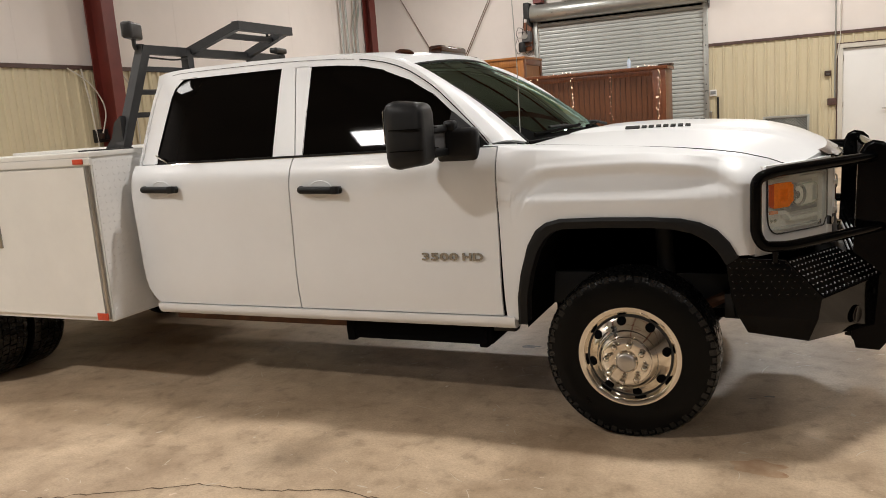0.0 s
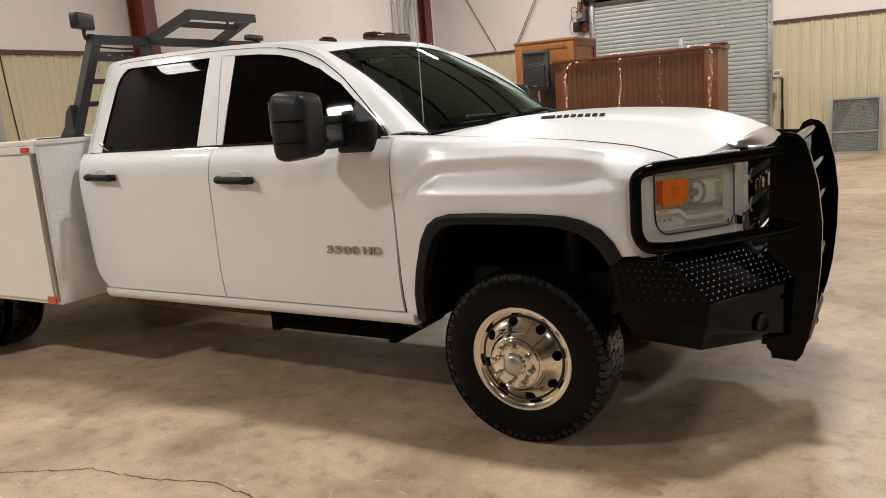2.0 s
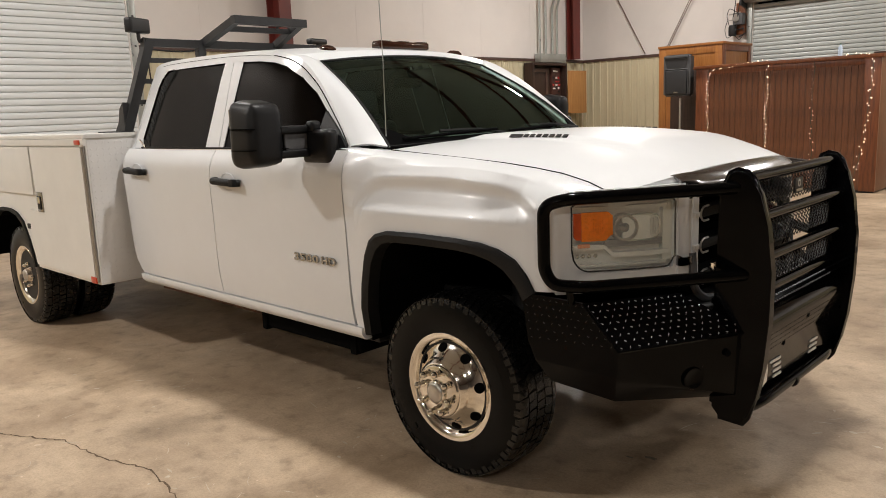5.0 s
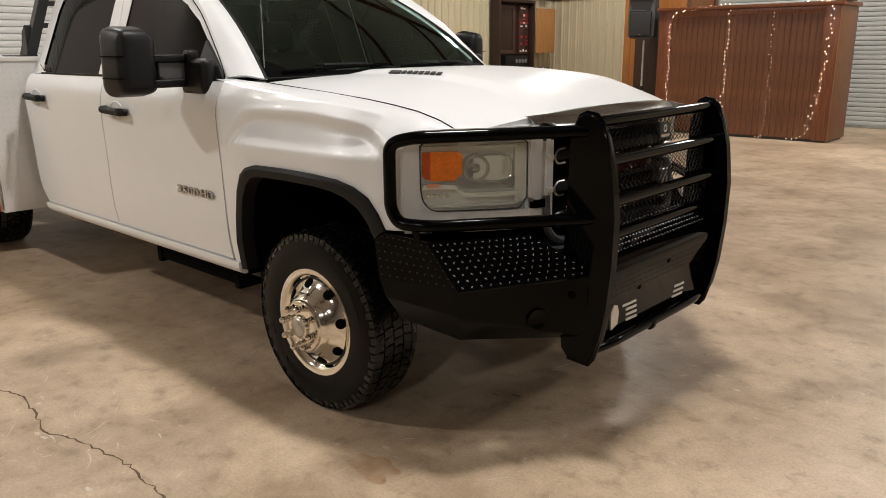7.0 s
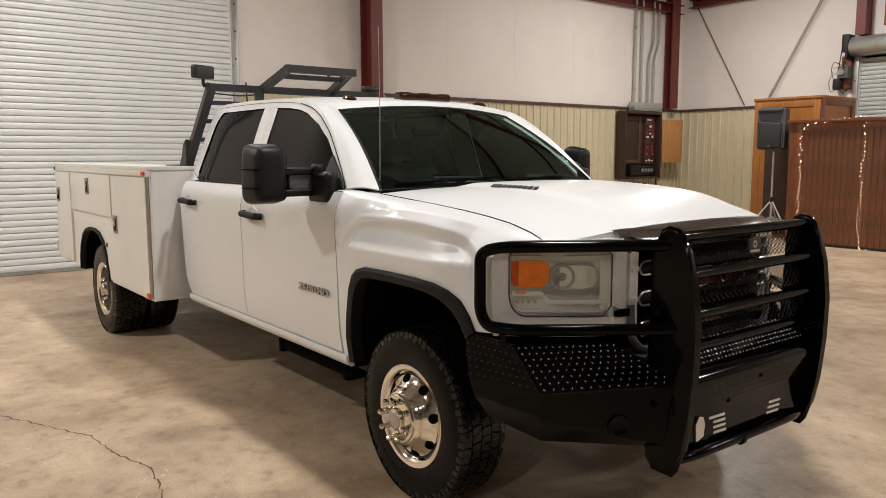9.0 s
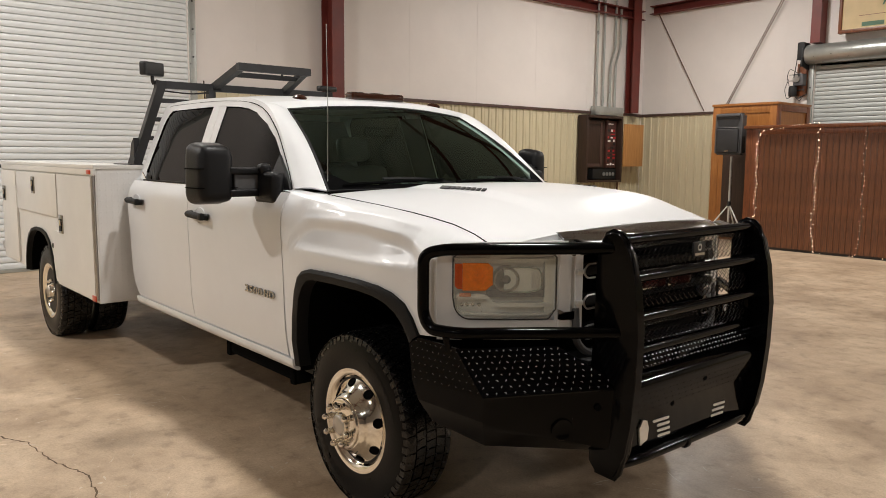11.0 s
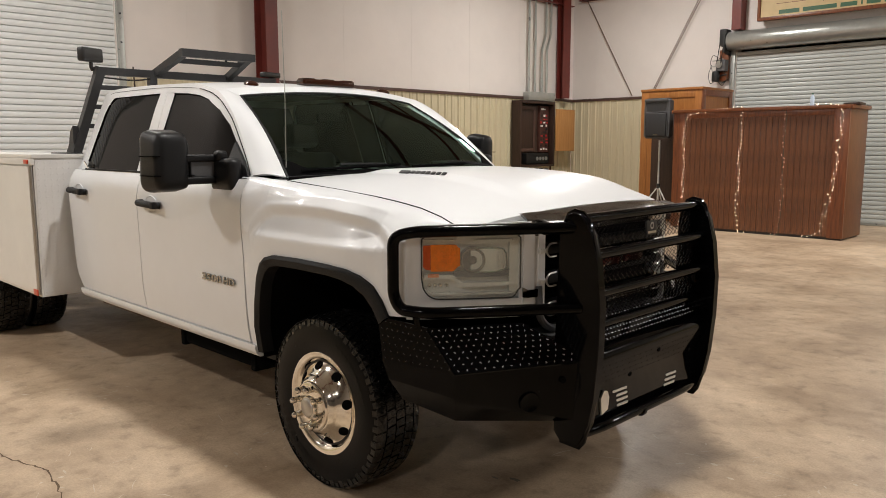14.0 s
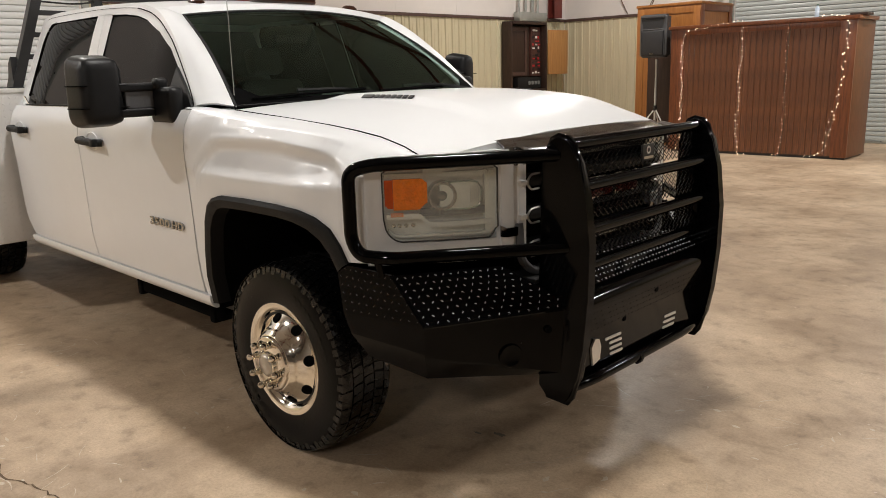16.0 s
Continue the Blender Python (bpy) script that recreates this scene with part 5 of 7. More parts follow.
B_SEAM = [(0.56, -1.815), (0.9, -1.805), (1.3, -1.785), (1.42, -1.775), (1.65, -1.80), (1.95, -1.835)]
for s in (-1, 1):
    front_x = lambda z: lerp_table([(0.56, -0.612), (1.0, -0.602), (1.42, -0.598)], z)
    bs = lambda z: lerp_table(B_SEAM, z)
    rd = door_part("rear_door", s, lambda z: rear_edge(z), lambda z: bs(z) - 0.004, truck)
    fd = door_part("front_door", s, lambda z: bs(z) + 0.004, lambda z: front_x(z) - 0.004, truck)
    seal = lambda x, z: body_w(x, z) - 0.016
    part("door_seal", row_patch([0.555, 0.61], lambda z: -2.84, lambda z: -0.60, 30, seal, s, 0.01), "well", truck)
    part("door_seal", row_patch(spread(0.56, 1.41, 14), lambda z: bs(z) - 0.025, lambda z: bs(z) + 0.025, 2, seal, s, 0.01), "well", truck)
    part("door_seal", row_patch(spread(0.56, 1.40, 14), lambda z: front_x(z) - 0.025, lambda z: front_x(z) + 0.02, 2, seal, s, 0.01), "well", truck)
    # pillars and roof rail over the belt line
    zs = spread(1.416, 1.905, 10)
    win_r_rear = lambda z: lerp_table([(b, a) for a, b in WIN_R_TOP[:5]], z)
    part("rear_pillar", row_patch(zs, lambda z: rear_edge(z), lambda z: win_r_rear(z), 8, house_w, s), "paint", truck)
    part("centre_pillar", row_patch(zs, lambda z: -1.925, lambda z: bs(z) - 0.004, 4, house_w, s), "paint", rd)
    part("centre_pillar", row_patch(zs, lambda z: bs(z) + 0.004, lambda z: -1.725, 4, house_w, s), "paint", fd)
    top = lambda x: smooth_table(ROOF_EDGE, x)

    def under(x):
        if x < -2.64:
            return smooth_table([(-2.86, 1.86), (-2.69, 1.905), (-2.60, 1.908)], x)
        if x < -1.735:
            return 1.905 if x < -1.93 else 1.905 - 0.008 * (x + 1.93) / 0.2
        return lerp_table(WIN_F_TOP, x)
    xs = sorted(set(spread(-2.86, -1.5, 28) + spread(-1.5, -0.645, 28)))
    part("roof_rail", side_patch(xs, under, top, 5, house_w, s), "paint", truck)
    seam = [(x, under(x) + 0.62 * (top(x) - under(x))) for x in spread(-2.74, -0.66, 60)]
    for x0, x1, rad in ((-2.78, -1.45, 0.0012), (-1.45, -0.60, 0.0028)):
        part("roof_seam", tube([(x, s * (house_w(x, z) + 0.0005), z) for x, z in seam if x0 <= x <= x1], rad, 6), "well", truck, "dark gap along the roof edge")
    part("belt_sill", row_patch([1.413, 1.424], lambda z: -2.74, lambda z: -0.70, 30, lambda x, z: house_w(x, 1.40) + 0.010, s, 0.05), "trim_black", truck)
    part("chrome_strip", tube([(x, s * (house_w(x, 1.41) + 0.008), 1.412 + 0.055 * step(-2.66, -2.76, x)) for x in spread(-2.76, -0.80, 40)], 0.006, 6), "chrome", truck)
    # glass, a little behind the pillars
    inner = lambda x, z: house_w(x, z) - 0.007
    zs = spread(1.41, 1.91, 10)
    g = part("rear_window", row_patch(zs, lambda z: win_r_rear(z) - 0.02, lambda z: -1.91, 10, inner, s, 0.004), "darkglass", rd, "black tinted window")
    xs2 = spread(-1.75, -0.672, 30)
    part("front_window", side_patch(xs2, lambda x: 1.395, lambda x: lerp_table(WIN_F_TOP, x) + 0.012, 6, inner, s, 0.004), "darkglass", fd, "black tinted window")
    bm = bmesh.new()
    add_tube(bm, [(x, s * (house_w(x, z) - 0.004), z) for x, z in WIN_F_TOP], 0.0045, 6)
    add_tube(bm, [(x, s * (house_w(x, z) - 0.004), z) for x, z in WIN_R_TOP + [(-1.925, 1.42)]], 0.0045, 6)
    add_tube(bm, [(-1.728, s * (house_w(-1.7, z) - 0.004), z) for z in (1.42, 1.65, 1.895)], 0.0045, 6)
    part("window_seal", bm, "well", truck)
    # mirror sail behind the front window's lower corner
    bm = prism([(-0.90, 1.39), (-0.665, 1.365), (-0.655, 1.42), (-0.74, 1.503), (-0.86, 1.600)], 0.02, "y", 0.0)
    for v in bm.verts:
        v.co.y = s * (house_w(v.co.x, v.co.z) - 0.006 + v.co.y)
    part("mirror_sail", bm, "mirror_black", truck)
    # rocker under the doors
    part("rocker", side_patch(spread(-2.86, -0.555, 30), lambda x: 0.508, lambda x: 0.570, 4, lambda x, z: 0.988 - 2.0 * (0.55 - z) ** 2 * (8 if z < 0.55 else 1), s, 0.08), "paint", truck)
    # fender
    zb = lambda x: 0.555 if x < -0.535 else (lerp_table(ARCH, x) if x < 0.485 else 0.890 if x < 0.556 else 1.215)
    zt = lambda x: lerp_table(HOODLINE, x)
    xs = sorted(set([-0.596, -0.57, -0.548, -0.536] + [a for a, _ in ARCH] + spread(-0.48, 0.48, 26) + [0.52, 0.555]))
    fd_ob = part("fender", side_patch(xs, zb, zt, 84, fender_soft, s, 0.04), "paint", truck, sharp=60)
    part("fender_shoulder", grid([[(x, s * (hood_edge(x) + 0.004), lerp_table(HOODLINE, x) - 0.002), (x, s * (0.5 * hood_edge(x) + 0.5 * fender_w(max(x, -0.596), lerp_table(HOODLINE, x))), lerp_table(HOODLINE, x) + 0.006 * (1 - step(-0.1, 0.45, x))), (x, s * (fender_w(max(x, -0.596), lerp_table(HOODLINE, x)) - 0.001), lerp_table(HOODLINE, x) - 0.001)] for x in spread(-0.68, 0.50, 24)]), "paint", fd_ob)
    part("fender_tip", side_patch([0.555, 0.58, 0.60, 0.62, 0.64, 0.66, 0.68], lambda x: 1.216, zt, 16, fender_w, s, 0.03), "paint", fd_ob, sharp=60)
    # wheel-arch trim and liner
    rows = []
    for (ax, az), (bx, bz) in zip(ARCH, ARCH_IN):
        wo, wi = fender_w(ax, az), fender_w(bx, bz)
        rows.append([(ax, s * (wo - 0.03), az), (ax, s * (wo + 0.014), az), (ax + (bx - ax) * 0.3, s * (wo + 0.022), az + (bz - az) * 0.3), (bx, s * (wi + 0.012), bz), (bx + (bx - ax) * 0.1, s * (wi - 0.05), bz + (bz - az) * 0.1)])
    part("wheel_arch_trim", grid(rows), "trim_black", truck, "matt black wheel-arch moulding")
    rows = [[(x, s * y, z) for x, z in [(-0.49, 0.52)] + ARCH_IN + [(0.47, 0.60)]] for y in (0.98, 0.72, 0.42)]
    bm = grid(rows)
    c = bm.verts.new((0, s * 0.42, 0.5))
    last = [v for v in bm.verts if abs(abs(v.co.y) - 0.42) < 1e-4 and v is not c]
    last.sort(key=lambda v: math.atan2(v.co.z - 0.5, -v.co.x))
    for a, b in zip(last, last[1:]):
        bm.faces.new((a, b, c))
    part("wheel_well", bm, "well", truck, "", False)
    # handles
    for x0, z0, par in ((-2.685, 1.272, rd), (-1.585, 1.240, fd)):
        y0 = body_w(x0, z0)
        part("handle_cup", revolve([(0.002, 0.0), (0.055, 0.0), (0.062, 0.006), (0.066, 0.003)], 24, "y"), "paint", par).matrix_basis = Matrix.Translation((x0 + 0.0, s * (y0 - 0.0), z0)) @ Matrix.Diagonal((1.15, s, 0.75, 1))
        part("handle", tube(fillet([(x0 - 0.12, s * (y0 + 0.005), z0 + 0.004), (x0 - 0.105, s * (y0 + 0.040), z0 + 0.004), (x0 + 0.105, s * (y0 + 0.040), z0 - 0.002), (x0 + 0.12, s * (y0 + 0.005), z0 - 0.004)], 0.03), 0.020, 10), "trim_black", par, "black pull handle")
        part("handle_key_cap", box((x0 + 0.09, s * (y0 + 0.045) - 0.016, z0 - 0.022), (x0 + 0.132, s * (y0 + 0.045) + 0.016, z0 + 0.02), 0.01), "trim_black", par)

# roof
rows = []
for x in spread(-2.795, -1.24, 26):
    e = smooth_table(ROOF_EDGE, x)
    w = house_w(x, e) - 0.002
    rows.append([(x + (0.11 * (1 - (y / w) ** 2) if x > -1.6 else 0) * step(-1.6, -1.24, x) - 0.05 * (1 - (y / w) ** 2) * step(-2.6, -2.795, x), y, e + 0.034 * (1 - abs(y / w) ** 2.4) * step(-2.85, -2.6, x)) for y in spread(-w, w, 24)])
part("roof", thicken(grid(rows), (0, 0, -0.02)), "paint", truck)
# cab back
part("cab_back", grid([[(rear_edge(z) - 0.05 * (1 - (y / w) ** 2) + 0.03, y, z) for y, w in [(yy * (body_w(-2.9, z) if z < 1.41 else house_w(-2.8, z)), body_w(-2.9, z) if z < 1.41 else house_w(-2.8, z)) for yy in spread(-1, 1, 10)]] for z in spread(0.55, 1.95, 14)]), "paint", truck)


# windshield and its pillars
def ws(u, v):
    """u from -1 to 1 across, v from 0 at the cowl to 1 at the roof."""
    yb, yt = 0.80 * u, 0.655 * u
    x = (-0.36 - 0.13 * u * u) * (1 - v) + (-1.085 - 0.075 * u * u) * v
    z = (1.430 - 0.010 * u * u) * (1 - v) + (1.895 - 0.035 * u * u) * v
    b = 0.035 * math.sin(math.pi * v)
    return (x + b * 0.6, yb * (1 - v) + yt * v, z + b * 0.6)


wsh = part("windshield", grid([[ws(u, v) for u in spread(-1, 1, 20)] for v in spread(0, 1, 12)]), "windshield", truck, "large raked windshield")
wsh.visible_shadow = False
bm = bmesh.new()
ring = [ws(u, 0) for u in spread(-1, 1, 16)] + [ws(1, v) for v in spread(0, 1, 10)][1:] + [ws(u, 1) for u in spread(1, -1, 16)][1:] + [ws(-1, v) for v in spread(1, 0, 10)][1:]
add_tube(bm, [(x - 0.004, y, z - 0.004) for x, y, z in ring], 0.012, 6, False)
part("windshield_seal", bm, "trim_black", truck)
for s in (-1, 1):
    rows = []
    for v in spread(0, 1, 14):
        a = Vector(ws(s * 1.0, v))
        x = -0.64 + (-1.24 + 0.64) * v
        e = smooth_table(ROOF_EDGE, x)
        b = Vector((x, s * (house_w(x, e)), e))
        m = (a + b) / 2 + Vector((0.012, s * 0.012, 0.014))
        rows.append([b, b.lerp(m, 0.55) + Vector((0, 0, 0.003)), m, m.lerp(a, 0.5), a])
    part("front_pillar", thicken(grid(rows), (-0.02, -s * 0.02, -0.01)), "paint", truck)
# header strip between roof and windshield
rows = []
for u in spread(-1, 1, 16):
    a = Vector(ws(u, 1.0))
    w = house_w(-1.24, smooth_table(ROOF_EDGE, -1.24)) - 0.002
    y = u * w
    b = Vector((-1.24 + 0.11 * (1 - u * u), y, smooth_table(ROOF_EDGE, -1.24) + 0.034 * (1 - abs(u) ** 2.4)))
    rows.append([b, b.lerp(a, 0.5) + Vector((0, 0, 0.004)), a])
part("roof_header", grid(rows), "paint", truck)

# cab lamps on the roof
for y, w in ((-0.515, 0.045), (0.515, 0.045)):
    x0, z0 = -1.275, 1.930
    part("marker_lamp", revolve([(0.002, 0.03), (0.025, 0.028), (0.043, 0.015), (0.048, -0.01), (0.046, -0.02)], 20, "z"), "amber_dark", truck, "smoked amber roof marker lamp").matrix_basis = Matrix.Translation((x0, y, z0)) @ pose(0, 0, 0, 0, 8, 0) @ Matrix.Diagonal((1.3, 0.85, 1, 1))
bm = box((-1.27, -0.20, 1.945), (-1.185, 0.20, 1.988), 0.014, 3)
bar3 = part("marker_lamp", bm, "amber_dark", truck, "long smoked roof marker lamp bar")
for y in (-0.15, 0, 0.15):
    part("lamp_lens", box((-1.26, y - 0.04, 1.986), (-1.195, y + 0.04, 1.992), 0.002), "amber_dark", bar3)


# hood
def hood(u, v):
    """u 0 at the cowl to 1 at the nose, v -1 to 1 across."""
    a = abs(v)
    x_r, x_f = -0.40 - 0.20 * a ** 2.2, 0.858 - 0.175 * a ** 4
    x = x_r + (x_f - x_r) * u
    y = v * hood_edge(x)
    side = lerp_table(HOODLINE, x) + 0.012
    crown = smooth_table([(0, 1.452), (0.3, 1.462), (0.6, 1.446), (0.8, 1.420), (0.92, 1.386), (1.0, 1.338)], u)
    z = side + (crown - side) * (1 - a ** 3.2)
    bulge = 0.020 * (1 - step(0.37, 0.435, abs(y) - 0.10 * u + 0.04)) * step(-0.02, 0.12, u) * (1 - step(0.74, 0.97, u))
    return (x, y, z + bulge - 0.018)


us, vs = spread(0, 1, 40), spread(-1, 1, 90)
part("hood", thicken(grid([[hood(u, v) for v in vs] for u in us]), (0, 0, -0.055)), "paint", truck, "white hood with a raised centre")
for s in (-1, 1):
    part("hood_gap", tube([(p[0], p[1] + s * 0.002, p[2] + 0.0085) for p in [hood(u, s) for u in spread(0.12, 0.995, 30)]], 0.0022, 6), "well", truck)
# cowl and wipers
part("cowl", grid([[(hood(0, u)[0] + 0.02, 0.80 * u, 1.418) for u in spread(-1, 1, 12)], [(ws(u, 0)[0] - 0.02, 0.82 * u, 1.428) for u in spread(-1, 1, 12)]]), "trim_black", truck)
def on_glass(u, v, out):
    p = Vector(ws(u, v))
    return p + Vector((0.54, 0, 0.84)) * out


def cowl_top(u):
    return 0.055 + 0.13 * step(0.80, 1.0, abs(u))


part("cowl_panel", thicken(grid([[on_glass(u, v * cowl_top(u) - 0.015, 0.005) for u in spread(-1.0, 1.0, 30)] for v in spread(0, 1, 3)]), (-0.004, 0, -0.008)), "well", truck, "black plastic cowl at the windshield base")
for y0 in (-0.70, -0.02):
    wp = part("wiper_arm", tube(fillet([(-0.40, y0 + 0.64, 1.452), (-0.43, y0 + 0.45, 1.478), (-0.475, y0 + 0.22, 1.478)], 0.05), 0.010, 6), "trim_black", truck)
    part("wiper_blade", tube([on_glass((y0 - 0.03 + 0.60 * k) / 0.80, 0.035 + 0.025 * k, 0.016) for k in spread(0, 1, 8)], 0.008, 6), "well", wp)
ant = part("antenna", tube([(-0.54, -0.78, 1.43), (-0.54, -0.775, 1.8), (-0.555, -0.77, 2.25)], 0.0024, 6), "galv", truck, "thin steel whip antenna")
part("antenna_base", revolve([(0.02, 0), (0.02, 0.02), (0.008, 0.045)], 12, "z"), "trim_black", ant).location = (-0.54, -0.78, 1.41)

# hood emblem, shown as plain bars
for s in (-1, 1):
    emb = None
    for i in range(8):
        x0 = -0.03 + i * 0.036
        u = (x0 + 0.45) / 1.24
        bmq = box((-0.013, -0.003, -0.011), (0.013, 0.003, 0.011), 0.002, 1) if i else box((-0.06, -0.003, -0.013), (0.015, 0.003, 0.013), 0.003, 1)
        emb = part("hood_emblem", bmq, "badge_dark", truck, "black hood emblem")
        p = Vector(hood(u, s * 0.405 / 0.845))
        emb.matrix_basis = Matrix.Translation((x0, p.y + s * 0.004, p.z + 0.004)) @ pose(0, 0, 0, s * 58, 0, 0)
# side badge
for s in (-1, 1):
    for letter, at, wide in (("3", -0.140, 1.30), ("5", -0.088, 1.30), ("0", -0.036, 1.30), ("0", 0.016, 1.30), ("H", 0.088, 1.05), ("D", 0.146, 1.05)):
        tb = part("side_badge", text_mesh(letter, 0.072, 0.004, 0.0022), "badge", truck, "chrome character of the door badge", False)
        tb.matrix_basis = Matrix.Translation((-0.865 + (at if s < 0 else -at), s * 1.010, 0.862)) @ (pose(0, 0, 0, 90, 0, 0) if s < 0 else pose(0, 0, 0, 90, 0, 180)) @ Matrix.Diagonal((wide, 0.72, 1, 1))


# ---- nose: lamps, fascia, grille ----


def nose(t):
    """Plan curve from the wheel arch to the grille: t 0 to 1."""
    k = t * (len(NOSE) - 1)
    return smooth_table([(i, p[0]) for i, p in enumerate(NOSE)], k), smooth_table([(i, p[1]) for i, p in enumerate(NOSE)], k)


def nose_sheet(ts, zb, zt, s, nz=4, push=0.0):
    rows = []
    for t in ts:
        x, y = nose(t)
        rows.append([(x + push * 0.8, s * (y + push * 0.6), z) for z in spread(zb(t), zt(t), nz)])
    return grid(rows)


def nose_bar(ts, zb, zt, s, push, depth, nz=2):
    """A strip along the nose curve with a rim of the given depth."""
    return thicken(nose_sheet(ts, zb, zt, s, nz, push), (-0.8 * depth, -s * 0.6 * depth, 0))


def lens_low(t):
    k = min(1.0, max(0.0, (t - 0.268) / 0.115))
    return 0.964 + 0.085 * (1 - math.sqrt(max(0.0, 1 - (1 - k) ** 2))) + 0.036 * step(0.750, 0.800, t)


def lens_high(t):
    return 1.214 + 0.022 * t - 0.012 * step(0.30, 0.268, t) - 0.022 * step(0.765, 0.800, t)


for s in (-1, 1):
    part("fascia", thicken(nose_sheet(spread(0.135, 0.86, 24), lambda t: 0.880, lambda t: 0.958 + 0.02 * step(0.5, 0.2, t), s), (-0.03, -s * 0.03, 0)), "paint", truck)
    part("fascia", thicken(nose_sheet(spread(0.135, 0.268, 12), lambda t: 0.955, lambda t: 1.222, s), (-0.03, -s * 0.03, 0)), "paint", truck)
    part("fascia", thicken(nose_sheet(spread(0.26, 0.88, 24), lambda t: 1.215 + 0.02 * t, lambda t: 1.262 + 0.012 * t, s), (-0.03, -s * 0.03, 0)), "paint", truck)
    # corner of the fascia under the rounded end of the lens
    part("fascia", nose_sheet(spread(0.262, 0.40, 14), lambda t: 0.950, lambda t: lens_low(t) + 0.002, s, 4, 0.001), "paint", truck)
    part("fascia", nose_sheet(spread(0.795, 0.83, 4), lambda t: 0.955, lambda t: 1.24, s, 4, 0.001), "paint", truck)
    lamp = part("headlamp", nose_sheet(spread(0.25, 0.83, 18), lambda t: 0.950, lambda t: 1.228 + 0.02 * t, s, 6, -0.050), "lampbowl", truck, "clouded headlamp with amber turn signal")
    ts = spread(0.268, 0.80, 44)
    ln = part("lamp_lens", nose_sheet(ts, lens_low, lens_high, s, 8, 0.008), "lens", lamp, "clouded clear lens")
    ln.visible_shadow = False
    bm = bmesh.new()
    edge = [(t, lens_low(t)) for t in ts] + [(0.80, z) for z in spread(lens_low(0.80), lens_high(0.80), 6)[1:]] + [(t, lens_high(t)) for t in ts[::-1][1:]] + [(0.268, z) for z in spread(lens_high(0.268), lens_low(0.268), 6)[1:]]
    add_tube(bm, [(nose(t)[0] + 0.004, s * (nose(t)[1] + 0.003), z) for t, z in edge], 0.0034, 6, False)
    part("lamp_surround", bm, "trim_black", lamp)
    # amber side marker and ribbed turn signal
    part("side_marker", nose_bar(spread(0.280, 0.330, 5), lambda t: 1.084 + 0.012 * step(0.30, 0.28, t), lambda t: 1.184, s, 0.0098, 0.012), "amber_deep", lamp, "dark amber side marker")
    tsg = spread(0.332, 0.492, 32)
    part("turn_signal", nose_bar(tsg, lambda t: 1.078 + 0.022 * step(0.455, 0.492, t), lambda t: 1.186 - 0.014 * step(0.47, 0.492, t), s, 0.0095, 0.012, 6), "amber", lamp, "amber turn signal")
    for k in range(7):
        t0 = 0.392 + 0.009 * k
        part("signal_rib", nose_bar([t0, t0 + 0.004], lambda t: 1.106, lambda t: 1.160, s, 0.0115, 0.004), "amber", lamp, "", False)
    part("amber_reflector", nose_bar(spread(0.315, 0.385, 5), lambda t: 1.052, lambda t: 1.066, s, 0.0, 0.01), "amber", lamp)
    # projector in its rounded housing
    part("projector_housing", nose_bar(spread(0.545, 0.716, 12), lambda t: 1.070 + 0.014 * step(0.69, 0.716, t), lambda t: 1.168 - 0.010 * step(0.69, 0.716, t), s, -0.014, 0.03), "lampwhite", lamp)
    part("housing_rim", tube([Vector((nose(t)[0] - 0.008, s * (nose(t)[1] - 0.006), z)) for t, z in [(0.56, 1.168), (0.66, 1.168), (0.70, 1.162), (0.716, 1.145), (0.716, 1.095), (0.70, 1.078), (0.66, 1.070), (0.56, 1.070)]], 0.0035, 6), "chrome", lamp)
    for k in range(6):
        t0 = 0.668 + 0.0085 * k
        part("housing_rib", nose_bar([t0, t0 + 0.004], lambda t: 1.086, lambda t: 1.152, s, -0.008, 0.006), "satin", lamp, "", False)
    px, py = nose(0.555)
    d = Vector((0.8, s * 0.6, 0)).normalized()
    rot = d.to_track_quat("Y", "Z").to_matrix().to_4x4()
    at = Matrix.Translation((px - d.x * 0.010, s * py - d.y * 0.010, 1.119)) @ rot
    part("projector", revolve([(0.006, -0.03), (0.030, -0.024), (0.036, -0.010), (0.043, 0.004), (0.050, 0.004), (0.053, -0.006), (0.054, -0.035)], 32, "y"), "topchrome", lamp).matrix_basis = at
    part("projector_lens", revolve([(0.003, 0.000), (0.014, -0.002), (0.026, -0.009), (0.033, -0.018)], 24, "y"), "darkchrome", lamp).matrix_basis = at
    part("lamp_shadow_strip", nose_bar(spread(0.470, 0.745, 14), lambda t: 1.047, lambda t: 1.074, s, -0.022, 0.02), "spk", lamp)
    jog = lambda t: 1.047 - 0.033 * step(0.458, 0.508, t)
    part("lamp_divider", nose_bar(spread(0.290, 0.772, 40), lambda t: jog(t) - 0.004, lambda t: jog(t) + 0.013, s, -0.008, 0.035), "lampbright", lamp)
    part("lower_reflector", nose_bar(spread(0.30, 0.775, 20), lambda t: max(0.975, lens_low(t) + 0.008), lambda t: max(0.982, lens_low(t) + 0.016), s, -0.016, 0.03), "lampbright", lamp)
    for k in range(4):
        t0 = 0.335 + 0.034 * k
        dm = part("reflector_dimple", revolve([(0.002, 0.003), (0.006, 0.002), (0.009, -0.003)], 12, "y"), "chrome", lamp)
        dm.matrix_basis = Matrix.Translation((nose(t0)[0] - 0.034, s * (nose(t0)[1] - 0.026), 1.012)) @ rot
    part("lamp_bezel", nose_bar(spread(0.738, 0.796, 6), lambda t: 0.985, lambda t: 1.206, s, -0.018, 0.03), "lampwhite", lamp)
    part("lamp_eyebrow", nose_bar(spread(0.283, 0.79, 18), lambda t: 1.190, lambda t: 1.203, s, -0.006, 0.04), "lampbright", lamp)
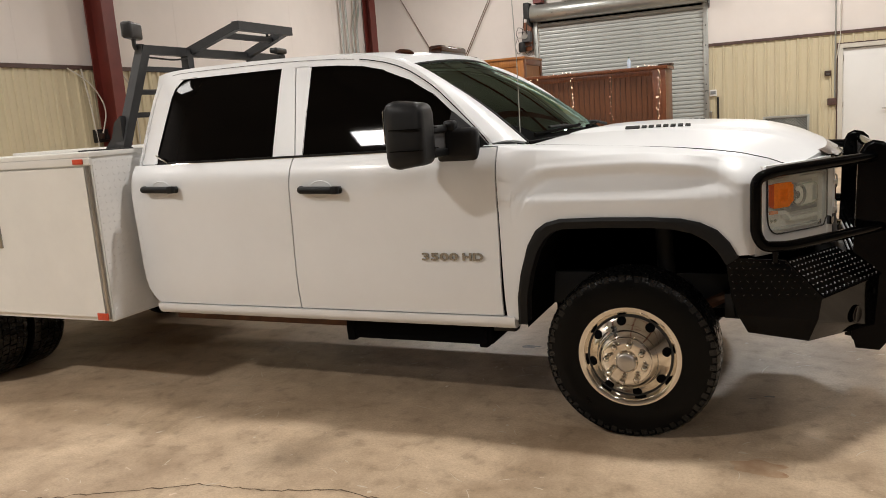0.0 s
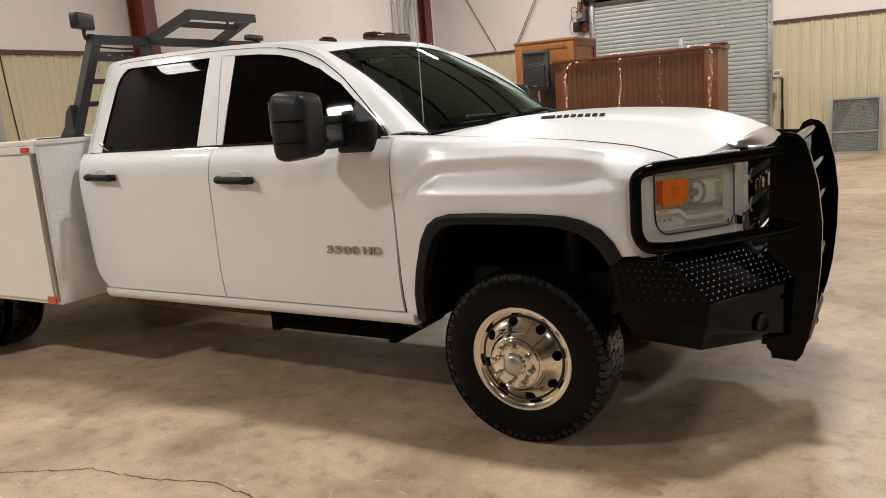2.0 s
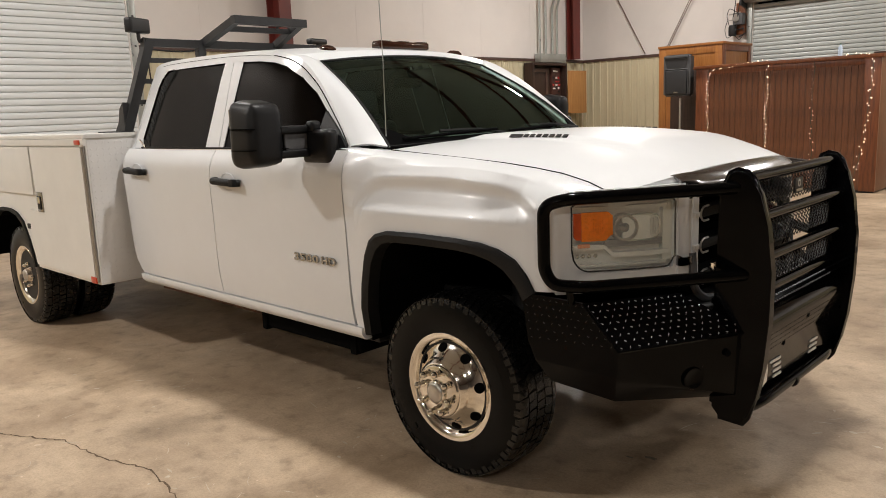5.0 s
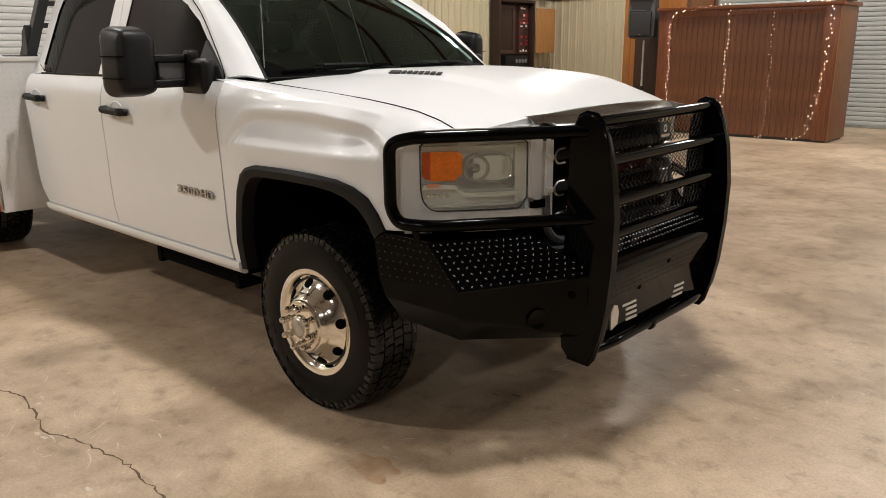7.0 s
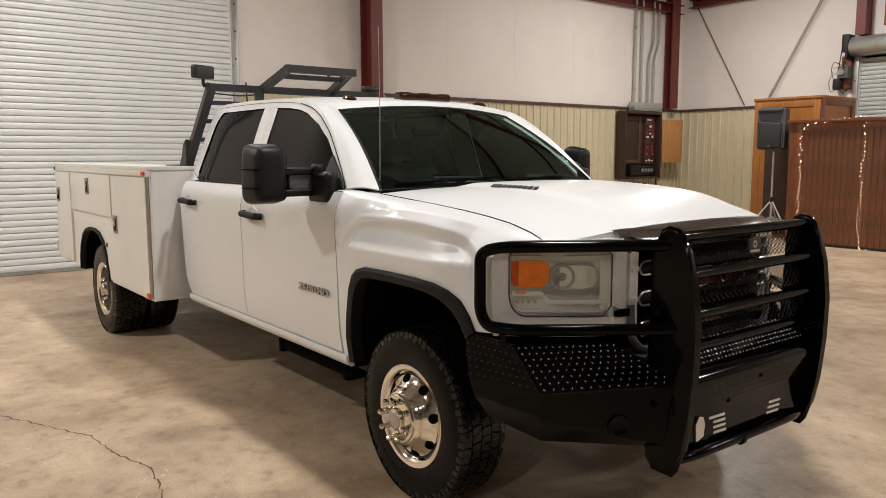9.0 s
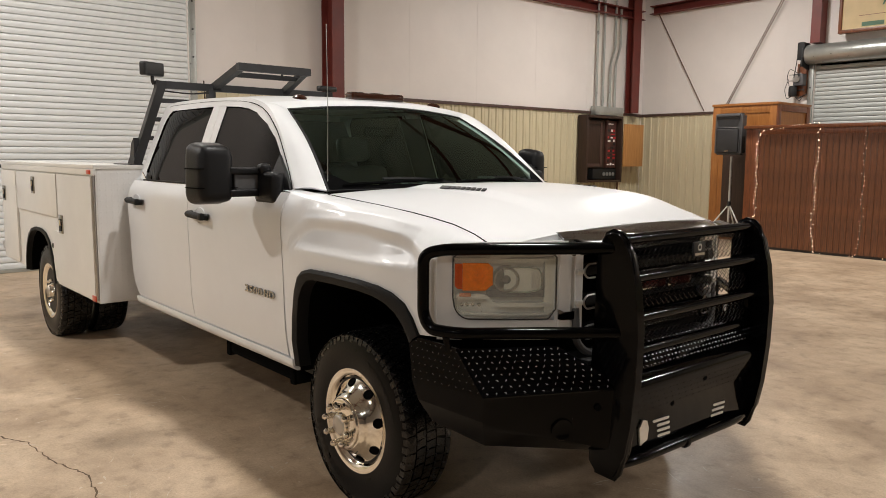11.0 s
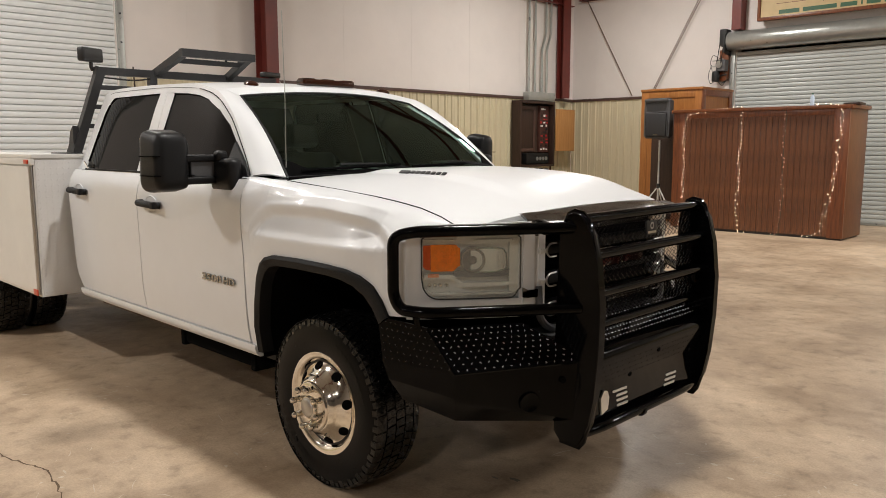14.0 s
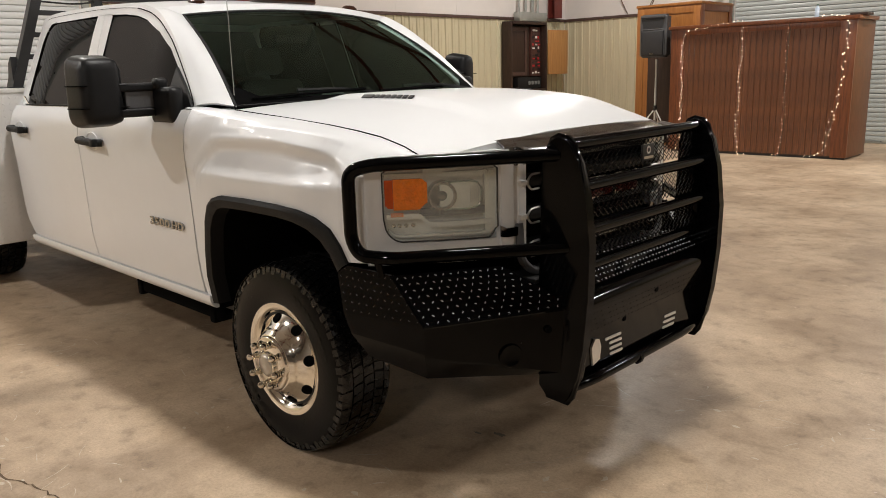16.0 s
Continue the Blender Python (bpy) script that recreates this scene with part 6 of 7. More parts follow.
    # polished strip beside grille, satin band for a painted reflection; tab under the lamp
    part("grille_side_trim", thicken(nose_sheet(spread(0.822, 0.905, 6), lambda t: 0.905, lambda t: 1.262, s, 6, 0.007), (-0.03, 0, 0)), "paint", truck, "cream painted trim beside the lamp")
    part("grille_side_trim", thicken(nose_sheet(spread(0.908, 0.94, 4), lambda t: 0.930, lambda t: 1.262, s, 6, 0.002), (-0.03, 0, 0)), "satin", truck, "satin band for a grey reflection beside the grille")
    part("grille_side_trim", thicken(nose_sheet(spread(0.943, 1.0, 5), lambda t: 0.915, lambda t: 1.262, s, 6, 0.009), (-0.03, 0, 0)), "paint", truck, "cream trim beside the grille")
    part("trim_tab", nose_bar(spread(0.815, 0.965, 8), lambda t: 0.958 + 0.10 * max(0.0, 0.85 - t), lambda t: 0.990 + 0.012 * step(0.86, 0.815, t), s, 0.016, 0.02), "darkchrome", truck, "dark chrome tab under the headlamp")

# grille: dark box, fat bars with bright ends, emblem blocks, bright upper trim
part("grille_backing", box((0.74, -0.49, 0.72), (0.80, 0.49, 1.27)), "well", truck, "", False)
for z in (0.896, 1.021, 1.146, 1.235):
    part("grille_bar", box((0.80, -0.455, z - 0.020), (0.880, 0.455, z + 0.020), 0.010), "trim_black", truck)
for s in (-1, 1):
    for z in (0.896, 1.021, 1.146):
        part("bar_end_trim", tube(fillet([(0.888, s * 0.405, z + 0.028), (0.890, s * 0.455, z + 0.028), (0.890, s * 0.474, z + 0.010), (0.890, s * 0.474, z - 0.010), (0.890, s * 0.455, z - 0.028), (0.888, s * 0.405, z - 0.028)], 0.012, 3), 0.0042, 6), "brushed", truck)
        part("bar_end_tab", box((0.872, s * 0.494 - 0.018, z - 0.010), (0.888, s * 0.494 + 0.018, z + 0.010), 0.003), "satin", truck)
    # lower corner of the grille surround
    part("grille_surround", tube(fillet([(0.872, s * 0.505, 1.00), (0.882, s * 0.505, 0.86), (0.90, s * 0.46, 0.815), (0.915, s * 0.36, 0.812)], 0.05, 6), 0.016, 8), "spk", truck, "dark grey grille surround")
for y in (-0.2, 0.0, 0.2):
    part("emblem_border", box((0.880, y - 0.088, 1.028), (0.890, y + 0.088, 1.118), 0.008), "chrome", truck, "chrome border of a grille emblem block")
    part("grille_badge", box((0.889, y - 0.078, 1.037), (0.899, y + 0.078, 1.109), 0.004), "badge_red", truck, "dark red grille emblem block")
part("lower_grille_trim", tube(fillet([(0.905, -0.40, 0.95), (0.905, -0.385, 0.882), (0.905, 0.345, 0.882), (0.905, 0.40, 0.95)], 0.05, 6), 0.012, 8), "chrome", truck, "bright trim round the lower grille")
rows = []
for y in spread(-0.556, 0.556, 24):
    e = (abs(y) / 0.556) ** 3
    x = 0.858 - 0.175 * (abs(y) / 0.81) ** 4
    z = 1.318 - 0.020 * (y / 0.556) ** 2
    f = 1 - 0.55 * e
    rows.append([(x - 0.012, y, z + 0.004), (x - 0.002, y, z + 0.003), (x + 0.066 * f, y, z - 0.040 * f), (x + 0.078 * f, y, z - 0.054), (x + 0.072 * f, y, z - 0.090)])
part("grille_top_trim", thicken(grid(rows), (-0.01, 0, -0.004)), "topchrome", truck, "polished trim along the hood edge")
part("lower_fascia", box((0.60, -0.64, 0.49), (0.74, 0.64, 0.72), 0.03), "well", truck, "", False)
part("bumper_bracket", box((0.40, -0.60, 0.50), (0.62, -0.50, 0.62)), "frame_black", truck, "", False)
part("bumper_bracket", box((0.40, 0.50, 0.50), (0.62, 0.60, 0.62)), "frame_black", truck, "", False)


# ---- grille guard bumper ----
def quad_plate(c, n, m, depth):
    """Plate over four corners, subdivided, solid."""
    a, b, cc, d = (Vector(p) for p in c)
    rows = [[a.lerp(b, i / n).lerp(d.lerp(cc, i / n), k / m) for i in range(n + 1)] for k in range(m + 1)]
    return thicken(grid(rows), depth)


def lugs_on(c, parent, name, material, pitch=0.033, size=0.0068, high=0.0055):
    """Raised treadplate lozenges over a quad, joined."""
    a, b, cc, d = (Vector(p) for p in c)
    bm = bmesh.new()
    nu, nv = int(((b - a).length + (cc - d).length) / 2 / pitch), int(((d - a).length + (cc - b).length) / 2 / pitch)
    for i in range(nu):
        for k in range(nv):
            u, v = (i + 0.5) / nu, (k + 0.5) / nv
            p = a.lerp(b, u).lerp(d.lerp(cc, u), v)
            eu = (b - a).lerp(cc - d, v).normalized()
            ev = (d - a).lerp(cc - b, u).normalized()
            nn = eu.cross(ev).normalized()
            l, w = (eu + ev, eu - ev) if (i + k) % 2 else (eu - ev, eu + ev)
            l, w = l.normalized() * size, w.normalized() * size * 0.36
            vs4 = [bm.verts.new(p + q) for q in (l, w, -l, -w)]
            tp = bm.verts.new(p + nn * high)
            for q in range(4):
                bm.faces.new((vs4[q], vs4[(q + 1) % 4], tp))
    return tagged(part(name, bm, material, parent, "", True, 179), "", "", "", "stuff")


# unseen panels added between nose and bumper to block overhead light
for lo, hi in (((0.50, -0.86, 0.625), (0.80, 0.86, 0.640)), ((0.80, -0.64, 0.595), (0.985, 0.64, 0.610))):
    part("splash_panel", box(lo, hi, 0.004, 1), "frame_black", truck, "", False)
part("nose_panel", box((0.80, -0.50, 0.780), (0.945, 0.50, 0.800), 0.004, 1), "frame_black", truck, "", False)

# centre section: sloping step, rounded nose, face with slots
FACE = [(0.935, 0.822), (1.085, 0.762), (1.112, 0.748), (1.130, 0.722), (1.132, 0.695), (1.092, 0.585), (1.086, 0.465), (1.078, 0.392), (1.060, 0.385), (0.935, 0.400)]


def face_x(z):
    return lerp_table([(z0, x0) for x0, z0 in FACE[7:2:-1]], z)


gg = part("bumper", prism(FACE, 0.97, "y", -0.465), "guard", truck, "gloss black steel replacement bumper", sharp=35)
for s in (-1, 1):
    A, B, C, D = (0.672, s * 0.957, 0.864), (0.815, s * 0.945, 0.704), (1.096, s * 0.46, 0.716), (0.878, s * 0.615, 0.864)
    sd = [(0.43, s * 1.005, 0.885), A, B, (0.455, s * 1.005, 0.70)]
    wing = part("bumper_wing", quad_plate([A, B, C, D] if s < 0 else [D, C, B, A], 10, 10, (0, 0, -0.012)), "guard", gg, "black treadplate bumper wing")
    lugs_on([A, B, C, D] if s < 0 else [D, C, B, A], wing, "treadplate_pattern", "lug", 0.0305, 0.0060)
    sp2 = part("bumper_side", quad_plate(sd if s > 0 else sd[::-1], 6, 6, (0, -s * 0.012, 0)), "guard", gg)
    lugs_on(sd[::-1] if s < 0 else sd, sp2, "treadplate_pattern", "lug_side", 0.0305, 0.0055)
    low = [(0.455, s * 1.005, 0.70), B, (0.80, s * 0.935, 0.600), (0.48, s * 0.995, 0.625)]
    part("bumper_side_lower", quad_plate(low, 4, 4, (0, -s * 0.012, 0)), "guard", gg)
    fr = [B, C, (1.080, s * 0.46, 0.455), (0.80, s * 0.935, 0.600)]
    fp = part("bumper_front_plate", quad_plate(fr, 10, 6, (-0.012, 0, 0)), "guard", gg)
    part("fold_edge", tube([B, C], 0.008, 6), "guard", gg)
    part("fold_edge", tube([A, B], 0.006, 6), "guard", gg)
    part("under_plate", quad_plate([(0.80, s * 0.935, 0.600), (1.080, s * 0.46, 0.454), (1.02, s * 0.46, 0.442), (0.765, s * 0.890, 0.490)], 4, 4, (0, 0, 0.01)), "guard", gg)
    part("under_side_plate", quad_plate([(0.48, s * 0.995, 0.625), (0.80, s * 0.935, 0.600), (0.765, s * 0.890, 0.490), (0.52, s * 0.950, 0.535)], 4, 4, (0, -s * 0.01, 0)), "guard", gg)
    fl = Vector(B).lerp(Vector(C), 0.56) + Vector((-0.004, 0, -0.150))
    nrm = Vector((0.865, s * 0.5, 0))
    hole = part("fog_lamp_recess", revolve([(0.002, 0.0015), (0.034, 0.0018), (0.037, 0.0035), (0.041, 0.003), (0.043, 0.0)], 28, "y"), "guard", fp)
    hole.matrix_basis = Matrix.Translation(fl) @ nrm.to_track_quat("Y", "Z").to_matrix().to_4x4()
    b1 = Vector(B).lerp(Vector(C), 0.80) + Vector((0.004, 0, -0.07))
    # black disc stands for the shade inside a drilled hole
    bt2 = part("plate_hole", revolve([(0.001, 0.003), (0.012, 0.003), (0.014, 0.0)], 12, "y"), "well", fp)
    bt2.matrix_basis = Matrix.Translation(b1) @ nrm.to_track_quat("Y", "Z").to_matrix().to_4x4()
    # upright plates with rolled edges
    up = [(0.976, 0.400), (0.980, 0.346), (1.080, 0.340), (1.104, 0.372), (1.130, 0.46), (1.153, 0.58), (1.170, 0.76), (1.174, 0.95), (1.155, 1.12), (1.125, 1.235), (1.104, 1.295), (1.076, 1.322), (1.035, 1.331), (1.000, 1.315), (0.980, 1.275), (0.974, 1.22), (0.967, 0.95), (0.957, 0.75), (0.948, 0.5)]
    bm = prism(up, 0.040, "y", (-0.502 if s < 0 else 0.488))
    bmesh.ops.bevel(bm, geom=[e for e in bm.edges if abs(e.verts[0].co.y - e.verts[1].co.y) < 1e-6], offset=0.015, segments=3, affect="EDGES")
    part("upright_plate", bm, "guard", gg, "tall black curved upright plate", sharp=60)
    # headlamp hoop
    hp = [(1.035, s * 0.49, 1.256), (0.62, s * 0.985, 1.246), (0.555, s * 1.03, 1.225), (0.555, s * 1.03, 0.99), (0.585, s * 1.02, 0.935), (0.68, s * 0.955, 0.925), (1.075, s * 0.49, 0.935)]
    part("lamp_hoop", tube(fillet(hp, 0.075, 7), 0.0235, 14), "guard", gg, "black tubular headlamp guard hoop")
    part("hoop_post", tube([(0.63, s * 0.985, 0.93), (0.63, s * 0.965, 0.86)], 0.014, 8), "guard", gg)
for z, x in ((1.288, 1.055), (1.145, 1.098), (0.990, 1.110), (0.848, 1.080)):
    part("cross_tube", tube([(x, -0.48, z), (x, 0.50, z)], 0.022, 16), "guard", gg)
part("lower_tube", tube(fillet([(1.075, -0.48, 0.405), (1.105, -0.36, 0.412), (1.105, 0.36, 0.412), (1.075, 0.50, 0.405)], 0.08), 0.022, 12), "guard", gg)
part("tube_clamp", tube([(1.105, -0.055, 0.405), (1.105, -0.035, 0.405)], 0.027, 10), "guard", gg)
ctop = [(1.085, -0.46, 0.7635), (1.085, 0.49, 0.7635), (0.935, 0.49, 0.8235), (0.935, -0.46, 0.8235)]
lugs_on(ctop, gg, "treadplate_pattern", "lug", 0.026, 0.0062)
cf = [(1.0925, -0.455, 0.587), (1.0925, 0.485, 0.587), (1.1310, 0.485, 0.693), (1.1310, -0.455, 0.693)]
lugs_on(cf, gg, "treadplate_pattern", "guard", 0.024, 0.0072, 0.003)
# black discs stand for the shade inside the face holes
for y, z in ((-0.131, 0.589), (0.405, 0.592), (0.063, 0.668)):
    part("plate_hole", revolve([(0.001, 0.003), (0.010, 0.003), (0.013, 0.0)], 14, "x"), "well", gg).location = (face_x(z), y, z)
# white inlays on the face paint in the light seen through vent slots
for y0, w0, k0 in ((-0.264, 0.112, 0), (-0.232, 0.086, 1), (-0.228, 0.088, 2), (-0.222, 0.088, 3), (0.196, 0.095, 0), (0.190, 0.098, 1), (0.184, 0.10, 2)):
    z0 = (0.541 if y0 < 0 else 0.515) - k0 * 0.0235
    bm = prism([(y0 + 0.006, z0 - 0.011), (y0 + w0, z0 - 0.014), (y0 + w0 + 0.004, z0 - 0.008), (y0 + w0, z0 - 0.003), (y0 + 0.010, z0), (y0, z0 - 0.004)], 0.003, "x", 0.0)
    for v in bm.verts:
        v.co.x += face_x(v.co.z) + 0.0005
    part("vent_slot", bm, "paper", gg, "white inlay for light seen through a bumper slot", False)
bm = prism([(-0.345, 0.455), (-0.300, 0.47), (-0.296, 0.52), (-0.312, 0.553), (-0.340, 0.560), (-0.36, 0.53)], 0.02, "x", 0.0)
for v in bm.verts:
    v.co.x += face_x(v.co.z) - 0.012
part("tow_tab", bm, "satin", gg, "bright tow tab behind the bumper slot")
# expanded-metal screens between the tubes
for z0, z1, x in ((1.163, 1.270, 1.045), (1.010, 1.127, 1.062), (0.856, 0.972, 1.065)):
    bm = bmesh.new()
    cw, ch = 0.034, 0.026
    nx, nz = int(0.94 / cw), max(2, int((z1 - z0) / ch))
    for i in range(nx):
        for k in range(nz):
            cx, cz = -0.465 + (i + 0.5 + (0.5 if k % 2 else 0)) * cw, z0 + (k + 0.5) * (z1 - z0) / nz
            h = (z1 - z0) / nz
            for sx4 in (-1, 1):
                for sz in (-1, 1):
                    add_tube(bm, [(x, cx + sx4 * cw / 2, cz), (x, cx, cz + sz * h / 2)], 0.0024, 4, False)
    tagged(part("mesh_screen", bm, "mesh_black", gg, "expanded metal screen"), "", "", "", "stuff")
plate = part("screen_badge", box((1.048, 0.035, 1.180), (1.058, 0.125, 1.245), 0.004), "rack", gg)
part("badge_ring", revolve([(0.009, 0.0), (0.013, 0.002), (0.016, 0.0)], 16, "x", True), "brushed", plate).location = (1.058, 0.08, 1.222)
part("badge_bar", box((1.058, 0.045, 1.188), (1.060, 0.115, 1.198)), "brushed", plate, "", False)


# ---- mirrors ----
for s in (-1, 1):
    hw, my = (0.108, 1.238) if s < 0 else (0.070, 1.125)
    bm = box((-1.02, -hw, 1.345), (-0.83, hw, 1.660), 0.06, 5)
    for v in bm.verts:
        if v.co.x > -0.92:
            v.co.y *= 0.86
            v.co.z = 1.5 + (v.co.z - 1.5) * 0.93
        if v.co.z > 1.6:
            v.co.y *= 0.94
    mr = part("tow_mirror", bm, "mirror_black", truck, "large black towing mirror")
    mr.location = (0, s * my, 0)
    part("mirror_glass", box((-1.0212, -hw * 0.78, 1.47), (-1.016, hw * 0.78, 1.62), 0.002, 1), "chrome", mr)
    for z in (1.432, 1.528):
        part("mirror_groove", box((-0.985, -hw - 0.0006, z - 0.0022), (-0.835, hw + 0.0006, z + 0.0022)), "well", mr, "", False)
    ya, yb = sorted((s * 0.955, s * (my - hw * 0.6)))
    part("mirror_arm", box((-0.905, ya, 1.498), (-0.835, yb, 1.536), 0.012, 3), "mirror_black", truck)
    part("mirror_arm", box((-0.905, ya, 1.385), (-0.835, yb, 1.424), 0.012, 3), "mirror_black", truck)
    part("mirror_arm_panel", box((-0.885, s * 1.065 - 0.075, 1.420), (-0.848, s * 1.065 + 0.055, 1.502), 0.006), "spk", truck, "grey sliding sleeve of the mirror", False)
    part("mirror_foot", box((-0.905, s * 0.972 - 0.040, 1.350), (-0.690, s * 0.972 + 0.035, 1.515), 0.035, 4), "mirror_black", truck)
    part("mirror_knob", box((-0.86, s * 0.985 - 0.03, 1.50), (-0.80, s * 0.985 + 0.03, 1.555), 0.02, 3), "mirror_black", truck)


# ---- wheels ----
def tyre(width, radius, rim_r):
    h = width / 2
    prof = [(rim_r, -h * 0.80), (rim_r + 0.015, -h * 0.98), (rim_r + 0.05, -h * 1.04), (radius - 0.085, -h * 1.05), (radius - 0.045, -h * 1.0), (radius - 0.018, -h * 0.93), (radius - 0.006, -h * 0.80), (radius - 0.004, 0)]
    prof = prof + [(r, -y) for r, y in prof[-2::-1]]
    return revolve(prof, 72, "y")


def tread(width, radius):
    """Blocks round the tyre, joined: five rows, narrow grooves between."""
    bm = bmesh.new()
    n = 66
    h = width / 2
    rows = ((-0.99, -0.66, 0.0, 1), (-0.61, -0.24, 0.5, 0), (-0.19, 0.19, 0.2, 0), (0.24, 0.61, 0.5, 0), (0.66, 0.99, 0.0, 1))
    for y0, y1, off, sh in rows:
        for i in range(n):
            a0 = 2 * math.pi * (i + off) / n
            da = 2 * math.pi / n * ((0.93 if i % 3 else 0.90) if sh else (0.82 if i % 3 else 0.88))
            skew = 0.030 * (1 if y0 < -0.3 else -1 if y0 > 0.2 else 0.6) * (1 if i % 2 else 0.55)
            mid = (y0 + y1) / 2
            lo, hi = [], []
            for a, y, k in ((a0, y0, 0), (a0 + da, y0, 0), (a0 + da * 1.04, mid, skew * 0.65), (a0 + da, y1, skew), (a0, y1, skew), (a0 + da * 0.04, mid, skew * 0.65)):
                crown = 0.0035 * y * y + (0.011 if sh and abs(y) > 0.9 else 0)
                for rr, vs in ((radius - 0.014, lo), (radius + 0.002 - crown, hi)):
                    vs.append(bm.verts.new((math.cos(a + k) * rr, y * h, math.sin(a + k) * rr)))
            bm.faces.new(hi)
            for q in range(6):
                bm.faces.new((lo[q], lo[(q + 1) % 6], hi[(q + 1) % 6], hi[q]))
    return bm


def shoulder_lugs(width, radius):
    bm = bmesh.new()
    h = width / 2
    for i in range(66):
        a0 = 2 * math.pi * i / 66
        da = 2 * math.pi / 66 * 0.74
        for sy in (-1, 1):
            inner, vs8 = radius - (0.044 if i % 2 else 0.034), []
            for y in (sy * h * 0.90, sy * h):
                for a, r in ((a0, inner), (a0 + da, inner), (a0 + da, radius - 0.012), (a0, radius - 0.012)):
                    vs8.append(bm.verts.new((math.cos(a) * r, y * (0.952 if r > inner else 1.004), math.sin(a) * r)))
            bm.faces.new(vs8[4:])
            for q in range(4):
                bm.faces.new((vs8[q], vs8[(q + 1) % 4], vs8[4 + (q + 1) % 4], vs8[4 + q]))
    return bm


def dish(profile):
    """Turned polished dish (radius, out) facing -y, its outer skin only."""
    bm = revolve(profile, 96, "y")
    caps = [f for f in bm.faces if len(f.verts) > 4]
    bmesh.ops.delete(bm, geom=caps[1:], context="FACES_ONLY")
    return bm


def wheel(name, front, radius=0.405):
    w = bpy.data.objects.new(name, None)
    scene.collection.objects.link(w)
    w.parent = truck
    W, R = 0.245, 0.218
    ty = part("tyre", tyre(W, radius, R), "rubber", w, "black all-terrain tyre")
    tagged(part("tread", tread(W, radius), "rubber_block", ty, "", False), "", "", "", "stuff")
    tagged(part("shoulder_tread", shoulder_lugs(W, radius), "rubber_block", ty, "", False), "", "", "", "stuff")
    bm = bmesh.new()
    rnd = random.Random(2)
    # raised sidewall lettering as plain bars
    for start, count in ((25, 9), (205, 9)):
        for i in range(count):
            a = radians(start + i * 6.5)
            for r0, r1 in ((0.30, 0.322),):
                a2 = a + radians(4.0)
                y = -W / 2 * 1.045
                q = [bm.verts.new((math.cos(t) * r, y - 0.0035, math.sin(t) * r)) for t, r in ((a, r0), (a2, r0), (a2, r1), (a, r1))]
                bm.faces.new(q)
    bmesh.ops.solidify(bm, geom=bm.faces[:], thickness=0.003)
    tagged(part("sidewall_lettering", bm, "rubber", ty, "", False), "", "", "", "stuff")
    if front:
        prof = [(0.003, -0.205), (0.048, -0.205), (0.052, -0.200), (0.054, -0.190), (0.072, -0.188), (0.108, -0.187), (0.113, -0.184), (0.115, -0.176), (0.122, -0.174), (0.125, -0.164), (0.133, -0.161), (0.136, -0.150), (0.144, -0.144), (0.152, -0.134), (0.190, -0.099), (0.196, -0.097), (0.201, -0.101), (0.206, -0.109), (0.212, -0.116), (0.222, -0.122), (0.240, -0.124), (0.2455, -0.116), (0.243, -0.104)]
        hub_y, hole_r, hole_y, lug_y, lug_r = -0.205, 0.1755, -0.1119, -0.187, 0.088
    else:
        prof = [(0.003, -0.135), (0.050, -0.133), (0.056, -0.120), (0.062, -0.092), (0.080, -0.084), (0.112, -0.080), (0.125, -0.070), (0.150, -0.060), (0.172, -0.062), (0.186, -0.072), (0.198, -0.095), (0.208, -0.112), (0.222, -0.120), (0.240, -0.124), (0.2455, -0.116), (0.243, -0.104)]
        hub_y, hole_r, hole_y, lug_y, lug_r = -0.135, 0.150, -0.061, -0.080, 0.092
    rim = part("rim", dish(prof), "chrome", w, "polished steel wheel cover", sharp=60)
    for k in range(8):
        a = radians(22.5 + 45 * k)
        nrm = Vector((math.cos(a) * 0.716, -0.698, math.sin(a) * 0.716)) if front else Vector((0, -1, 0))
        # black disc stands for the shade inside the hand hole
        hm = part("hand_hole", revolve([(0.001, 0.003), (0.0215, 0.0035), (0.0225, 0.0035), (0.023, -0.004)], 20, "y"), "well", rim, "", True)
        hm.matrix_basis = Matrix.Translation((math.cos(a) * hole_r, hole_y - 0.001, math.sin(a) * hole_r)) @ nrm.to_track_quat("Y", "Z").to_matrix().to_4x4()
        a = radians(45 * k)
        lg = part("lug_nut", revolve([(0.0165, 0.0), (0.015, -0.004), (0.0125, -0.016), (0.0145, -0.021), (0.0145, -0.040), (0.009, -0.048), (0.001, -0.051)], 12, "y"), "chrome", rim)
        lg.location = (math.cos(a) * lug_r, lug_y, math.sin(a) * lug_r)
    cp = part("hub_cap", revolve([(0.001, hub_y - 0.010), (0.036, hub_y - 0.009), (0.044, hub_y - 0.004), (0.047, hub_y + 0.004)], 32, "y"), "brushed", rim)
    part("rim_barrel", revolve([(0.21, -0.10), (0.215, 0.10), (0.20, 0.11), (0.02, 0.11)], 40, "y"), "frame_black", w)
    return w


def placed_wheel(w, x, y, flip, turn=0):
    w.matrix_basis = pose(x, y, 0.400, 0, turn, 180 if flip else 0)
    return w


RX, FY = -4.50, 0.862
fw = placed_wheel(wheel("front_wheel", True), 0.0, -FY, False, 12)
placed_wheel(copy_thing(fw, Matrix()), 0.0, FY, True)
rw = placed_wheel(wheel("rear_wheel", False), RX, -1.075, False, 5)
placed_wheel(copy_thing(rw, Matrix()), RX, 1.075, True)
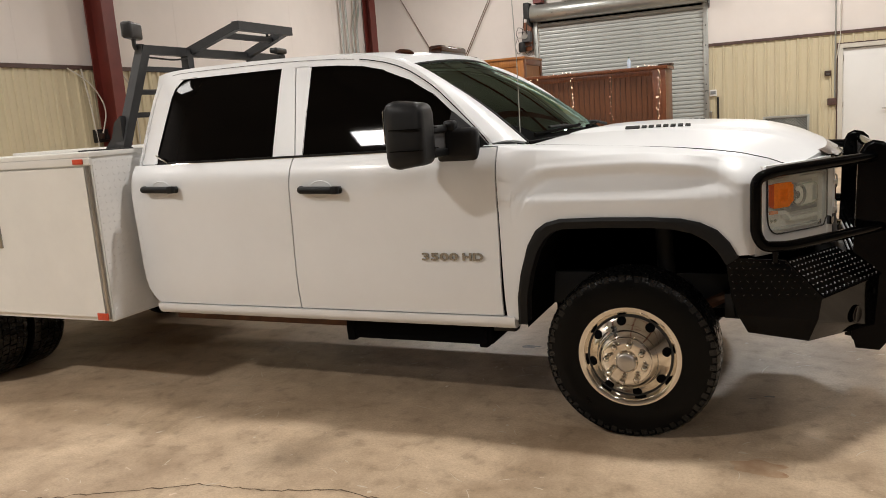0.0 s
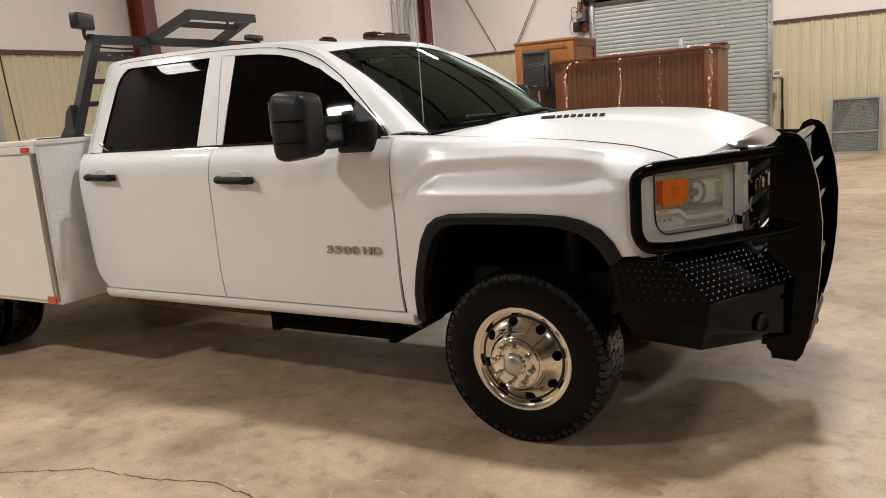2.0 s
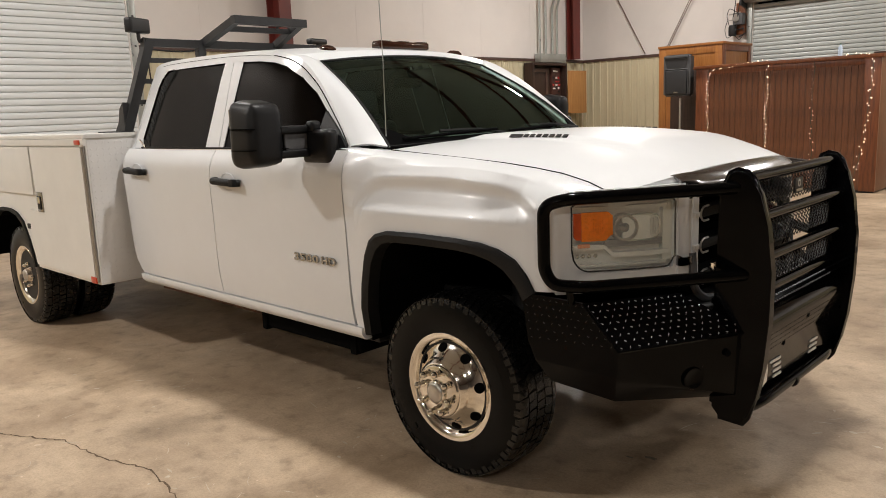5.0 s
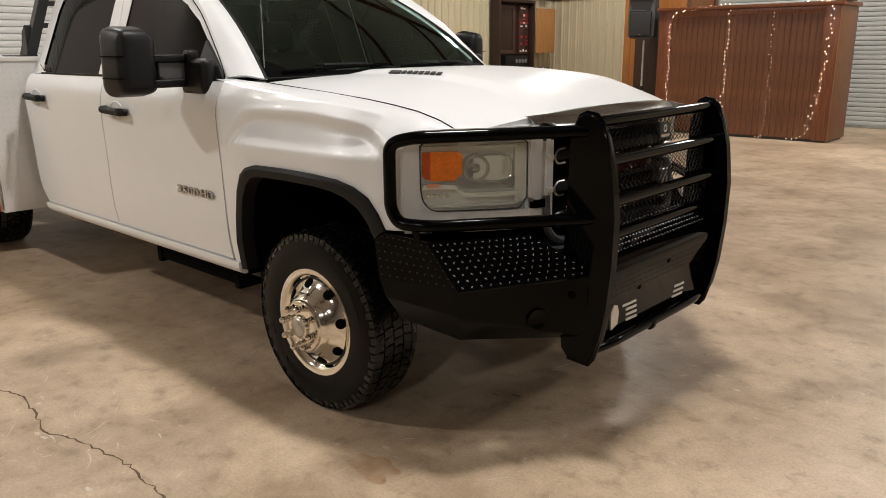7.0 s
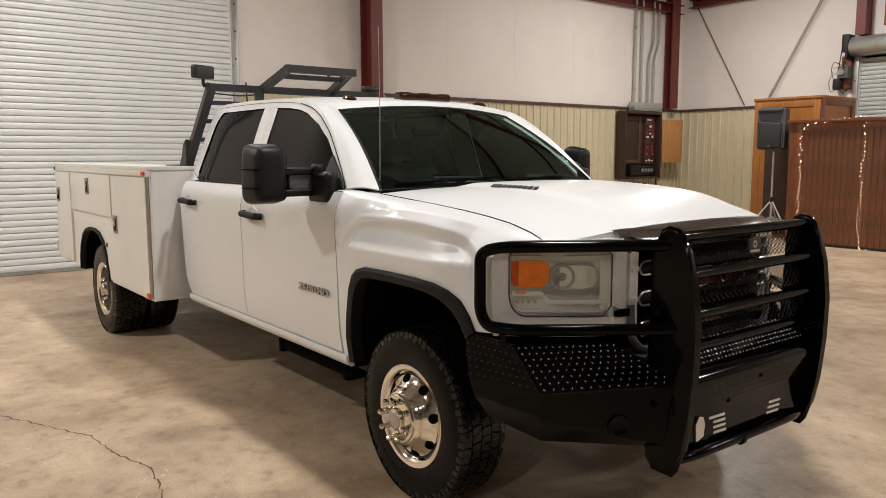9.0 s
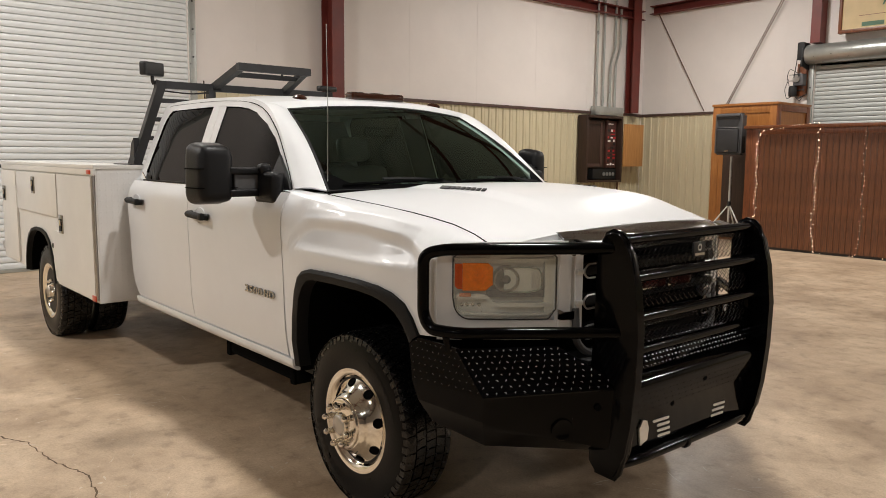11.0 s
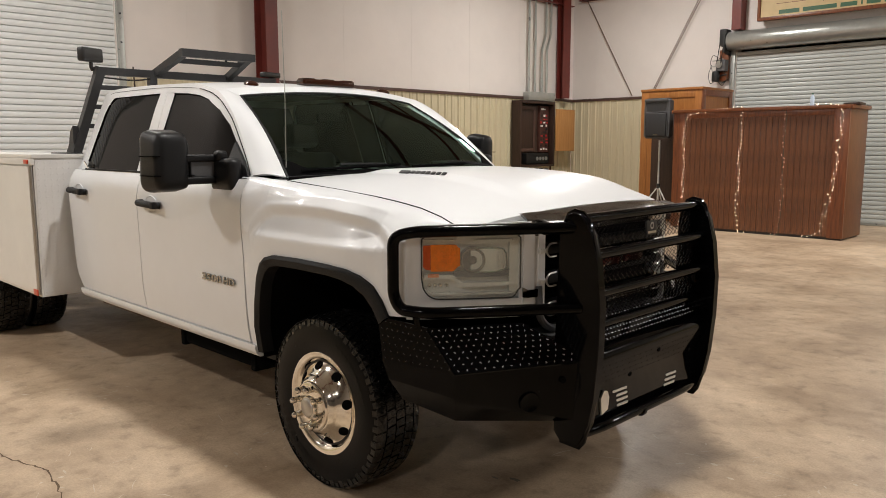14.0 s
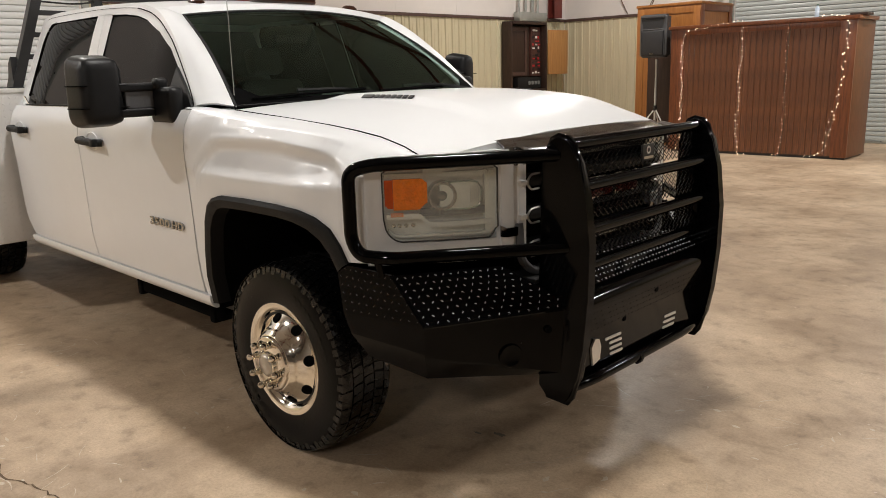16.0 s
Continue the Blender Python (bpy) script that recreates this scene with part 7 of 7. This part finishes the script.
for s in (-1, 1):
    iw = part("inner_tyre", tyre(0.245, 0.405, 0.218), "rubber", truck)
    iw.location = (RX, s * 0.775, 0.400)
    tagged(part("tread", tread(0.245, 0.405), "rubber_block", iw, "", False), "", "", "", "stuff")

# ---- chassis and underside ----
for s in (-1, 1):
    part("frame_rail", box((-6.2, s * 0.45 - 0.04, 0.52), (0.6, s * 0.45 + 0.04, 0.70), 0.01), "frame_black", truck)
    part("body_mount_rail", box((-2.85, s * 0.80 - 0.05, 0.44), (-1.5, s * 0.80 + 0.05, 0.53), 0.01), "rust", truck, "rusty underbody rail")
    part("pinch_rail", box((-1.5, s * 0.80 - 0.04, 0.45), (-0.6, s * 0.80 + 0.04, 0.53), 0.01), "frame_black", truck)
# tank and straps painted near-black to stand for the unlit underside
part("tank_guard", box((-1.62, -0.86, 0.372), (-0.72, -0.40, 0.495), 0.035, 3), "well", truck, "black tank under the cab, deepened for its shade")
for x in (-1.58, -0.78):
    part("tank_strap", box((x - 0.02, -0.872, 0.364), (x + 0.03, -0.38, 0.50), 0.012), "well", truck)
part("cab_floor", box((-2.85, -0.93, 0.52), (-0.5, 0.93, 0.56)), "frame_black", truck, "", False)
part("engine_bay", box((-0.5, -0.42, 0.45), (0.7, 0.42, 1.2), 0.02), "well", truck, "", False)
part("front_axle", tube([(0, -0.74, 0.40), (0, 0.74, 0.40)], 0.055, 12), "frame_black", truck)
part("rear_axle", tube([(RX, -0.95, 0.40), (RX, 0.95, 0.40)], 0.07, 12), "frame_black", truck)
part("differential", revolve([(0.02, -0.13), (0.12, -0.08), (0.16, 0), (0.12, 0.08), (0.02, 0.13)], 20, "x"), "frame_black", truck).location = (RX, 0, 0.40)
part("exhaust_pipe", tube(fillet([(-0.8, 0.3, 0.5), (-2.5, 0.32, 0.45), (-5.8, 0.35, 0.5), (-6.1, 0.6, 0.5)], 0.2), 0.05, 10), "rust", truck)
for s in (-1, 1):
    part("spring_arm", tube([(0.02, s * 0.62, 0.42), (0.42, s * 0.52, 0.60)], 0.028, 8), "rust", truck)
    part("suspension_tower", tube([(0.15, s * 0.66, 0.40), (0.12, s * 0.60, 0.95)], 0.045, 10), "frame_black", truck)

# ---- cab interior ----
part("headliner", grid([[(x, y, smooth_table(ROOF_EDGE, x) - 0.035) for y in spread(-0.70, 0.70, 4)] for x in spread(-2.7, -1.38, 6)]), "interior", truck, "", False)
part("rear_bulkhead", grid([[(-2.70, y * (0.86 if z < 1.41 else house_w(-2.7, z) - 0.05), z) for y in spread(-1, 1, 4)] for z in spread(0.6, 1.88, 6)]), "interior", truck, "", False)
for s in (-1, 1):
    part("inner_panel", grid([[(x, s * (min(body_w(x, 1.3), house_w(x, max(z, 1.3))) - 0.055), z) for x in spread(-2.72, -0.60, 8)] for z in (0.6, 1.0, 1.36)]), "interior", truck, "", False)
    part("inner_pillar", row_patch(spread(1.38, 1.88, 6), lambda z: -1.96, lambda z: -1.70, 3, lambda x, z: house_w(x, z) - 0.036, s, 0.01), "interior", truck)
dash = part("dashboard", box((-0.98, -0.84, 0.95), (-0.55, 0.84, 1.375), 0.06, 3), "interior", truck)
part("instrument_hood", box((-1.10, 0.18, 1.30), (-0.86, 0.60, 1.43), 0.05, 3), "interior", dash)
sw = part("steering_wheel", revolve([(0.178, -0.012), (0.19, -0.016), (0.202, -0.012), (0.206, 0.0), (0.202, 0.012), (0.19, 0.016), (0.178, 0.012), (0.174, 0)], 40, "x", True), "interior", truck)
sw.matrix_basis = pose(-1.24, 0.38, 1.26, 0, -24, 0)
part("wheel_hub", box((-0.03, -0.08, -0.09), (0.02, 0.08, 0.07), 0.03, 3), "interior", sw)
for a in (0, 180, 270):
    part("spoke", tube([(0, 0, 0), (0, 0.185 * math.cos(radians(a)), 0.185 * math.sin(radians(a)))], 0.016, 6), "interior", sw)
for y in (-0.40, 0.40):
    st = part("front_seat", box((-1.95, y - 0.25, 0.75), (-1.35, y + 0.25, 0.95), 0.07, 3), "seat", truck)
    bk2 = part("seat_back", box((-0.09, -0.25, 0.0), (0.09, 0.25, 0.66), 0.07, 3), "seat", st)
    bk2.matrix_basis = pose(-1.90, y, 0.88, 0, -14, 0)
    hr = part("head_rest", box((-0.05, -0.13, 0.70), (0.06, 0.13, 0.88), 0.045, 3), "seat", st)
    hr.matrix_basis = pose(-1.90, y, 0.88, 0, -14, 0)
rs = part("rear_bench", box((-2.62, -0.72, 0.75), (-2.20, 0.72, 0.95), 0.06, 3), "seat", truck)
part("bench_back", box((-2.70, -0.72, 0.92), (-2.54, 0.72, 1.55), 0.06, 3), "seat", rs)
part("rear_view_mirror", box((-1.20, -0.11, 1.72), (-1.17, 0.11, 1.78), 0.02, 3), "well", truck)

# ---- service body behind the cab ----
BX0, BX1, BZ0, BZ1, BY = -6.20, -3.02, 0.505, 1.520, 1.20
svc = part("service_body", box((BX0 + 0.05, -0.74, 0.70), (BX1 - 0.02, 0.74, 0.80), 0.006), "tread_white", truck, "white steel service body with side lockers")
RARCH = [(-5.28, 0.50), (-5.27, 0.62), (-5.22, 0.74), (-5.13, 0.85), (-5.00, 0.915), (-4.85, 0.94), (-4.65, 0.94), (-4.50, 0.915), (-4.38, 0.85), (-4.29, 0.72), (-4.24, 0.60), (-4.215, 0.50)]
for s in (-1, 1):
    lk = part("locker_body", prism([(BX1, BZ0), (BX1, BZ1 - 0.03), (BX0, BZ1 - 0.03), (BX0, BZ0 + 0.02), (RARCH[0][0] - 0.005, BZ0 + 0.02)] + RARCH + [(-4.20, BZ0)], 0.44, "y", s * BY - (0.0 if s < 0 else 0.44)), "boxpaint", svc, "", False)
    part("locker_lid", box((BX0 - 0.015, s * BY - 0.0 if s < 0 else s * BY - 0.46, BZ1 - 0.03), (BX1 + 0.012, s * BY + 0.46 if s < 0 else s * BY, BZ1), 0.008), "boxpaint", svc).location = (0, -0.012 if s < 0 else 0.012, 0)
    part("lid_edge", box((BX0 - 0.015, -0.012, BZ1 - 0.075), (BX1 + 0.012, 0.012, BZ1 - 0.03), 0.004), "boxpaint", svc).location = (0, s * (BY + 0.006), 0)
    for nm, x0, x1, z0, z1 in (("front_locker_door", -4.00, BX1 - 0.035, BZ0 + 0.03, BZ1 - 0.085), ("middle_locker_door", -5.48, -4.035, 1.075, BZ1 - 0.085), ("rear_locker_door", BX0 + 0.04, -5.52, BZ0 + 0.04, BZ1 - 0.085)):
        if nm == "front_locker_door":
            bm = prism([(-3.98 - 0.0, 0.96), (-4.00, z1), (x1, z1), (x1, z0), (-4.14, z0), (-4.16, 0.60), (-4.20, 0.70), (-4.16, 0.96)][::-1], 0.022, "y", s * BY - (0.022 if s < 0 else 0.0))
        else:
            bm = box((x0, s * BY - (0.022 if s < 0 else 0.0), z0), (x1, s * BY + (0.022 if s > 0 else 0.0), z1), 0.006)
        dr = part(nm, bm, "boxpaint", svc, "off-white locker door", True, 30)
        hx, hz = {"front_locker_door": (-3.90, 1.03), "middle_locker_door": (-4.80, 1.32), "rear_locker_door": (-6.03, 1.20)}[nm]
        yo = s * (BY + 0.022)
        hd = part("paddle_latch", box((hx - 0.055, yo - 0.008, hz - 0.075), (hx + 0.055, yo + 0.008, hz + 0.075), 0.006), "badge", dr, "chrome paddle latch")
        part("paddle", box((hx - 0.035, yo - 0.014, hz - 0.055), (hx + 0.035, yo + 0.014, hz + 0.045), 0.006), "trim_black", hd)
        part("paddle_grip", box((hx - 0.028, yo - 0.020, hz - 0.01), (hx + 0.028, yo + 0.020, hz + 0.04), 0.006), "chrome", hd)
    part("front_door_hinge", tube([(BX1 - 0.014, s * (BY + 0.012), BZ0 + 0.02), (BX1 - 0.014, s * (BY + 0.012), BZ1 - 0.08)], 0.011, 8), "brushed", svc, "worn piano hinge")
    rows = []
    for x, z in RARCH:
        rows.append([(x, s * (BY - 0.02), z), (x, s * (BY + 0.016), z), (x + (-4.75 - x) * 0.05, s * (BY + 0.018), z - 0.025 * step(0.5, 0.9, z)), (x + (-4.75 - x) * 0.06, s * (BY - 0.03), z - 0.03 * step(0.5, 0.9, z))])
    part("arch_lip", grid(rows), "trim_black", svc, "black rubber wheel-arch lip")
    bm = grid([[(x + (-4.75 - x) * 0.03, s * y, z - 0.01) for x, z in RARCH] for y in (BY - 0.01, 0.60)])
    part("rear_wheel_well", bm, "well", svc, "", False)
    part("fuel_cap", box((-4.30, s * (BY + 0.0) - 0.01, 0.80), (-4.21, s * BY + 0.01, 0.84), 0.006), "frame_black", svc)
    # front face of the locker in treadplate
    tf = [(BX1 + 0.004, s * (BY - 0.012), BZ0 + 0.012), (BX1 + 0.004, s * 0.77, BZ0 + 0.012), (BX1 + 0.004, s * 0.77, BZ1 - 0.04), (BX1 + 0.004, s * (BY - 0.012), BZ1 - 0.04)]
    fp2 = part("front_treadplate", quad_plate(tf, 2, 2, (-0.003, 0, 0)), "tread_white", svc)
    lugs_on(tf if s < 0 else tf[::-1], fp2, "treadplate_pattern", "tread_white", 0.040, 0.0165)
    part("marker_lamp", box((-3.13, s * (BY + 0.018) - 0.012, BZ1 - 0.068), (-3.055, s * (BY + 0.018) + 0.012, BZ1 - 0.038), 0.005), "red_reflector", svc, "small red marker lamp")
    part("reflector", box((-3.115, s * (BY + 0.024) - 0.004, BZ0 + 0.012), (-3.03, s * (BY + 0.024) + 0.004, BZ0 + 0.055), 0.002), "red_reflector", svc, "red and orange reflector strip")
    part("rear_marker_lamp", box((BX0 + 0.01, s * (BY + 0.018) - 0.008, BZ1 - 0.07), (BX0 + 0.045, s * (BY + 0.018) + 0.008, BZ1 - 0.035), 0.005), "frame_black", svc)
    part("bumper_step_side", box((BX0 - 0.18, s * (BY - 0.06) - 0.06, 0.60), (BX0, s * (BY - 0.06) + 0.06, 0.68), 0.008), "brushed", svc)
part("front_bulkhead", box((BX1 - 0.03, -0.77, 0.70), (BX1, 0.77, 1.30), 0.004), "tread_white", svc, "", False)
part("tail_gate", box((BX0, -0.76, 0.74), (BX0 + 0.05, 0.76, 1.25), 0.008), "boxpaint", svc)
part("rear_step", box((BX0 - 0.30, -1.12, 0.55), (BX0 - 0.01, 1.12, 0.62), 0.01), "frame_black", svc)

# ---- headache rack ----
rk = part("headache_rack", tube([(-2.97, -0.76, 2.115), (-2.97, 0.76, 2.115)], 0.027, 4, True), "rack", truck, "dark grey steel headache rack", False)
for s in (-1, 1):
    part("rack_post", tube([(-3.075, s * 0.895, 1.40), (-3.065, s * 0.885, 1.54), (-2.965, s * 0.712, 2.14)], 0.031, 4, True), "rack", rk, "", False)
    part("gusset", prism([(-3.04, BZ1), (-3.20, BZ1), (-3.13, BZ1 + 0.07), (-3.095, BZ1 + 0.16), (-3.04, BZ1 + 0.20)], 0.040, "y", s * 0.89 - 0.020), "rack", rk, "", False)
    part("rack_foot", box((-3.38, s * 0.905 - 0.05, BZ1), (-3.02, s * 0.905 + 0.05, BZ1 + 0.008)), "rack", rk, "", False)
for z in (1.72, 1.86, 2.0):
    w = 0.915 - 0.15 * (z - 1.54) / 0.60 - 0.03
    xs5 = -3.065 + 0.095 * (z - 1.54) / 0.60
    part("rack_slat", box((xs5 - 0.015, -w, z - 0.016), (xs5 + 0.015, w, z + 0.016), 0.003, 1), "rack", rk)
part("light_mount_post", tube([(-2.97, -0.33, 2.0), (-2.97, -0.33, 2.13)], 0.028, 4, True), "rack", rk, "", False)
part("light_mount_post", tube([(-2.97, 0.36, 2.0), (-2.97, 0.36, 2.13)], 0.028, 4, True), "rack", rk, "", False)
for y, yt in ((-0.30, -0.255), (0.31, 0.285)):
    part("visor_arm", tube([(-2.97, y, 2.12), (-2.60, yt, 2.250)], 0.026, 4, True), "rack", rk, "", False)
part("visor_bar", tube([(-2.585, -0.285, 2.250), (-2.585, 0.320, 2.250)], 0.028, 4, True), "rack", rk, "", False)
part("visor_bar", tube([(-2.72, -0.27, 2.205), (-2.72, 0.30, 2.205)], 0.018, 4, True), "rack", rk, "", False)
part("visor_bolt", tube([(-2.62, 0.1, 2.205), (-2.62, 0.1, 2.240)], 0.01, 8), "black", rk)
for s in (-1, 1):
    wl = part("work_light", box((-0.035, -0.097, -0.050), (0.03, 0.097, 0.050) if s < 0 else (0.03, 0.097, -0.005), 0.018, 3), "black", rk, "black flood light on the rack")
    wl.matrix_basis = pose(-2.98, s * 0.775, 2.225, 0, 0, 25 if s < 0 else -10) if s < 0 else pose(-2.97, 0.72, 2.20, 0, 0, 10)
    part("light_lens", box((-0.04, -0.082, -0.040), (-0.034, 0.082, 0.038 if s < 0 else -0.014), 0.003, 1), "mesh_grey", wl)
    part("light_bracket", tube([(0, 0, -0.045), (0, 0, -0.085), (0.004, 0.01, -0.11)], 0.013, 8), "black", wl)
part("cable", tube(fillet([(-2.96, -0.72, 2.07), (-2.93, -0.5, 2.055), (-2.94, -0.36, 2.075)], 0.1), 0.006, 5), "black", rk)
